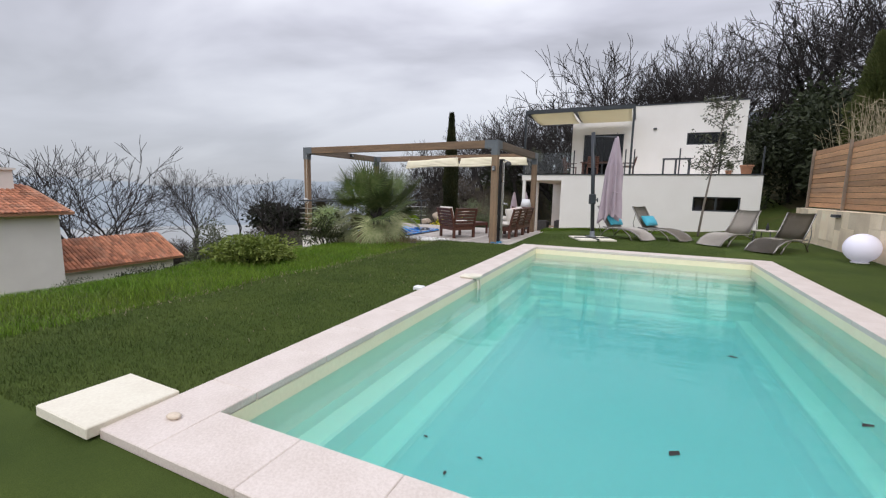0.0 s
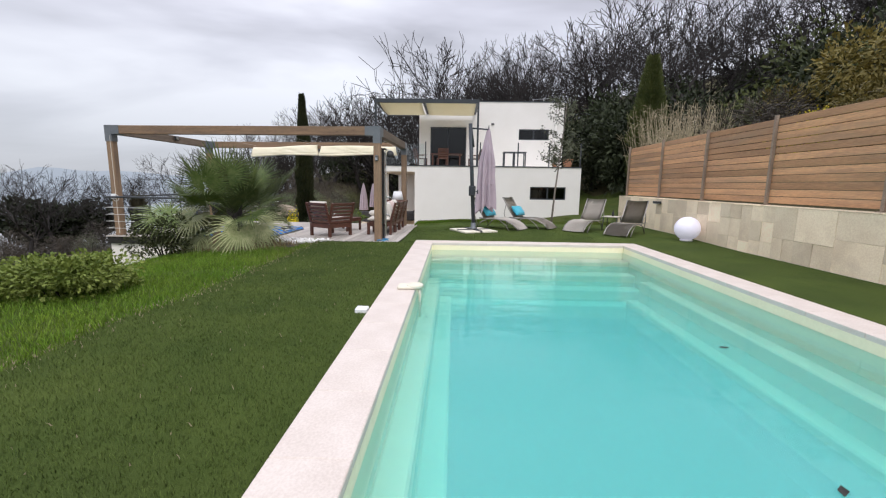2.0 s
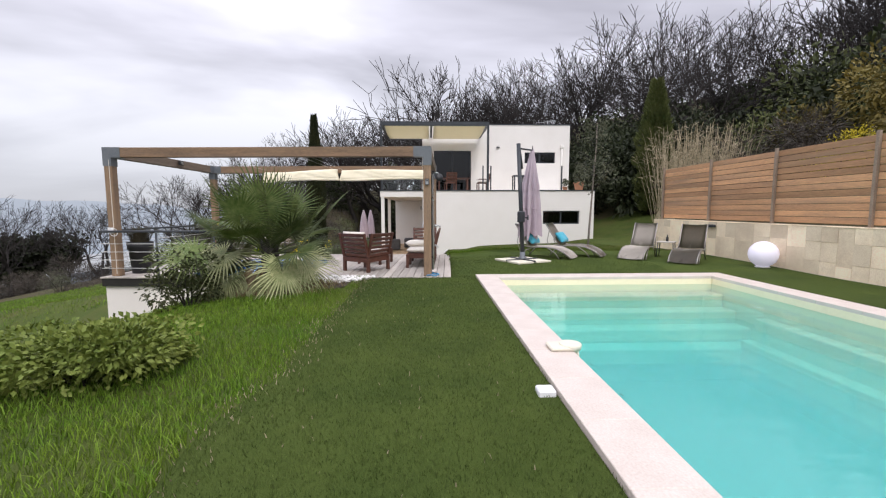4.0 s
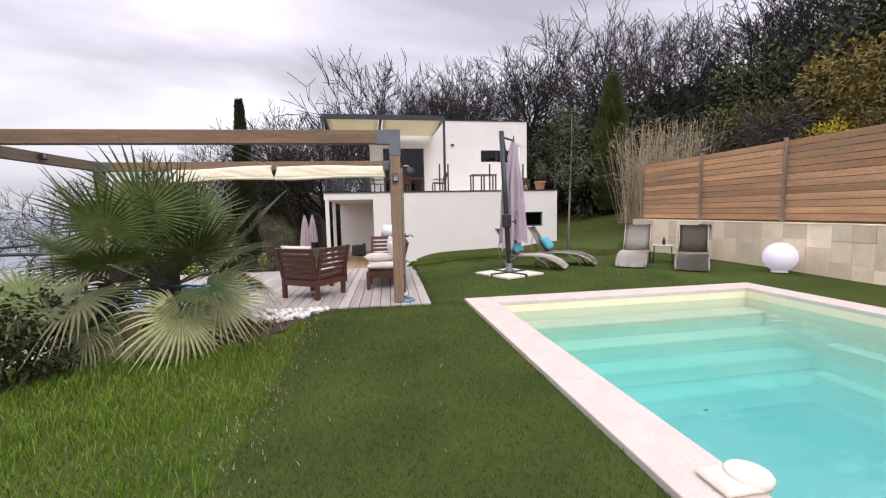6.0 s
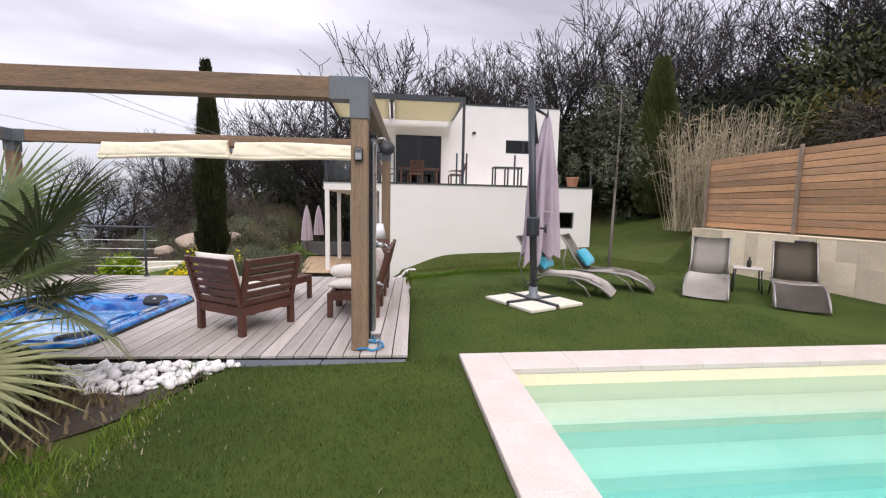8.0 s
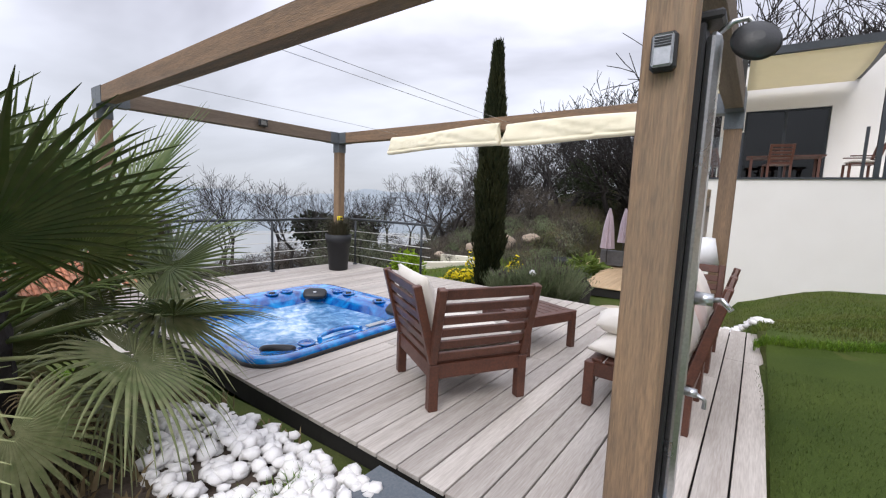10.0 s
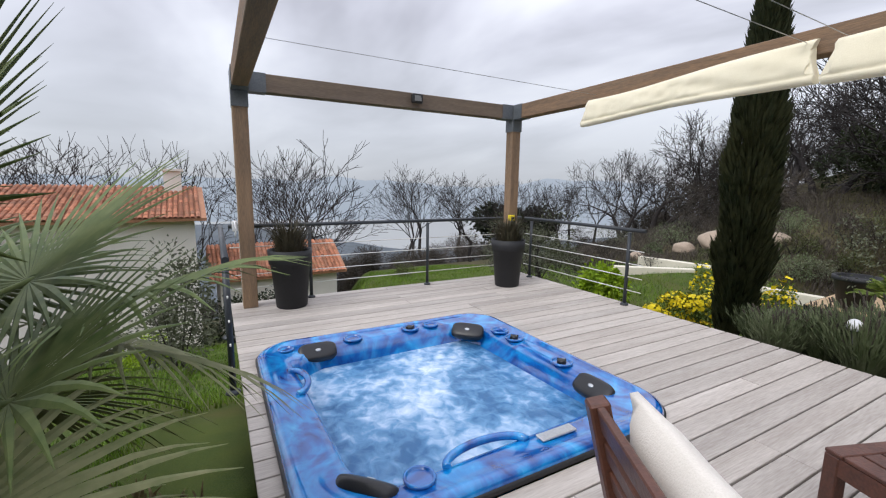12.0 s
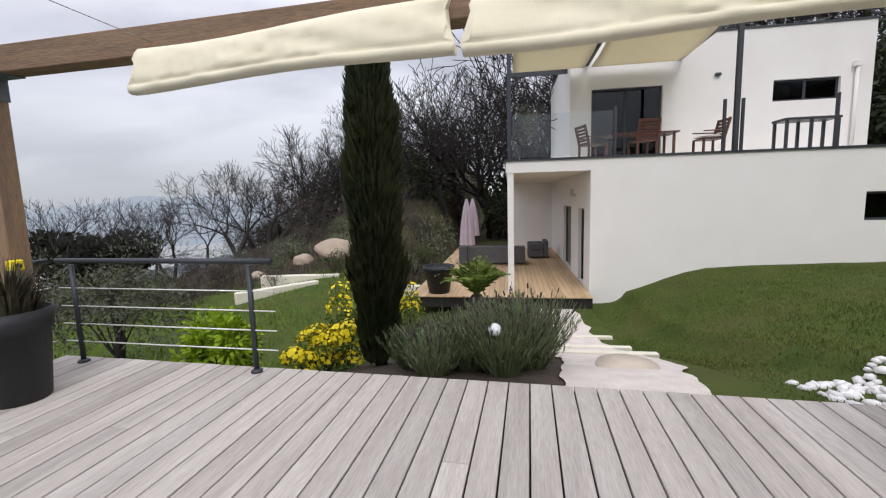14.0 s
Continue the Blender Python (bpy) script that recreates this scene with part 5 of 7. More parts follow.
    # raised grips along the near sides
    for x, y, a, r in ((0.98, -0.20, 90, 0.26), (-0.35, -1.00, 0, 0.20)):
        b = B()
        tube(b, [(r * math.cos(q), 0.10 * math.sin(q), 0.012 * math.sin(q)) for q in [k * math.pi / 12 for k in range(13)]], 0.024, 10)
        part("grip", b, acrylic, t, "curved moulded grip", pose(x, y, 0.052, 0, 0, a))
    part("control_panel", bx(-0.13, 0.13, -0.035, 0.035, 0.0, 0.014, bevel=0.005), M_SILVER, t, "silver control panel", pose(1.02, 0.245, 0.060, 0, 0, 90))


build_tub()


# ---- garden behind the deck ----
def sprig(b, p, d, l, w, rnd, bend=0.4):
    """A narrow leaf of two faces from p along d."""
    d = d.normalized()
    s = d.cross(Vector((rnd.uniform(-1, 1), rnd.uniform(-1, 1), rnd.uniform(-1, 1))))
    s = s.normalized() * w if s.length > 1e-4 else Vector((w, 0, 0))
    m = p + d * l * 0.5
    e = p + d * l + Vector((0, 0, -bend * l * 0.3))
    v = [b.verts.new(q) for q in (p, m - s, e, m + s)]
    b.faces.new(v)


def leaf_cloud(rnd, n, shape, leaf, w, up=0.2):
    """n leaves spread through the volume that shape() gives points of."""
    b = B()
    for _ in range(n):
        p, o = shape(rnd)
        d = o + Vector((rnd.gauss(0, 0.5), rnd.gauss(0, 0.5), rnd.gauss(up, 0.4)))
        sprig(b, p, d, leaf * rnd.uniform(0.6, 1.3), w, rnd)
    return b


def blob(rx, ry, rz, lobes, seed, hollow=0.55):
    """A lumpy crown: several overlapping lobes; leaves lie towards their outside."""
    r0 = random.Random(seed)
    cs = [(Vector((r0.uniform(-0.6, 0.6) * rx, r0.uniform(-0.6, 0.6) * ry, r0.uniform(0.2, 0.95) * rz)), r0.uniform(0.28, 0.55)) for _ in range(lobes)]

    def shape(rnd):
        c, s = rnd.choice(cs)
        o = Vector((rnd.gauss(0, 1), rnd.gauss(0, 1), rnd.gauss(0, 1))).normalized()
        k = s * rnd.uniform(hollow, 1.0)
        return c + Vector((o.x * rx * k, o.y * ry * k, o.z * rz * k * 0.8)), o
    return shape


def shrub(name, label, m, mat, size, n, leaf, w, seed, lobes=12, stems=True, category="shrub", group=""):
    t = thing(name, label, category, m, group)
    rnd = random.Random(seed)
    part("foliage", leaf_cloud(rnd, n, blob(*size, lobes, seed), leaf, w), mat, t, fix=False)
    if stems:
        b = B()
        for k in range(6):
            a = k * 1.05 + seed
            rod(b, (0.05 * math.cos(a), 0.05 * math.sin(a), -0.05), (size[0] * 0.5 * math.cos(a), size[1] * 0.5 * math.sin(a), size[2] * 0.7), 0.018, 0.006, 5)
        part("wood", b, M_BARK, t)
    return t


def at_ground(x, y, dz=0.0, rz=0.0):
    return pose(x, y, ground_z(x, y) + dz, 0, 0, rz)


shrub("bush", "low rounded evergreen bush with pale green tips", at_ground(-5.62, 5.0), M_TIPS, (0.80, 0.62, 0.44), 7500, 0.055, 0.016, 2, 26)
shrub("bush", "small reddish-green bush beside the deck wall", at_ground(-6.45, 7.95), M_GREENLEAF, (0.55, 0.5, 0.72), 2600, 0.07, 0.014, 5, 14)
shrub("lime_shrub", "bright lime green shrub behind the railing", at_ground(-8.2, 15.55, 0.0), M_LIME, (0.48, 0.40, 0.82), 2800, 0.085, 0.022, 7, 16)


def flower_shrub(m, size, seed, n, blooms):
    t = shrub("flowering_shrub", "rounded shrub thick with small yellow flowers", m, M_SHRUB, size, n, 0.06, 0.014, seed, 14)
    rnd = random.Random(seed + 1)
    sh = blob(size[0] * 1.05, size[1] * 1.05, size[2] * 1.06, 14, seed, 0.9)
    b = B()
    for _ in range(blooms):
        p, o = sh(rnd)
        if o.z < -0.1 or p.z < 1.35 * size[2] - 0.60:
            continue
        u = (o.orthogonal().normalized() + Vector((rnd.gauss(0, 0.3), rnd.gauss(0, 0.3), rnd.gauss(0, 0.3)))).normalized() * rnd.uniform(0.020, 0.042)
        v = o.cross(u)
        b.faces.new([b.verts.new(p + q) for q in (u, v, -u, -v)])
    tagged(part("bloom", b, M_FLOWER, t, "small yellow flowers", fix=False), kind="stuff")


flower_shrub(at_ground(-7.50, 16.35, 0.0), (0.50, 0.44, 0.50), 11, 1800, 1500)
flower_shrub(at_ground(-7.62, 17.35, 0.0), (0.34, 0.32, (0.40 - ground_z(-7.62, 17.35)) / 1.35), 13, 1500, 420)
flower_shrub(at_ground(-6.82, 17.75, 0.0), (0.30, 0.28, (0.28 - ground_z(-6.82, 17.75)) / 1.35), 15, 1300, 380)


def lavender(m, seed, r=0.42, h=0.62):
    t = thing("lavender", "grey-green lavender clump with dry flower spikes", "lavender", m, "lavender clumps")
    rnd = random.Random(seed)
    b = B()
    for _ in range(560):
        a, q = rnd.uniform(0, 6.283), rnd.random() ** 0.5
        p = Vector((0.3 * r * q * math.cos(a), 0.3 * r * q * math.sin(a), 0))
        d = Vector((math.cos(a) * q * 0.62 + rnd.gauss(0, 0.16), math.sin(a) * q * 0.62 + rnd.gauss(0, 0.16), 1)).normalized()
        l = h * rnd.uniform(0.45, 1.2)
        s = Vector((-math.sin(a), math.cos(a), 0)) * 0.006
        e = p + d * l
        b.faces.new([b.verts.new(x) for x in (p - s, p + s, e + s * 0.6, e - s * 0.6)])
        for _k in range(3):
            f = rnd.uniform(0.35, 1.0)
            sprig(b, p + d * l * f, d + Vector((rnd.gauss(0, 0.35), rnd.gauss(0, 0.35), 0.5)), 0.10, 0.006, rnd)
    part("foliage", b, M_LAV, t, fix=False)
    b = B()
    for _ in range(34):
        a, q = rnd.uniform(0, 6.283), rnd.random() ** 0.5
        d = Vector((math.cos(a) * q * 0.7, math.sin(a) * q * 0.7, 1)).normalized()
        l = h * rnd.uniform(1.0, 1.3)
        rod(b, d * h * 0.5, d * l, 0.003, 0.003, 3)
        rod(b, d * l, d * (l + 0.05), 0.010, 0.006, 4)
    tagged(part("bloom", b, M_BRUSH, t, "dry flower spikes"), kind="stuff")


for i, (x, y) in enumerate(((-5.95, 15.55), (-5.60, 15.75), (-5.28, 15.55), (-5.02, 15.85), (-5.45, 16.35), (-5.9, 16.6), (-5.1, 16.6), (-5.4, 17.2), (-6.2, 15.9))):
    lavender(at_ground(x, y, -0.02), 20 + i, 0.45, 0.42 + 0.09 * (i * 5 % 4))


def build_cypress():
    """The slim cypress beside the deck."""
    t = thing("cypress", "tall slender dark green cypress tree", "tree", at_ground(-6.76, 16.4, -0.05))
    b = B()
    rod(b, (0, 0, 0), (0, 0, 4.6), 0.08, 0.02, 8)
    part("trunk", b, M_BARK, t)
    rnd = random.Random(9)
    b = B()
    for _ in range(19000):
        h = rnd.random() ** 0.9
        z = 0.12 + 4.98 * h
        r = 0.31 * min(1, 0.70 + 1.4 * h) * (1 - max(0, h - 0.45) / 0.56) ** 0.75 * (0.86 + 0.22 * noise.noise(Vector((z * 1.7, h * 3, 1))))
        a = rnd.uniform(0, 6.283)
        r *= rnd.uniform(0.72, 1.0) * (1 + 0.42 * noise.noise(Vector((math.cos(a) * 2, math.sin(a) * 2, z * 2.2))) + 0.12 * noise.noise(Vector((math.cos(a) * 5, math.sin(a) * 5, z * 6))))
        sprig(b, Vector((r * math.cos(a), r * math.sin(a), z)), Vector((math.cos(a) * 0.45, math.sin(a) * 0.45, 1.0)), rnd.uniform(0.09, 0.24), 0.016, rnd, -0.1)
    part("crown", b, M_CYP, t, fix=False)
    return t


CYPRESS = build_cypress()


# ---- palm ----
def fan_mesh(seed, lean, tilt, droop, stalk, n=40, r=0.74, split=0.40):
    """A fan palm leaf: a stalk along +x, a pleated fan at its end, joined to its middle and split into fingers that hang; lean is how steeply the stalk will stand, tilt the fan."""
    rnd = random.Random(seed)
    b = B()
    down = Vector((-math.sin(radians(tilt)), 0, -math.cos(radians(tilt))))
    hub = Vector((stalk, 0, 0))
    turn = Matrix.Rotation(radians(lean - tilt), 3, "Y")
    da = radians(292 / n) * 0.5
    for k in range(n):
        a = radians(-146 + 292 * k / (n - 1))
        l = r * (0.70 + 0.30 * math.cos(a * 0.55)) * rnd.uniform(0.90, 1.06)
        d, side = Vector((math.cos(a), math.sin(a), 0)), Vector((-math.sin(a), math.cos(a), 0))
        sag, swing = droop * rnd.uniform(0.7, 1.35), rnd.gauss(0, 0.035)
        rows = []
        for f in (0.04, 0.27, split, 0.64, 0.82, 1.0):
            w = da * l * (f if f <= split else split * max(0.03, (1 - f) / (1 - split)) ** 0.8)
            q = max(0.0, f - 0.38)
            c = d * l * f + side * swing * l * q + Vector((0, 0, 0.10 * l * f * abs(math.sin(a)))) + down * (sag * l * 1.9 * q * q)
            c -= d * (0.5 * sag * l * q * q)
            rows.append([b.verts.new(hub + turn @ v) for v in (c - side * w, c + Vector((0, 0, 0.42 * w)), c + side * w)])
        for r0, r1 in zip(rows, rows[1:]):
            b.faces.new((r0[0], r0[1], r1[1], r1[0]))
            b.faces.new((r0[1], r0[2], r1[2], r1[1]))
    tube(b, [(0, 0, -0.02), (stalk * 0.5, 0, 0.015), (stalk + 0.02, 0, 0.0)], 0.017, 6, taper=0.009)
    return b


def build_palm():
    t = thing("fan_palm", "bushy fan palm with drooping leaves on a short fibrous trunk", "palm", at_ground(-5.62, 8.98, -0.05))
    b = B()
    rnd = random.Random(4)
    rings = []
    for j in range(14):
        z = j * 0.072
        rings.append([b.verts.new(((0.13 + 0.03 * rnd.random()) * math.cos(k * 0.524), (0.13 + 0.03 * rnd.random()) * math.sin(k * 0.524), z)) for k in range(12)])
    for r0, r1 in zip(rings, rings[1:]):
        for k in range(12):
            b.faces.new((r0[k], r0[(k + 1) % 12], r1[(k + 1) % 12], r1[k]))
    b.faces.new(rings[-1])
    part("trunk", b, M_BARK, t, "dark fibrous trunk")
    # lean of the stalk, tilt of the fan, hang of the tips, stalk, how many, height of the stalk's foot, material
    tiers = ((76, 84, 0.02, 0.42, 4, 0.98, M_PALM), (52, 72, 0.05, 0.76, 7, 0.88, M_PALM), (30, 52, 0.10, 0.96, 8, 0.80, M_PALM), (12, 6, 0.20, 1.05, 7, 0.70, M_PALM), (2, -38, 0.30, 0.98, 8, 0.66, M_PALMOLD), (-20, -50, 0.45, 0.78, 8, 0.56, M_PALMOLD), (-40, -56, 0.5, 0.42, 7, 0.50, M_PALMDRY))
    for i, (lean, tilt, droop, stalk, count, z, mat) in enumerate(tiers):
        fans = [mesh_of(fan_mesh(10 * i + q, lean, tilt, droop * (0.8 + 0.4 * q), stalk * (0.9 + 0.15 * q), r=0.74 if mat is not M_PALMDRY else 0.56), "leaf", mat, False) for q in (0, 1)]
        for k in range(count):
            az = 360 * (k + 0.37 * i) / count + rnd.uniform(-11, 11)
            s = rnd.uniform(0.86, 1.04) * (0.82 if abs((az - 42 + 180) % 360 - 180) < 40 and tilt < 60 else 1.0)
            ob = part("leaf", fans[k % 2], None, t, "dry brown hanging leaf" if mat is M_PALMDRY else "pale drooping old leaf" if mat is M_PALMOLD else "")
            ob.matrix_basis = pose(0, 0, z + rnd.uniform(-0.05, 0.05), 0, 0, az) @ pose(0.05, 0, 0, rnd.uniform(-28, 28), -lean + rnd.uniform(-14, 14), 0) @ Matrix.Diagonal((s, s, s, 1))


build_palm()


# ---- pebbles, slate, path ----
def pebble_mesh(seed):
    b = B()
    bmesh.ops.create_icosphere(b, subdivisions=1, radius=1.0)
    rnd = random.Random(seed)
    for v in b.verts:
        v.co *= rnd.uniform(0.82, 1.15)
        v.co.x *= 1.25
        v.co.z *= 0.72
    for f in b.faces:
        f.smooth = True
    return mesh_of(b, "pebble", M_PEBBLE)


PEBBLES = [pebble_mesh(s) for s in range(4)]
bed = thing("pebble_bed", "heap of white decorative pebbles beside the deck", "pebbles")
_r = random.Random(12)
_n = 0
BED = ((-5.42, 9.66), (-4.80, 9.40), (-4.50, 9.36), (-4.22, 9.46), (-3.95, 9.86), (-3.98, 10.12), (-5.42, 10.14))


def in_bed(x, y):
    hit = False
    for (x0, y0), (x1, y1) in zip(BED, BED[1:] + BED[:1]):
        if (y0 > y) != (y1 > y) and x < x0 + (x1 - x0) * (y - y0) / (y1 - y0):
            hit = not hit
    return hit


while _n < 300:
    x, y = -5.6 + 1.7 * _r.random(), 9.3 + 0.85 * _r.random()
    u = (x + 5.6) / 1.7
    if not in_bed(x + _r.gauss(0, 0.03), y + _r.gauss(0, 0.03)):
        continue
    ob = new("pebble", PEBBLES[_n % 4])
    ob.parent = bed
    s = _r.uniform(0.027, 0.050)
    ob.matrix_basis = pose(x, y, ground_z(x, y) + s * 0.4 + 0.02 + 0.035 * _r.random() * (1 - abs(2 * u - 1)), _r.uniform(-30, 30), _r.uniform(-30, 30), _r.uniform(0, 360)) @ Matrix.Diagonal((s, s, s, 1))
    _n += 1
_small = B()
for k in range(330):
    x, y = -5.6 + 1.7 * _r.random(), 9.3 + 0.85 * _r.random()
    if in_bed(x, y):
        q = _r.uniform(0.020, 0.036)
        bmesh.ops.create_icosphere(_small, subdivisions=1, radius=q, matrix=pose(x, y, ground_z(x, y) + 0.4 * q, 0, 0, 90 * _r.random()) @ Matrix.Diagonal((1.25, 1.0, 0.7, 1)))
tagged(part("pebble_fill", _small, M_PEBBLE, bed), kind="stuff")
bed2 = thing("pebble_bed", "small heap of white pebbles behind the sofa corner", "pebbles")
for k in range(90):
    x, y = -2.85 + 0.75 * _r.random(), 14.95 + 0.6 * _r.random()
    s = _r.uniform(0.03, 0.055)
    ob = new("pebble", PEBBLES[k % 4])
    ob.parent = bed2
    ob.matrix_basis = pose(x, y, ground_z(x, y) + s * 0.4, _r.uniform(-30, 30), _r.uniform(-30, 30), _r.uniform(0, 360)) @ Matrix.Diagonal((s, s, s, 1))

for x0, x1 in ((-1.72, -0.84), (-0.83, -0.02)):
    single("slate_slab", bx(x0, x1, -0.30, -0.015, -0.07, -0.035, bevel=0.004), M_SLATE, "dark grey slate slab along the deck edge", "slab", DECK, "slate edging")


def strip(name, mat, label, category, line, lift, rnd_edge=0.06, seg=40):
    """A ribbon laid on the ground along (x, y, half width) stations."""
    b = B()
    rows = []
    for k in range(seg + 1):
        f = k / seg * (len(line) - 1)
        i = min(int(f), len(line) - 2)
        q = f - i
        x, y, w = (line[i][j] * (1 - q) + line[i + 1][j] * q for j in range(3))
        row = []
        for s in range(9):
            xx = x + w * (s / 4 - 1) + rnd_edge * noise.noise(Vector((y * 3, s // 8 * 9.0, 2))) * (s in (0, 8))
            row.append(b.verts.new((xx, y, ground_z(xx, y) + lift)))
        rows.append(row)
    for r0, r1 in zip(rows, rows[1:]):
        for s in range(8):
            b.faces.new((r0[s], r0[s + 1], r1[s + 1], r1[s])).smooth = True
    return single(name, b, mat, label, category, kind="structure")


strip("gravel_path", M_GRAVEL, "pale gravel path leading down to the lower terrace", "path", ((-4.26, 14.92, 0.55), (-4.06, 16.2, 0.60), (-4.05, 18.0, 0.55), (-4.1, 20.5, 0.55), (-4.2, 22.3, 0.6)), 0.03, 0.15)
for k, y in enumerate((17.3, 18.6, 20.0)):
    single("path_edging", bx(-4.6 + 0.05 * k, -3.3 + 0.03 * k, y, y + 0.10, ground_z(-4, y) - 0.1, ground_z(-4, y) + 0.055, bevel=0.01), M_CREAM, "pale stone step edge across the gravel path", "step", group="path steps")
b = B()
lathe(b, [(0.02, 0), (0.30, 0.0), (0.30, 0.02), (0.02, 0.024)], 28)
single("manhole_cover", b, M_MORTAR, "round grey manhole cover in the gravel path", "manhole cover", at_ground(-4.05, 16.0, 0.035))
t = thing("garden_light", "small white globe garden light among the lavender", "garden light", at_ground(-5.35, 15.42))
b = B()
rod(b, (0, 0, 0), (0, 0, 0.42), 0.012)
part("stem", b, M_BLACK, t)
b = B()
bmesh.ops.create_uvsphere(b, u_segments=16, v_segments=10, radius=0.06, matrix=Matrix.Translation((0, 0, 0.46)))
part("globe", b, M_WHITE, t)
strip("planting_bed", M_SOIL, "dark soil bed behind the deck", "bed", ((-6.2, 14.95, 1.5), (-6.0, 16.0, 1.4), (-5.8, 17.6, 1.1)), 0.012)
strip("palm_bed", M_SOIL, "bare soil and dry litter under the palm", "bed", ((-5.5, 8.3, 0.45), (-5.3, 8.9, 0.95), (-5.1, 9.6, 1.05), (-5.3, 10.12, 1.1)), 0.014)


# ---- house terrace and lower terrace ----
def terrace_chair(m, cushion=False):
    t = thing("terrace_chair", "slatted hardwood armchair on the upper terrace", "chair", m, "terrace chairs")
    for x in (-0.28, 0.23):
        for y in (-0.28, 0.23):
            part("leg", bx(x, x + 0.05, y, y + 0.05, 0, 0.42), M_TEAK, t)
    part("seat", bx(-0.28, 0.28, -0.28, 0.28, 0.42, 0.45, bevel=0.006), M_TEAK, t)
    slat_back(t, 0.56, pose(0, -0.25, 0.08))
    for x in (-0.31, 0.26):
        part("armrest", bx(x, x + 0.05, -0.28, 0.28, 0.62, 0.65, bevel=0.006), M_TEAK, t)
    if cushion:
        b = B()
        pillow_mesh(b, 0.5, 0.5, 0.10)
        single("seat_cushion", b, M_CUSHION, "pale cushion on a terrace chair", "cushion", m @ pose(0, 0.02, 0.50))


terrace_chair(pose(-2.9, 24.2, T_Z, 0, 0, -70))
terrace_chair(pose(-1.7, 23.8, T_Z, 0, 0, 10))
terrace_chair(pose(0.05, 24.1, T_Z, 0, 0, 95), True)
t = thing("terrace_table", "dark wooden table on the upper terrace", "table", pose(-1.5, 24.7, T_Z))
part("tabletop", bx(-0.9, 0.9, -0.45, 0.45, 0.70, 0.74, bevel=0.006), M_TEAK, t)
for x in (-0.8, 0.74):
    for y in (-0.4, 0.34):
        part("leg", bx(x, x + 0.06, y, y + 0.06, 0, 0.70), M_TEAK, t)
t = thing("bar_table", "tall dark metal bar table on the upper terrace", "table", pose(2.27, 24.0, T_Z))
part("tabletop", bx(-0.62, 0.62, -0.3, 0.3, 0.78, 0.84), M_ANTH, t)
for x in (-0.6, -0.05, 0.54):
    for y in (-0.28, 0.22):
        part("leg", bx(x, x + 0.06, y, y + 0.06, 0, 0.78), M_ANTH, t)


def potted(m, mat, label, r, h, plant):
    t = thing("potted_plant", label, "potted plant", m)
    b = B()
    lathe(b, [(r * 0.7, 0), (r, h * 0.85), (r * 1.1, h * 0.86), (r * 1.1, h), (r * 0.95, h), (r * 0.9, h * 0.9), (r * 0.1, h * 0.9)], 24)
    part("pot", b, mat, t)
    rnd = random.Random(int(r * 100))
    part("foliage", leaf_cloud(rnd, 500, blob(r * 1.6, r * 1.6, plant, 8, 3), 0.09, 0.016), M_OLIVE, t, m=pose(0, 0, h * 0.9), fix=False)


potted(pose(5.2, 23.9, T_Z), M_TERRA, "terracotta pot with a leafy plant on the terrace", 0.26, 0.48, 0.9)
potted(pose(4.55, 24.2, T_Z), M_TERRA, "small terracotta pot on the terrace", 0.14, 0.25, 0.35)
potted(pose(-4.7, 23.6, T_Z), M_POT, "dark pot with a bushy plant at the terrace corner", 0.28, 0.42, 0.9)

M_LOWDECK = material("oiled_decking", (0.56, 0.40, 0.235), (0.42, 0.29, 0.165), rough=0.6, scale=2, fine=20, stretch=(5, 0.4, 5), per_object=0.15, bump=0.2)
low_deck = thing("lower_terrace_deck", "oiled wooden decking of the lower terrace", "decking", kind="structure")
_bm = mesh_of(bx(-0.066, 0.066, 0.0, 10.3, -0.03, 0.0, bevel=0.003), "deck_board", M_LOWDECK)
for k in range(34):
    ob = new("deck_board", _bm)
    ob.parent = low_deck
    ob.matrix_basis = pose(-7.85 + 0.138 * k + 0.066, 22.4, LOW_Z)
# one near-black block stands in for the underframe and the shade between boards
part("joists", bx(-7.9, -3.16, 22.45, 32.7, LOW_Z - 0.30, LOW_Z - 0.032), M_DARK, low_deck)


def outdoor_sofa(m, w):
    t = thing("wicker_sofa", "grey wicker lounge sofa seen from behind", "sofa", m)
    part("back", bx(-w / 2, w / 2, -0.4, -0.22, 0.05, 0.72, bevel=0.03), M_WICKER, t)
    part("base", bx(-w / 2, w / 2, -0.22, 0.42, 0.05, 0.36, bevel=0.03), M_WICKER, t)
    for x in (-w / 2, w / 2 - 0.16):
        part("arm", bx(x, x + 0.16, -0.22, 0.42, 0.361, 0.62, bevel=0.03), M_WICKER, t)
    k = max(2, round(w / 0.75))
    for i in range(k):
        x = -w / 2 + 0.17 + (w - 0.34) * i / k
        b = B()
        pillow_mesh(b, (w - 0.34) / k - 0.01, 0.6, 0.15)
        part("cushion", b, M_WICKER, t, "", pose(x + (w - 0.34) / k / 2, 0.08, 0.43))


outdoor_sofa(pose(-5.9, 27.9, LOW_Z), 2.5)
outdoor_sofa(pose(-4.05, 29.6, LOW_Z, 0, 0, 90), 0.95)


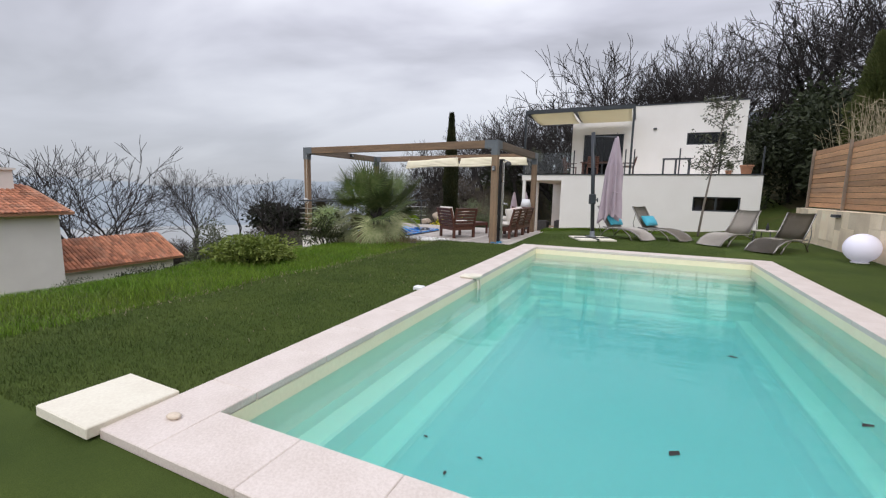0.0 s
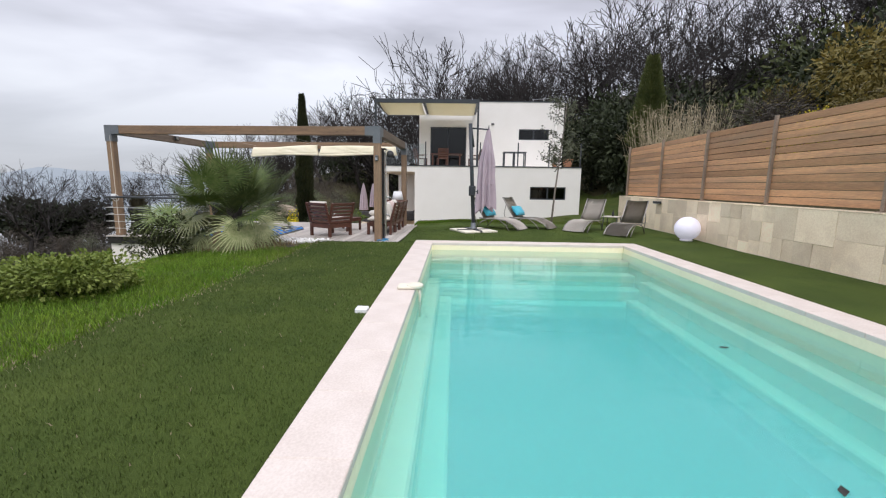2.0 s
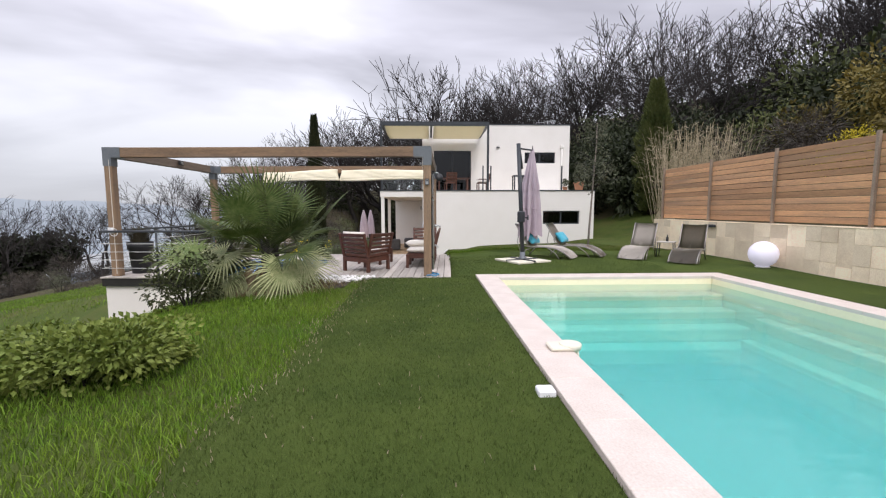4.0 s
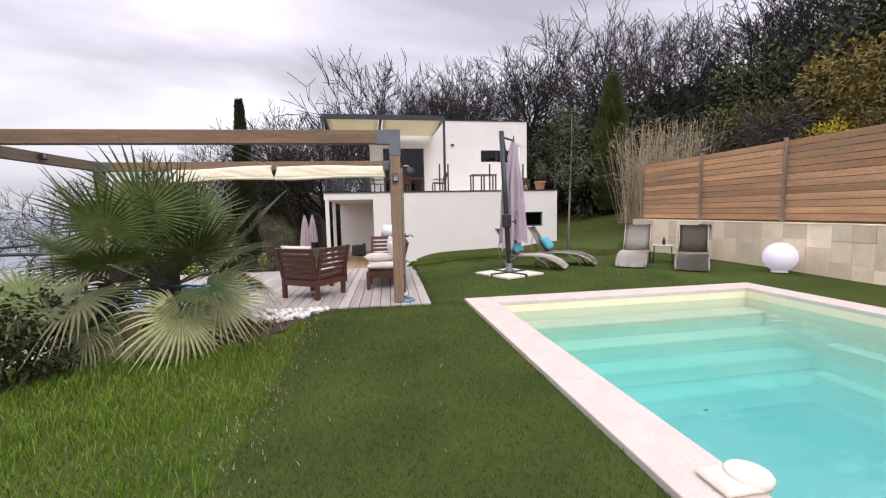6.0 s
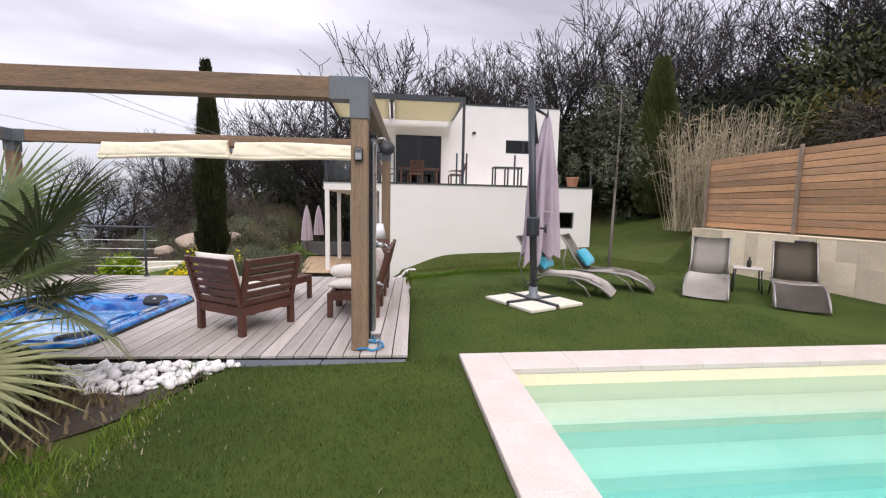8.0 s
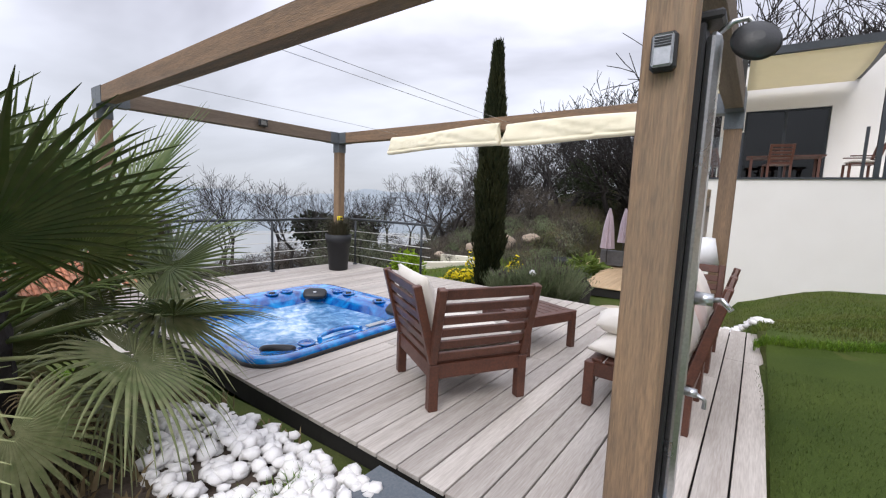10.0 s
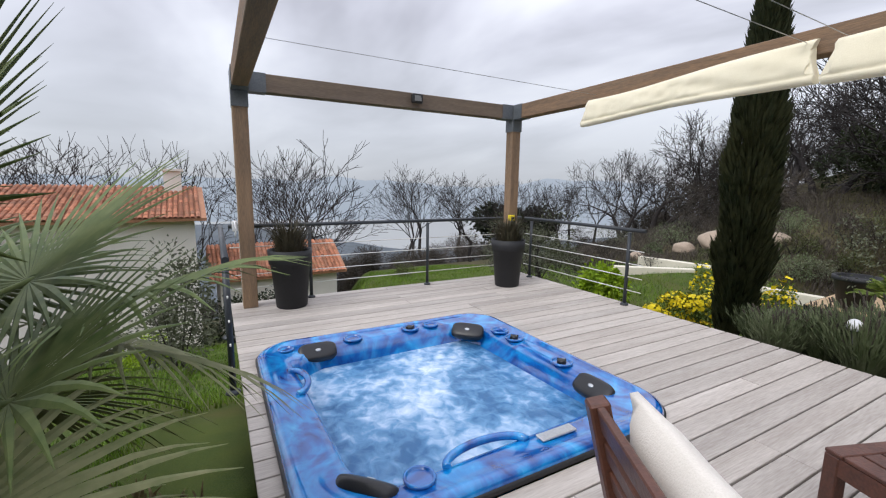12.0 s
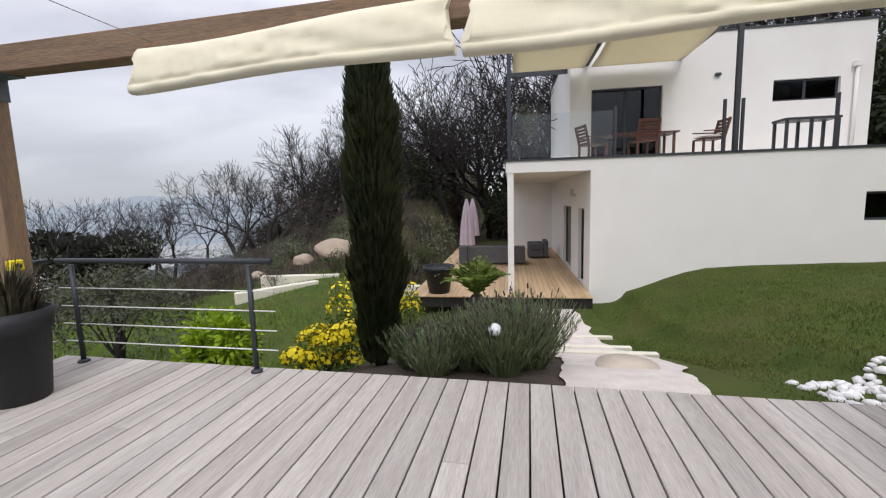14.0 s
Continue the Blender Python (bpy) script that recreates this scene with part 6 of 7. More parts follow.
def closed_parasol(m):
    t = thing("parasol", "closed striped mauve parasol on the lower terrace", "parasol", m, "closed parasols")
    b = B()
    rod(b, (0, 0, 0), (0, 0, 2.55), 0.024)
    part("pole", b, M_ANTH, t)
    b = B()
    lathe(b, [(0.25, 0), (0.25, 0.05), (0.06, 0.09)], 20)
    part("base", b, M_MORTAR, t)
    b = B()
    n = 48
    rings = [[b.verts.new(((r * (1 + 0.28 * math.cos(8 * 2 * math.pi * i / n))) * math.cos(2 * math.pi * i / n), (r * (1 + 0.28 * math.cos(8 * 2 * math.pi * i / n))) * math.sin(2 * math.pi * i / n), z)) for i in range(n)] for r, z in ((0.03, 2.52), (0.10, 2.2), (0.17, 1.7), (0.21, 1.15), (0.23, 0.85))]
    for a, c in zip(rings, rings[1:]):
        for i in range(n):
            b.faces.new((a[i], a[(i + 1) % n], c[(i + 1) % n], c[i])).smooth = True
    part("canopy", b, M_MAUVE, t, "folded canvas")


closed_parasol(pose(-6.75, 26.9, LOW_Z))
closed_parasol(pose(-6.85, 30.6, LOW_Z))
potted(pose(-7.15, 22.9, LOW_Z), M_POT, "dark pot with an olive shrub on the lower terrace", 0.40, 0.74, 1.25)


def build_cycad(m):
    t = thing("cycad", "low spiky sago palm in front of the lower terrace", "cycad", m)
    rnd = random.Random(6)
    b = B()
    lathe(b, [(0.10, -0.4), (0.12, 0.15), (0.06, 0.24)], 12)
    part("trunk", b, M_BARK, t)
    for k in range(18):
        b = B()
        az, lean = k * 2.4, rnd.uniform(0.25, 0.95)
        prev = None
        for j in range(14):
            f = j / 13
            p = Vector((0.62 * f * math.cos(az) * lean * 0.8, 0.62 * f * math.sin(az) * lean * 0.8, 0.22 + 0.62 * f - 0.42 * f * f * lean))
            if prev is not None:
                d = (p - prev).normalized()
                s = d.cross(Vector((0, 0, 1))).normalized()
                rod(b, prev, p, 0.010, 0.009, 5)
                for q in (-1, 1):
                    sprig(b, p, s * q + d * 0.7, 0.24 * math.sin(math.pi * min(0.95, f + 0.1)), 0.016, rnd)
            prev = p
        part("frond", b, M_SHRUB, t, fix=False)


build_cycad(at_ground(-5.95, 20.9, 0.34) @ Matrix.Diagonal((1.8, 1.8, 1.75, 1)))

# rocks and low kerbs in the garden
for i, (x, y, s) in enumerate(((-12.2, 27.8, 0.85), (-13.6, 27.6, 0.45), (-11.0, 29.0, 0.5), (-15.0, 26.6, 0.35))):
    b = B()
    bmesh.ops.create_icosphere(b, subdivisions=3, radius=1.0)
    for v in b.verts:
        v.co *= 1 + 0.25 * noise.noise(v.co * 1.3 + Vector((i * 7, 0, 0)))
        v.co.z *= 0.6
    for f in b.faces:
        f.smooth = True
    single("boulder", b, M_ROCK, "pale rounded boulder on the garden bank", "boulder", at_ground(x, y, 0.2 * s) @ Matrix.Diagonal((s, s, s, 1)), "boulders")
for i, (x, y, a, l) in enumerate(((-12.5, 23.8, 50, 2.6), (-12.6, 25.4, 8, 2.8), (-9.3, 25.2, 5, 2.2))):
    single("garden_kerb", bx(-l / 2, l / 2, -0.12, 0.12, -0.3, 0.22, bevel=0.02), M_CREAM, "pale stone kerb in the lower garden", "kerb", at_ground(x, y, 0, a), "garden kerbs")
ol = shrub("olive_tree", "small grey-green olive tree below the railing", at_ground(-11.6, 17.4, 0.25), M_OLIVE, (1.15, 1.05, 1.45), 4200, 0.09, 0.014, 31, 16)
b = B()
tube(b, [(0, 0, -0.35), (0.08, 0.02, 0.2), (-0.05, 0.05, 0.7), (0.05, 0, 1.1)], 0.09, 8, taper=0.04)
part("trunk", b, M_BARK, ol, "short dark trunk")
shrub("bush", "upright grey-green bush on the bank below the deck", at_ground(-13.5, 9.8), M_OLIVE, (0.85, 0.85, 2.1), 3400, 0.10, 0.02, 33, 14)
shrub("bush", "small yellow-green shrub on the bank", at_ground(-15.4, 9.1), M_LIME, (0.5, 0.5, 0.7), 900, 0.10, 0.02, 35, 10)
shrub("bush", "sparse pink-grey bush by the neighbour's wall", at_ground(-18.3, 7.7), M_OLIVE, (0.9, 0.9, 1.1), 1400, 0.12, 0.02, 36, 10)
for i, (x, y, r) in enumerate(((-10.5, 25.6, 0.6), (-11.6, 26.0, 0.7), (-9.6, 26.6, 0.7), (-13.5, 25.2, 0.6), (-8.9, 27.5, 0.8), (-10.2, 28.4, 0.9), (-14.5, 28.5, 1.0), (-16.5, 26.5, 0.9), (-18.0, 25.0, 1.0), (-20.0, 27.0, 1.1), (-13.0, 30.5, 1.0), (-9.4, 31.0, 1.1), (-17.0, 22.5, 0.6), (-22.5, 19.0, 0.7), (-11.0, 30.2, 0.9), (-15.2, 31.0, 1.1), (-18.5, 29.5, 1.2), (-9.0, 29.2, 0.7), (-12.6, 28.9, 0.6), (-21.5, 30.0, 1.2), (-24.0, 26.0, 1.1), (-9.2, 33.2, 1.2), (-14.4, 26.8, 0.5), (-16.2, 24.2, 0.7))):
    shrub("bush", "low rounded garden bush on the bank", at_ground(x, y), (M_OLIVE, M_GREENLEAF, M_LAV, M_BRUSH)[i % 4], (r, r, r), 1300, 0.08, 0.014, 40 + i, 10)


# ---- neighbours ----
def tiled_house(name, label, x0, x1, y0, y1, base, eave, ridge, window_at=(), seed=0):
    """A rendered house with a gabled clay tile roof; its ridge runs along y."""
    t = thing(name, label, "house")
    part("wall", bx(x1 - 0.3, x1, y0, y1, base, eave), M_NEIGH, t)
    part("wall", bx(x0, x0 + 0.3, y0, y1, base, eave), M_NEIGH, t)
    xm = (x0 + x1) / 2
    for a in (y0, y1 - 0.3):
        b = B()
        v = [b.verts.new((x, y, z)) for y in (a, a + 0.3) for x, z in ((x0 + 0.3, base), (x1 - 0.3, base), (x1 - 0.3, eave), (xm, ridge - 0.05), (x0 + 0.3, eave))]
        b.faces.new(v[:5])
        b.faces.new(v[5:][::-1])
        for k in range(5):
            b.faces.new((v[k], v[(k + 1) % 5], v[5 + (k + 1) % 5], v[5 + k]))
        part("wall", b, M_NEIGH, t)
    over = 0.45
    for side in (-1, 1):
        xe = x1 + over if side > 0 else x0 - over
        ze = eave - (ridge - eave) * over / (x1 - xm)
        b = B()
        v = [b.verts.new(p) for p in ((xm, y0 - over, ridge), (xm, y1 + over, ridge), (xe, y1 + over, ze), (xe, y0 - over, ze), (xm, y0 - over, ridge - 0.12), (xm, y1 + over, ridge - 0.12), (xe, y1 + over, ze - 0.12), (xe, y0 - over, ze - 0.12))]
        for q in ((0, 1, 2, 3), (4, 7, 6, 5), (0, 4, 5, 1), (1, 5, 6, 2), (2, 6, 7, 3), (3, 7, 4, 0)):
            b.faces.new([v[k] for k in q])
        slope = part("roof", b, M_TERRA, t, "clay tile roof slope")
        if side > 0:
            verts, faces = [], []
            rnd = random.Random(seed)
            ln = math.hypot(xe - xm, ridge - ze)
            rows, cols = int(ln / 0.36), int((y1 - y0 + 2 * over) / 0.20)
            d = Vector((xe - xm, 0, ze - ridge)).normalized()
            up_ = Vector((-d.z, 0, d.x))
            if up_.z < 0:
                up_ = -up_
            for r in range(rows):
                for c in range(cols):
                    o = Vector((xm, y0 - over + 0.20 * (c + 0.5) + rnd.uniform(-0.01, 0.01), ridge)) + d * (r * ln / rows) + up_ * (0.015 + rnd.uniform(0, 0.012))
                    e = o + d * (ln / rows + 0.06) + up_ * 0.018
                    i0 = len(verts)
                    for p, w in ((o, 0.075), (e, 0.092)):
                        for k in range(5):
                            a = math.pi * k / 4
                            verts.append(p + Vector((0, math.cos(a) * w, 0)) + up_ * math.sin(a) * w * 0.8)
                    faces += [(i0 + k, i0 + k + 1, i0 + 6 + k, i0 + 5 + k) for k in range(4)]
            me = bpy.data.meshes.new("roof_tiles")
            me.from_pydata(verts, [], faces)
            me.materials.append(M_ROOFTILE)
            tagged(part("roof_tiles", me, M_ROOFTILE, slope, "weathered red clay roof tiles"), kind="stuff")
    for y, z, w, h in window_at:
        fr = part("window", bx(x1 - 0.04, x1 + 0.03, y - w / 2 - 0.08, y + w / 2 + 0.08, z - 0.08, z + h + 0.08), M_WHITE, t, "white framed window")
        part("pane", bx(x1 + 0.032, x1 + 0.038, y - w / 2, y + w / 2, z, z + h), M_GLASS, fr, "dark pane")
    return t


big = tiled_house("neighbour_house", "cream rendered neighbouring house with a clay tile roof", -32.4, -24.7, -9.0, 10.3, -7.5, 0.10, 1.20, ((5.85, -2.10, 0.55, 1.0),), 1)
b = B()
box(b, -28.4, -27.7, 9.2, 9.9, 0.6, 1.95)
box(b, -28.5, -27.6, 9.1, 10.0, 1.951, 2.05)
part("chimney", b, M_NEIGH, big, "square rendered chimney")
tiled_house("garden_cottage", "low cream outbuilding with a clay tile roof", -31.2, -26.9, 11.2, 17.0, -7.8, -3.0, -1.85, ((14.2, -5.0, 0.6, 1.0),), 2)


# ---- woods ----
def bare_tree_parts(seed, height, spread=0.55, levels=5, gnarl=0.27, bole=0.30):
    """Trunk and branches of a leafless tree, as two bmeshes; branches fork again and again into thin twigs."""
    rnd = random.Random(seed)
    tr, cr = [], []

    def grow(p, d, l, r, lev):
        n = 3 if lev < 2 else 2
        for k in range(n):
            d = (d + Vector((rnd.gauss(0, gnarl), rnd.gauss(0, gnarl), rnd.gauss(0.03, 0.6 * gnarl)))).normalized()
            q = p + d * l / n
            r2 = r * 0.86
            (tr if lev == 0 else cr).append((p, q, r, r2))
            if lev >= 1 and lev < levels and k < n - 1 and rnd.random() < 0.8:
                s = d.orthogonal().normalized()
                s.rotate(Matrix.Rotation(rnd.uniform(0, 6.283), 3, d))
                grow(q, (d + s * spread * 1.3).normalized(), l * rnd.uniform(0.45, 0.7), r2 * 0.58, lev + 1)
            p, r = q, r2
        if lev < levels:
            a0 = rnd.uniform(0, 6.283)
            m = 3 if lev < 2 else rnd.choice((2, 2, 3))
            for k in range(m):
                s = d.orthogonal().normalized()
                s.rotate(Matrix.Rotation(a0 + k * 6.283 / m + rnd.uniform(-0.4, 0.4), 3, d))
                grow(p, (d + s * rnd.uniform(0.5, 1.0) * spread + Vector((0, 0, 0.10))).normalized(), l * rnd.uniform(0.62, 0.82), r * rnd.uniform(0.55, 0.72), lev + 1)
    grow(Vector((0, 0, -0.4)), Vector((rnd.gauss(0, 0.08), rnd.gauss(0, 0.08), 1)), height * bole, height * 0.024, 0)

    def build(segs, n):
        verts, faces = [], []
        for a, c, r0, r1 in segs:
            q = (c - a).to_track_quat("Z", "Y").to_matrix()
            i0 = len(verts)
            for p, r in ((a, max(r0, 0.015)), (c, max(r1, 0.011))):
                for k in range(n):
                    verts.append(p + q @ Vector((r * math.cos(6.2832 * k / n), r * math.sin(6.2832 * k / n), 0)))
            faces += [(i0 + k, i0 + (k + 1) % n, i0 + n + (k + 1) % n, i0 + n + k) for k in range(n)]
        return verts, faces
    return build(tr, 7), build(cr, 3)


def raw_mesh(name, data, mat):
    me = bpy.data.meshes.new(name)
    me.from_pydata([tuple(v) for v in data[0]], [], data[1])
    me.materials.append(mat)
    return me


BARE = []
for s, h in ((1, 10), (2, 10), (3, 10), (4, 10), (5, 10), (6, 10)):
    a, c = bare_tree_parts(s, h, 0.44 + 0.07 * (s % 3))
    BARE.append((raw_mesh("trunk", a, M_BARK), raw_mesh("crown", c, M_BARK)))

OPEN = []
for s in (11, 12, 13, 14, 15):
    a, c = bare_tree_parts(s, 10, 0.42, 5, 0.27, 0.42)
    OPEN.append((raw_mesh("trunk", a, M_BARK), raw_mesh("crown", c, M_BARK)))
BARE_TOP = [max(v.co.z for v in c.vertices) for a, c in BARE]
OPEN_TOP = [max(v.co.z for v in c.vertices) for a, c in OPEN]


def bare_tree(x, y, h, seed, label="leafless dark oak tree with spreading twigs", group="bare trees", airy=False):
    i = seed % (len(OPEN) if airy else len(BARE))
    tr, br = (OPEN if airy else BARE)[i]
    k = h / (OPEN_TOP if airy else BARE_TOP)[i]
    t = thing("bare_tree", label, "tree", at_ground(x, y, 0, seed * 77) @ Matrix.Diagonal((k, k, k, 1)), group)
    part("trunk", tr, M_BARK, t)
    part("crown", br, M_BARK, t)


def crown_mesh(seed, n, mat, leaf=0.30, w=0.08, lobes=16, tall=1.0):
    rnd = random.Random(seed)
    return mesh_of(leaf_cloud(rnd, n, blob(1.0, 1.0, tall, lobes, seed, 0.5), leaf, w), "crown", mat, False)


TRUNK = mesh_of((lambda b: (rod(b, (0, 0, -0.5), (0.03, 0, 1.2), 0.06, 0.02, 7), b)[1])(B()), "trunk", M_BARK)
CROWNS = {k: [crown_mesh(s, 2500 if k == "brush" else 3600, m, leaf, w, 18, 1.5) for s in (1, 2)] for k, m, leaf, w in (
    ("dark", M_DARKLEAF, 0.11, 0.022), ("green", M_GREENLEAF, 0.10, 0.020), ("ochre", M_OCHRE, 0.10, 0.020), ("brush", M_BRUSH, 0.28, 0.009), ("yellow", M_YELLEAF, 0.10, 0.022))}
WORDS = {"dark": "dark evergreen tree thick with leaves", "green": "leafy green tree on the wooded hillside", "ochre": "tree with thin ochre autumn leaves", "brush": "tangle of bare grey-brown brushwood", "yellow": "small tree with bright yellow leaves"}


def leaf_tree(kind, x, y, r, seed, sink=0.0):
    t = thing("leafy_tree" if kind != "brush" else "brushwood", WORDS[kind], "tree" if kind != "brush" else "bush", at_ground(x, y, -sink, seed * 61) @ Matrix.Diagonal((r, r, r, 1)), kind + " growth")
    part("trunk", TRUNK, M_BARK, t)
    part("crown", CROWNS[kind][seed % 2], None, t)


_w = random.Random(77)


def crest(x):
    """How high the tops of the wood stand along its ridge."""
    pts = ((-40, 1.5), (-30, 2.6), (-22, 5.0), (-18, 6.4), (-12, 8.4), (-6, 10.6), (-1, 12.8), (6, 15.0), (14, 16.2), (40, 18.0))
    for (a, p), (c, q) in zip(pts, pts[1:]):
        if x <= c:
            return p + (q - p) * max(0.0, x - a) / (c - a)
    return pts[-1][1]


# ridge of bare trees behind the house, falling away to the left
for k in range(50):
    x = -27 + 45 * (k / 49) ** 0.8 + _w.uniform(-1.2, 1.2)
    y = 40 + _w.uniform(0, 11) - 0.10 * x
    top = 1.4 + (crest(x) - 1.4) * (y / 41) * _w.uniform(0.72, 1.06)
    bare_tree(x, y, max(5.0, top - ground_z(x, y)), k)
for k in range(15):
    x, y = -7 + 14 * k / 14 + _w.uniform(-0.7, 0.7), 40.5 + 4 * _w.random()
    bare_tree(x, y, max(6.0, (crest(x) * 0.95 - 0.3) * _w.uniform(0.82, 1.0) - ground_z(x, y)), k + 2)
for k in range(16):
    x, y = -25 + 17 * k / 15 + _w.uniform(-0.6, 0.6), 35.5 + 5 * _w.random()
    top = 1.4 + (crest(x) - 1.4) * (y / 41) * _w.uniform(0.85, 1.1)
    bare_tree(x, y, max(5.0, top - ground_z(x, y)), k + 4)
# down the slope on the left
for k in range(16):
    x, y = -31 - 17 * _w.random(), 20 + 31 * _w.random()
    d = math.hypot(x + 4.5, y - 10.6)
    bare_tree(x, y, max(5.0, 1.4 + (0.062 * _w.uniform(0.3, 1.1) if y < x * -0.75 + 6 else 0.02) * d - ground_z(x, y)), k + 3, airy=True)
for k in range(9):
    x, y = -36 - 13 * _w.random(), -6 + 3.2 * k
    bare_tree(x, y, 1.4 + 0.09 * _w.uniform(0.55, 1.1) * -x - ground_z(x, y), k + 1, airy=True)
# dark evergreens and green growth behind and beside the house
for k in range(13):
    x = -5 + 23 * _w.random()
    leaf_tree("dark", x, 39 + 11 * _w.random() - 0.3 * max(0, x - 6), _w.uniform(1.8, 3.2), k)
for x, y, r, kind in ((8.5, 30, 3.0, "dark"), (10.5, 28, 3.2, "dark"), (11.8, 27.5, 2.2, "dark"), (12, 33, 3.6, "dark"), (13.5, 26, 3.2, "dark"), (12.0, 24.5, 1.9, "dark"), (11, 21.5, 2.2, "brush"), (11.4, 20.2, 1.6, "brush"), (10.6, 28.5, 1.9, "dark"), (13, 22, 2.6, "green"), (9.5, 18.2, 1.6, "brush"), (12.0, 18.6, 1.9, "brush"), (14.5, 19.5, 2.4, "ochre"), (10.8, 16.2, 1.5, "brush"), (13.5, 15.5, 2.2, "ochre"), (14.8, 14.0, 2.0, "green"), (16.5, 19, 3.4, "dark"), (19, 23, 3.8, "green"), (18.5, 16, 3.5, "dark"), (21, 20, 4.0, "dark"), (17, 24, 3.4, "dark"), (20, 13, 3.6, "green"), (22, 17, 4.0, "dark"), (10.8, 15.2, 1.0, "yellow"), (8.4, 16.8, 1.2, "brush"), (16, 17, 2.8, "green"), (17, 21, 3.0, "dark"), (16, 12.5, 2.6, "dark"), (13, 12.0, 2.0, "brush"), (10.5, 12.5, 1.3, "ochre"), (12.2, 9.0, 1.8, "brush"), (15, 8, 2.6, "dark"), (11, 6, 1.8, "brush"), (13.5, 4, 2.5, "dark"), (10.0, 2.0, 1.8, "brush"), (12.5, -1, 2.5, "green"), (10, -4, 2.2, "dark"), (-21.0, 13.0, 1.3, "dark"), (-22.3, 11.3, 1.4, "dark"), (-11.0, 38, 2.0, "dark"), (-17, 40, 2.2, "brush"), (-16.0, 33, 1.6, "brush"), (-13.0, 33.5, 1.4, "brush")):
    leaf_tree(kind, x, y, r, int(x * 3 + y) % 7, 0.4)
# a round evergreen standing alone over the valley
t = thing("leafy_tree", "round dark evergreen tree standing over the valley", "tree", pose(-46.8, 47.0, -7.4) @ Matrix.Diagonal((5.4, 5.4, 5.3, 1)))
part("trunk", TRUNK, M_BARK, t)
part("crown", crown_mesh(3, 9000, M_DARKLEAF, 0.10, 0.034, 20, 1.0), None, t)
# the steep wood to the right: dark and green crowns, brush between them
for k in range(85):
    x, y = 16 + 34 * _w.random() ** 1.2, -12 + 58 * _w.random()
    leaf_tree(_w.choice(("dark", "green", "dark", "brush", "dark", "brush", "ochre")), x, y, _w.uniform(2.0, 3.8), k, 0.6)
for k in range(30):
    bare_tree(14 + 20 * _w.random(), 24 + 18 * _w.random(), _w.uniform(8.0, 11.5), k + 2)
for k in range(34):
    x = -30 + 47 * _w.random()
    leaf_tree("brush", x, 37.5 + 10 * _w.random() + (4 if x < -10 else 0), _w.uniform(1.2, 2.2), k, 0.3)
for k in range(30):
    leaf_tree("brush", -33 - 14 * _w.random(), 15 + 34 * _w.random(), _w.uniform(1.1, 1.9), k, 0.5)
for k in range(30):
    leaf_tree("brush", -55 - 50 * _w.random(), -20 + 110 * _w.random(), _w.uniform(1.8, 2.8), k, 0.8)
t = thing("conifer", "green feathery conifer in the wood", "tree", at_ground(10.1, 25.5) @ Matrix.Diagonal((3.2, 3.2, 1.45, 1)))
for ob in list(CYPRESS.children):
    if "crown" in ob.name:
        me = ob.data.copy()
        me.materials[0] = M_GREENLEAF
        part("crown", me, None, t)
    else:
        part("trunk", ob.data, None, t)


def build_reeds():
    t = thing("reed_clump", "tall clump of dry pale reeds behind the fence", "reeds", at_ground(9.4, 20.6))
    rnd = random.Random(8)
    b = B()
    for _ in range(420):
        a, q = rnd.uniform(0, 6.283), rnd.random() ** 0.5
        p = Vector((1.7 * q * math.cos(a), 1.5 * q * math.sin(a), 0))
        d = Vector((rnd.gauss(0, 0.16), rnd.gauss(0, 0.16), 1)).normalized()
        l = rnd.uniform(2.4, 4.6)
        rod(b, p, p + d * l, 0.012, 0.006, 3, False)
        for k in range(5):
            sprig(b, p + d * l * rnd.uniform(0.4, 1.0), d * 0.6 + Vector((rnd.gauss(0, 0.7), rnd.gauss(0, 0.7), -0.1)), rnd.uniform(0.25, 0.5), 0.012, rnd)
    part("growth", b, M_REED, t, fix=False)


build_reeds()


def build_sapling():
    t = thing("sapling", "young staked tree with a thin trunk and sparse leaves", "tree", at_ground(2.45, 15.3) @ Matrix.Diagonal((1.1, 1.0, 1.2, 1)))
    b = B()
    tube(b, [(0, 0, -0.05), (0.10, 0.15, 0.9), (0.25, 0.4, 1.9), (0.42, 0.7, 2.9), (0.5, 0.9, 3.6)], 0.035, 8, taper=0.012)
    part("trunk", b, material("pale_bark", (0.20, 0.17, 0.14), (0.14, 0.12, 0.10), rough=0.85, scale=6, fine=40), t)
    rnd = random.Random(15)
    br, lf = B(), B()
    for _ in range(44):
        f = rnd.uniform(0.45, 1.0)
        p = Vector((0.5 * f, 0.9 * f, 3.6 * f))
        a = rnd.uniform(0, 6.283)
        d = Vector((math.cos(a), math.sin(a), rnd.uniform(0.2, 0.9))).normalized()
        l = rnd.uniform(0.4, 0.95) * (1.25 - f * 0.6)
        rod(br, p, p + d * l, 0.010, 0.004, 4)
        for _k in range(30):
            q = p + d * l * rnd.uniform(0.3, 1.05) + Vector((rnd.gauss(0, 0.07), rnd.gauss(0, 0.07), rnd.gauss(0, 0.07)))
            sprig(lf, q, Vector((rnd.gauss(0, 1), rnd.gauss(0, 1), rnd.gauss(-0.2, 0.6))), 0.10, 0.019, rnd)
    part("limbs", br, M_BARK, t)
    part("foliage", lf, M_OLIVE, t, fix=False)


build_sapling()

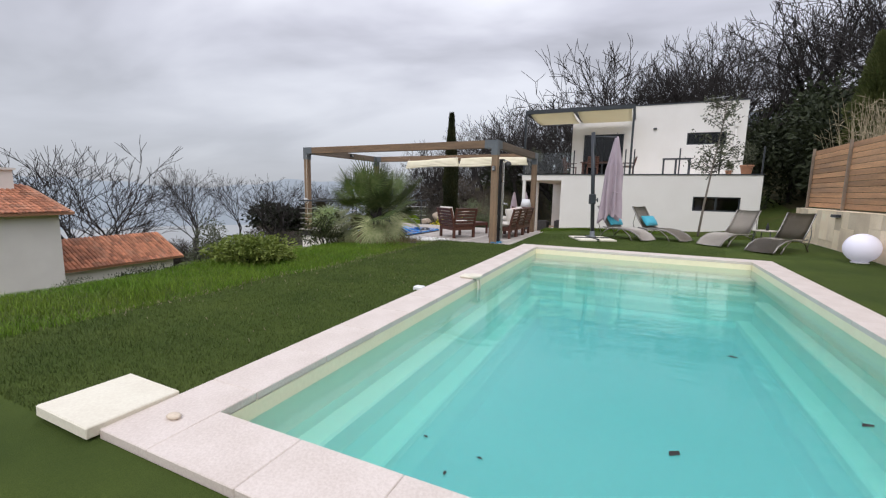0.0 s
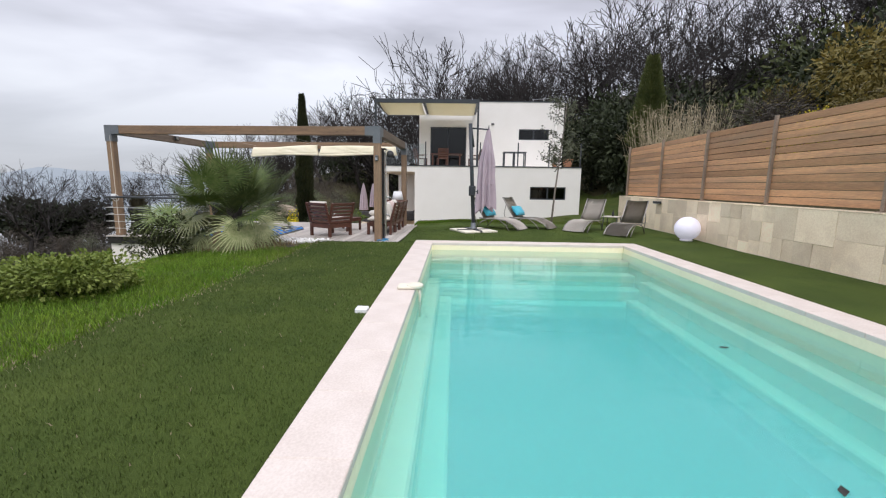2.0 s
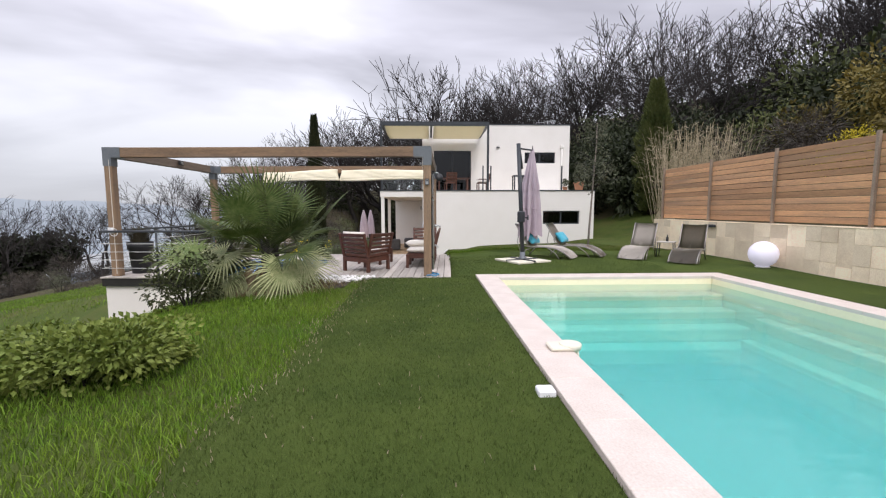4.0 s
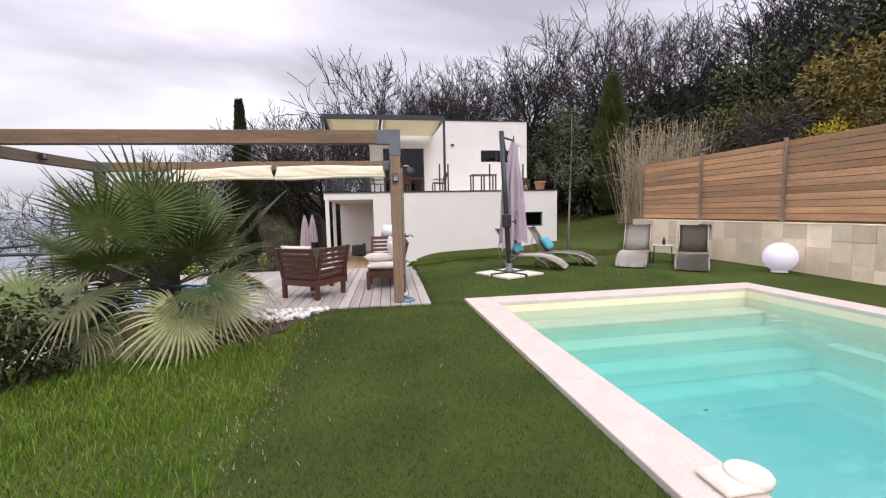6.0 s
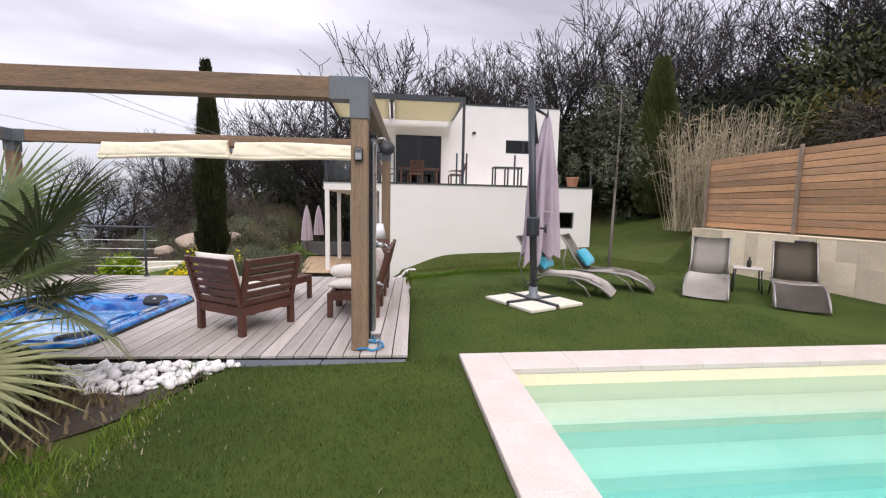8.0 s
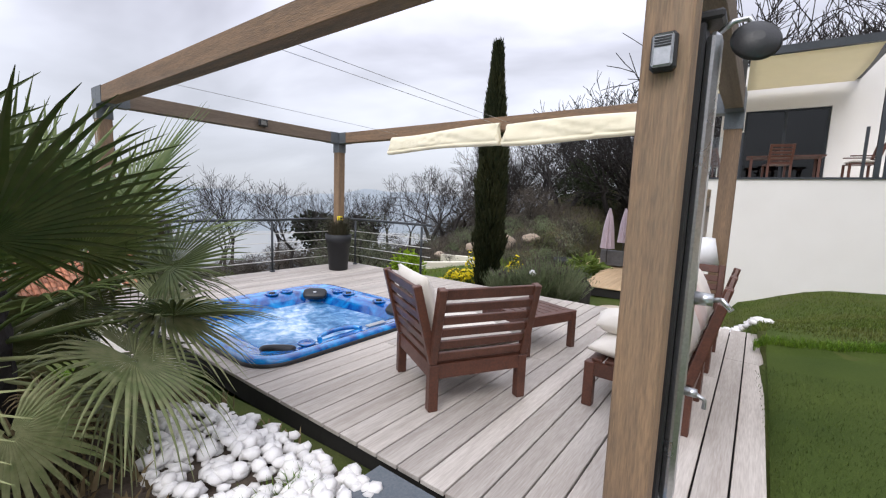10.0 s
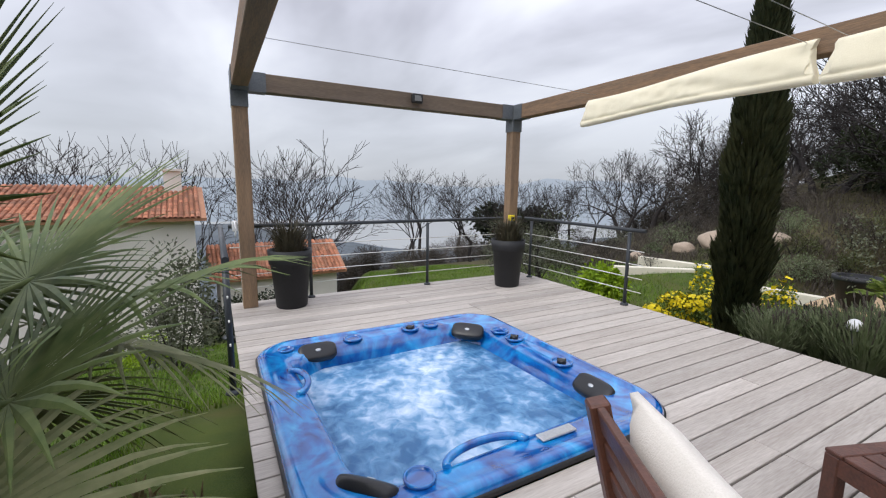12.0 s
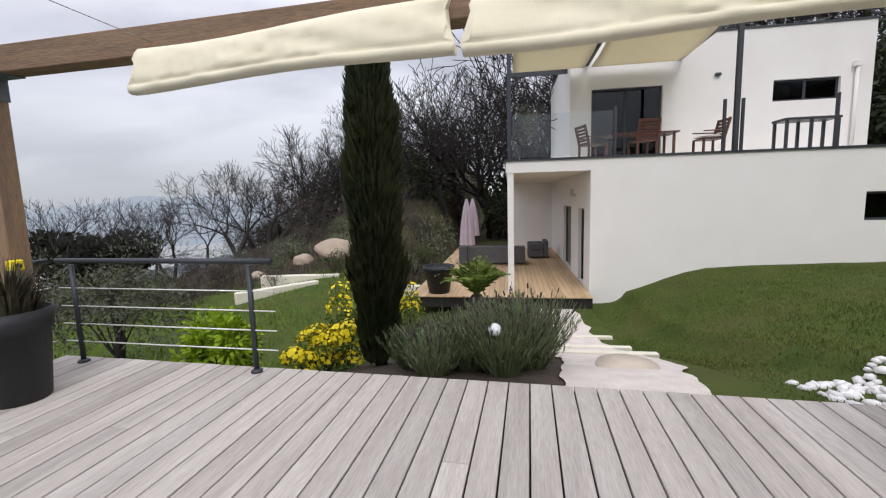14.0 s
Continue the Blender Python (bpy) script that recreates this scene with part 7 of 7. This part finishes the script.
# far hills across the valley; their haze is put in as a pale blue glow
def far_hills():
    m = bpy.data.materials.new("haze_glow_hills")
    m.use_nodes = True
    p = m.node_tree.nodes["Principled BSDF"]
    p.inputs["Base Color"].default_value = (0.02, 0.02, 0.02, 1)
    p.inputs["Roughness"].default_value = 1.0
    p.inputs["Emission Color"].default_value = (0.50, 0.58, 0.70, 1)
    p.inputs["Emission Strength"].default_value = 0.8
    b = B()
    rows = []
    for k in range(121):
        a = radians(60 + 170 * k / 120)
        d = 1500
        h = 20 + 40 * noise.noise(Vector((k * 0.09, 0, 5))) + 20 * noise.noise(Vector((k * 0.35, 3, 5)))
        rows.append([b.verts.new((d * math.cos(a) * q, d * math.sin(a) * q, z)) for q, z in ((1.0, -120), (1.15, -20 + 0.4 * h), (1.4, h))])
    for r0, r1 in zip(rows, rows[1:]):
        for s in range(2):
            b.faces.new((r0[s], r0[s + 1], r1[s + 1], r1[s])).smooth = True
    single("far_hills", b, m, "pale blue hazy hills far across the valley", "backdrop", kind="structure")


far_hills()


# ---- turf and grass ----
def turf_edge(y):
    return -4.10 - 0.10 * sstep(6, 3, y) + 0.13 * noise.noise(Vector((y * 1.1, 0, 3))) + 0.03 * noise.noise(Vector((y * 6, 0, 8)))


def build_turf():
    """Artificial turf round the pool: cut along the wild grass, round the coping and along the deck."""
    b = B()
    ys = spaced((-12, 0.73, 20), (0.73, POOL[2] - 0.005, 1), (POOL[2] - 0.005, 9.88, 40), (9.88, 9.89, 1), (9.89, POOL[3] + 0.005, 1), (POOL[3] + 0.005, 13.2, 14), (13.2, 14.6, 24))
    xs = spaced((0, POOL[0] - 0.005, 1), (POOL[0] - 0.005, POOL[1] + 0.005, 14), (POOL[1] + 0.005, WALL_X + 0.02, 8))
    cache = {}

    def at(i, y):
        if i < 0:
            q = (i + 8) / 8
            e = turf_edge(y) if y < 9.885 else -2.378 + 0.0454 * (y - 10.2) + 0.012
            x = e + (POOL[0] - 0.005 - e) * q
        else:
            x = xs[i + 1]
        k = (round(x, 4), round(y, 4))
        if k not in cache:
            cache[k] = b.verts.new((x, y, ground_z(x, y) + 0.014))
        return cache[k]
    for y0, y1 in zip(ys, ys[1:]):
        for i in range(-8, len(xs) - 2):
            cy = (y0 + y1) / 2
            x = (xs[i + 1] + xs[i + 2]) / 2 if i >= 0 else 0
            if i >= 0 and POOL[0] < x < POOL[1] and POOL[2] < cy < POOL[3]:
                continue
            v = [at(i, y0), at(i + 1, y0), at(i + 1, y1), at(i, y1)]
            if len(set(v)) == 4:
                b.faces.new(v).smooth = True
    single("artificial_turf", b, M_TURF, "short dark green artificial turf laid round the pool", "turf", kind="structure")


build_turf()


def blades(name, label, mat, n, place, h, w, seed):
    rnd = random.Random(seed)
    verts, faces = [], []
    for _ in range(n):
        x, y, z, k = place(rnd)
        a, l = rnd.uniform(0, 6.283), h * k * rnd.uniform(0.5, 1.25)
        c, s = math.cos(a) * w, math.sin(a) * w
        lean = rnd.uniform(0.1, 0.9) * l
        b = rnd.uniform(0, 6.283)
        lx, ly = lean * math.cos(b), lean * math.sin(b)
        i = len(verts)
        verts += [(x - c, y - s, z), (x + c, y + s, z), (x + c * 0.6 + lx * 0.4, y + s * 0.6 + ly * 0.4, z + l * 0.65), (x - c * 0.6 + lx * 0.4, y - s * 0.6 + ly * 0.4, z + l * 0.65), (x + lx, y + ly, z + l)]
        faces += [(i, i + 1, i + 2, i + 3), (i + 3, i + 2, i + 4)]
    me = bpy.data.meshes.new(name)
    me.from_pydata(verts, [], faces)
    me.materials.append(mat)
    ob = new(name, me)
    return tagged(ob, label, "grass", kind="stuff")


def wild(rnd):
    while True:
        y = -3 + 13.0 * rnd.random()
        x = -8.5 + 4.6 * rnd.random() ** 0.7
        if x < turf_edge(y) + 0.02 * rnd.gauss(0, 1) and not (-6.4 < x < -4.3 and y > 8.6) and not (y > 9.8 and x < -6):
            k = 0.55 + 0.75 * max(0, noise.noise(Vector((x * 1.2, y * 1.2, 0))) + 0.4)
            return x, y, ground_z(x, y) - 0.005, k


blades("wild_grass", "longer bright green meadow grass beside the turf", M_BLADE, 90000, wild, 0.085, 0.0035, 1)


def carpet(rnd):
    while True:
        y = 0.8 + 12.5 * rnd.random() ** 1.1
        x = turf_edge(y) + (5.0 if y > 10 else 2.3) * rnd.random() + (1.6 if y > 10 else 0)
        if not (POOL[0] - 0.004 < x and POOL[2] < y < POOL[3] + 0.01) and not (y > 9.87 and x < -2.34) and x < 2.6:
            return x, y, ground_z(x, y) + 0.012, 1.0


blades("turf_fibres", "short fibres of the artificial turf", M_TURFBLADE, 105000, carpet, 0.026, 0.0022, 2)


def mound(rnd):
    while True:
        x, y = -3.3 + 8.2 * rnd.random(), 14.4 + 8.4 * rnd.random() ** 1.3
        if not (x < -3.2):
            return x, y, ground_z(x, y) - 0.004, 0.7


blades("lawn_grass", "short mown grass on the bank below the house", M_MOWN, 70000, mound, 0.06, 0.0045, 3)


def straw(rnd):
    y = 2.0 + 8.0 * rnd.random()
    x = turf_edge(y) + rnd.gauss(0.02, 0.10) if rnd.random() < 0.8 else turf_edge(y) + 2.0 * rnd.random()
    return x, y, ground_z(x, y) + 0.028, 0.25


blades("straw", "scattered dry straw along the edge of the turf", M_REED, 800, straw, 0.12, 0.004, 4)


def litter(rnd):
    while True:
        x, y = -6.5 + 2.4 * rnd.random(), 8.2 + 1.95 * rnd.random()
        if x < -4.3 - 0.6 * rnd.random() and not in_bed(x, y):
            return x, y, ground_z(x, y) + 0.02, 0.45


blades("dry_litter", "dry palm litter and straw under the palm", M_PALMDRY, 1600, litter, 0.22, 0.012, 6)


def ledge(rnd):
    x = -2.3 + 3.6 * rnd.random()
    y = 14.05 + 0.30 * (x + 2.0) - 0.06 * math.sin(x * 2.3) + abs(rnd.gauss(0, 0.05))
    return x, y, ground_z(x, y) - 0.01, 0.8


blades("ledge_grass", "longer grass along the lip of the lawn", M_BLADE, 6000, ledge, 0.085, 0.004, 8)


def bank(rnd):
    x, y = -24 + 15.6 * rnd.random(), 25.4 + 12 * rnd.random()
    return x, y, ground_z(x, y) - 0.02, 0.4 + 1.1 * max(0.0, noise.noise(Vector((x * 0.6, y * 0.6, 4))) + 0.35)


blades("bank_scrub", "dry scrub and heather on the garden bank", M_BRUSH, 26000, bank, 0.34, 0.014, 9)


def rough_grass(rnd):
    x, y = -30 + 21 * rnd.random(), 14 + 12 * rnd.random()
    return x, y, ground_z(x, y) - 0.01, 0.5 + 0.8 * max(0.0, noise.noise(Vector((x * 0.5, y * 0.5, 9))) + 0.3)


blades("garden_grass", "rough green grass in the lower garden", M_BLADE, 40000, rough_grass, 0.12, 0.008, 10)


def low_grass(rnd):
    x, y = -22 + 13.0 * rnd.random() ** 0.7, -1 + 12 * rnd.random()
    return x, y, ground_z(x, y) - 0.01, 0.6 + 0.8 * max(0.0, noise.noise(Vector((x * 0.6, y * 0.6, 2))) + 0.3)


blades("bank_grass", "green grass on the bank below the deck", M_BLADE, 40000, low_grass, 0.11, 0.007, 12)


# ---- coping ----
def build_coping():
    c = thing("pool_coping", "pale travertine coping slabs round the pool", "coping", kind="structure")
    x0, x1, y0, y1 = POOL

    def run(n, length, m):
        l = length / n
        me = mesh_of(bx(0.0012, l - 0.0012, 0.0, COPE, 0.0, 0.06, bevel=0.005), "coping_slab", M_COPING)
        for k in range(n):
            ob = new("coping_slab", me)
            ob.parent = c
            ob.matrix_basis = m @ pose(l * k, 0, 0)
    ly = y1 - y0
    run(14, ly, pose(x0 + COPE, y0, 0, 0, 0, 90))
    run(14, ly, pose(x1, y0, 0, 0, 0, 90))
    run(7, x1 - x0 - 2 * COPE, pose(x0 + COPE, y0, 0))
    run(7, x1 - x0 - 2 * COPE, pose(x0 + COPE, y1 - COPE, 0))


build_coping()


# ---- deck boards ----
def build_deck():
    d = thing("deck", "weathered grey timber deck boards", "decking", DECK, kind="structure")
    x0, x1, depth, pitch = -7.40, 0.0, 4.54, 0.1609
    n = round((x1 - x0) / pitch)
    pitch = (x1 - x0) / n
    rnd = random.Random(21)
    meshes = {}

    def board(x, a, c):
        k = round(c - a, 2)
        if k not in meshes:
            meshes[k] = mesh_of(bx(-pitch / 2 + 0.0055, pitch / 2 - 0.0055, 0.002, k - 0.002, -0.028, 0.0, bevel=0.003), "deck_board", M_DECK)
        ob = new("deck_board", meshes[k])
        ob.parent = d
        ob.matrix_basis = pose(x, a, rnd.uniform(-0.0015, 0.0015))
    for k in range(n):
        x = x0 + pitch * (k + 0.5)
        cuts = [0.0, depth]
        if abs(x - TUB_AT[0]) < TUB_X - 0.015:
            dx = max(0.0, abs(x - TUB_AT[0]) + pitch / 2 - (TUB_X - 0.30))
            y = TUB_Y - 0.30 + math.sqrt(max(0.0, 0.30 ** 2 - min(dx, 0.30) ** 2)) - 0.03
            spans = [(0.0, TUB_AT[1] - y), (TUB_AT[1] + y, depth)]
        else:
            spans = [(0.0, depth)]
        for a, c in spans:
            a, c = round(a, 2), round(c, 2)
            if c - a > 2.2:
                j = round(rnd.choice((1.35, 2.0, 2.65, 3.3)) if a == 0 else a + rnd.choice((0.8, 1.3)), 2)
                board(x, a, j)
                board(x, j, c)
            else:
                board(x, a, c)
    w = B()
    box(w, x0 + 0.02, x1 - 0.02, 0.03, 0.08, -0.20, -0.03)
    box(w, x0 + 0.02, x1 - 0.02, depth - 0.08, depth - 0.03, -0.40, -0.03)
    box(w, x1 - 0.07, x1 - 0.02, 0.08, depth - 0.08, -0.20, -0.03)
    # added near-black sheets for gap shade, left open round the hot tub
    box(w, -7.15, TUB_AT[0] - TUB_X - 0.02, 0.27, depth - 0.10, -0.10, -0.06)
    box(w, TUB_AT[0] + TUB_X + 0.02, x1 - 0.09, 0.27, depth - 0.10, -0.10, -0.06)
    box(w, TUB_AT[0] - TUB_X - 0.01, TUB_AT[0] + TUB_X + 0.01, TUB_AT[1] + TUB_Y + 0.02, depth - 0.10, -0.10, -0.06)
    part("joists", w, M_DARK, d, "dark deck underframe with near-black sheets for the shade in the gaps")
    w = B()
    box(w, x0 + 0.05, -4.4, 0.09, 0.25, -2.2, -0.032)
    box(w, x0 + 0.05, x0 + 0.21, 0.25, depth - 0.1, -3.0, -0.032)
    part("deck_wall", w, M_NEIGH, d, "rendered wall under the deck edge")


build_deck()


# ---- fence and wall cladding ----
def build_fence():
    f = thing("fence", "tall horizontal board fence with metal posts on the retaining wall", "fence")
    ys = [15.96, 13.55, 11.28, 9.05, 6.70, 4.40, 2.10, -0.20, -2.50, -4.80, -7.10, -9.0]
    for y in ys:
        b = B()
        box(b, 5.28, 5.34, y - 0.03, y + 0.03, 1.035, 2.78, bevel=0.004)
        box(b, 5.24, 5.38, y - 0.05, y + 0.05, 1.021, 1.034)
        part("post", b, M_FPOST, f, "galvanised post")
    rows = 12
    h = 1.66 / rows
    rnd = random.Random(2)
    for a, c in zip(ys, ys[1:]):
        me = mesh_of(bx(-0.012, 0.012, -(a - c) / 2 + 0.012, (a - c) / 2 - 0.012, 0.005, h - 0.006, bevel=0.005), "board", M_FENCE)
        for k in range(rows):
            ob = new("board", me)
            ob.parent = f
            ob.matrix_basis = pose(5.355 + rnd.uniform(-0.004, 0.004), (a + c) / 2, 1.06 + h * k, 0, rnd.uniform(-3.0, 3.0), rnd.uniform(-0.12, 0.12))


build_fence()


def build_cladding():
    w = thing("retaining_wall", "low retaining wall faced with pale limestone slabs", "wall", kind="structure")
    rnd = random.Random(31)
    # irregular slabs: each stretch of wall is split at its own heights
    y = 16.10
    while y > -2.0:
        wide = rnd.uniform(0.30, 0.80)
        cuts = [-0.02] + rnd.choice(([0.42], [0.55], [0.30, 0.70], [0.62], [0.24], [0.36, 0.78])) + [1.005]
        for z0, z1 in zip(cuts, cuts[1:]):
            n = 1 if z1 - z0 > 0.45 or wide < 0.5 else 2
            for i in range(n):
                me = mesh_of(bx(0.0, 0.045, 0.0015, wide / n - 0.0015, z0 + 0.0015, z1 - 0.0015, bevel=0.003), "stone", M_STONE)
                ob = new("stone", me)
                ob.parent = w
                ob.matrix_basis = pose(WALL_X - 0.012 + rnd.uniform(-0.006, 0.006), y - wide + wide / n * i, 0)
        y -= wide
    part("stones_behind", bx(WALL_X - 0.01, WALL_X + 0.029, -9.0, -2.7, -0.02, 1.0), M_STONE, w)
    me = mesh_of(bx(-0.17, 0.16, 0.003, 0.797, 0.0, 0.020, bevel=0.004), "cap_slab", M_STONE)
    for k in range(31):
        ob = new("cap_slab", me)
        ob.parent = w
        ob.matrix_basis = pose(WALL_X + 0.15, 16.10 - 0.8 * (k + 1), 1.0005)


build_cladding()
t = thing("wall_light", "small dark box light fixed below the wall top", "wall light", pose(WALL_X - 0.03, 13.05, 0.90))
part("housing", bx(-0.10, -0.002, -0.16, 0.16, -0.035, 0.035, bevel=0.008), M_ANTH, t)
part("lens", bx(-0.09, -0.01, -0.14, 0.14, -0.040, -0.0355), M_WHITE, t)
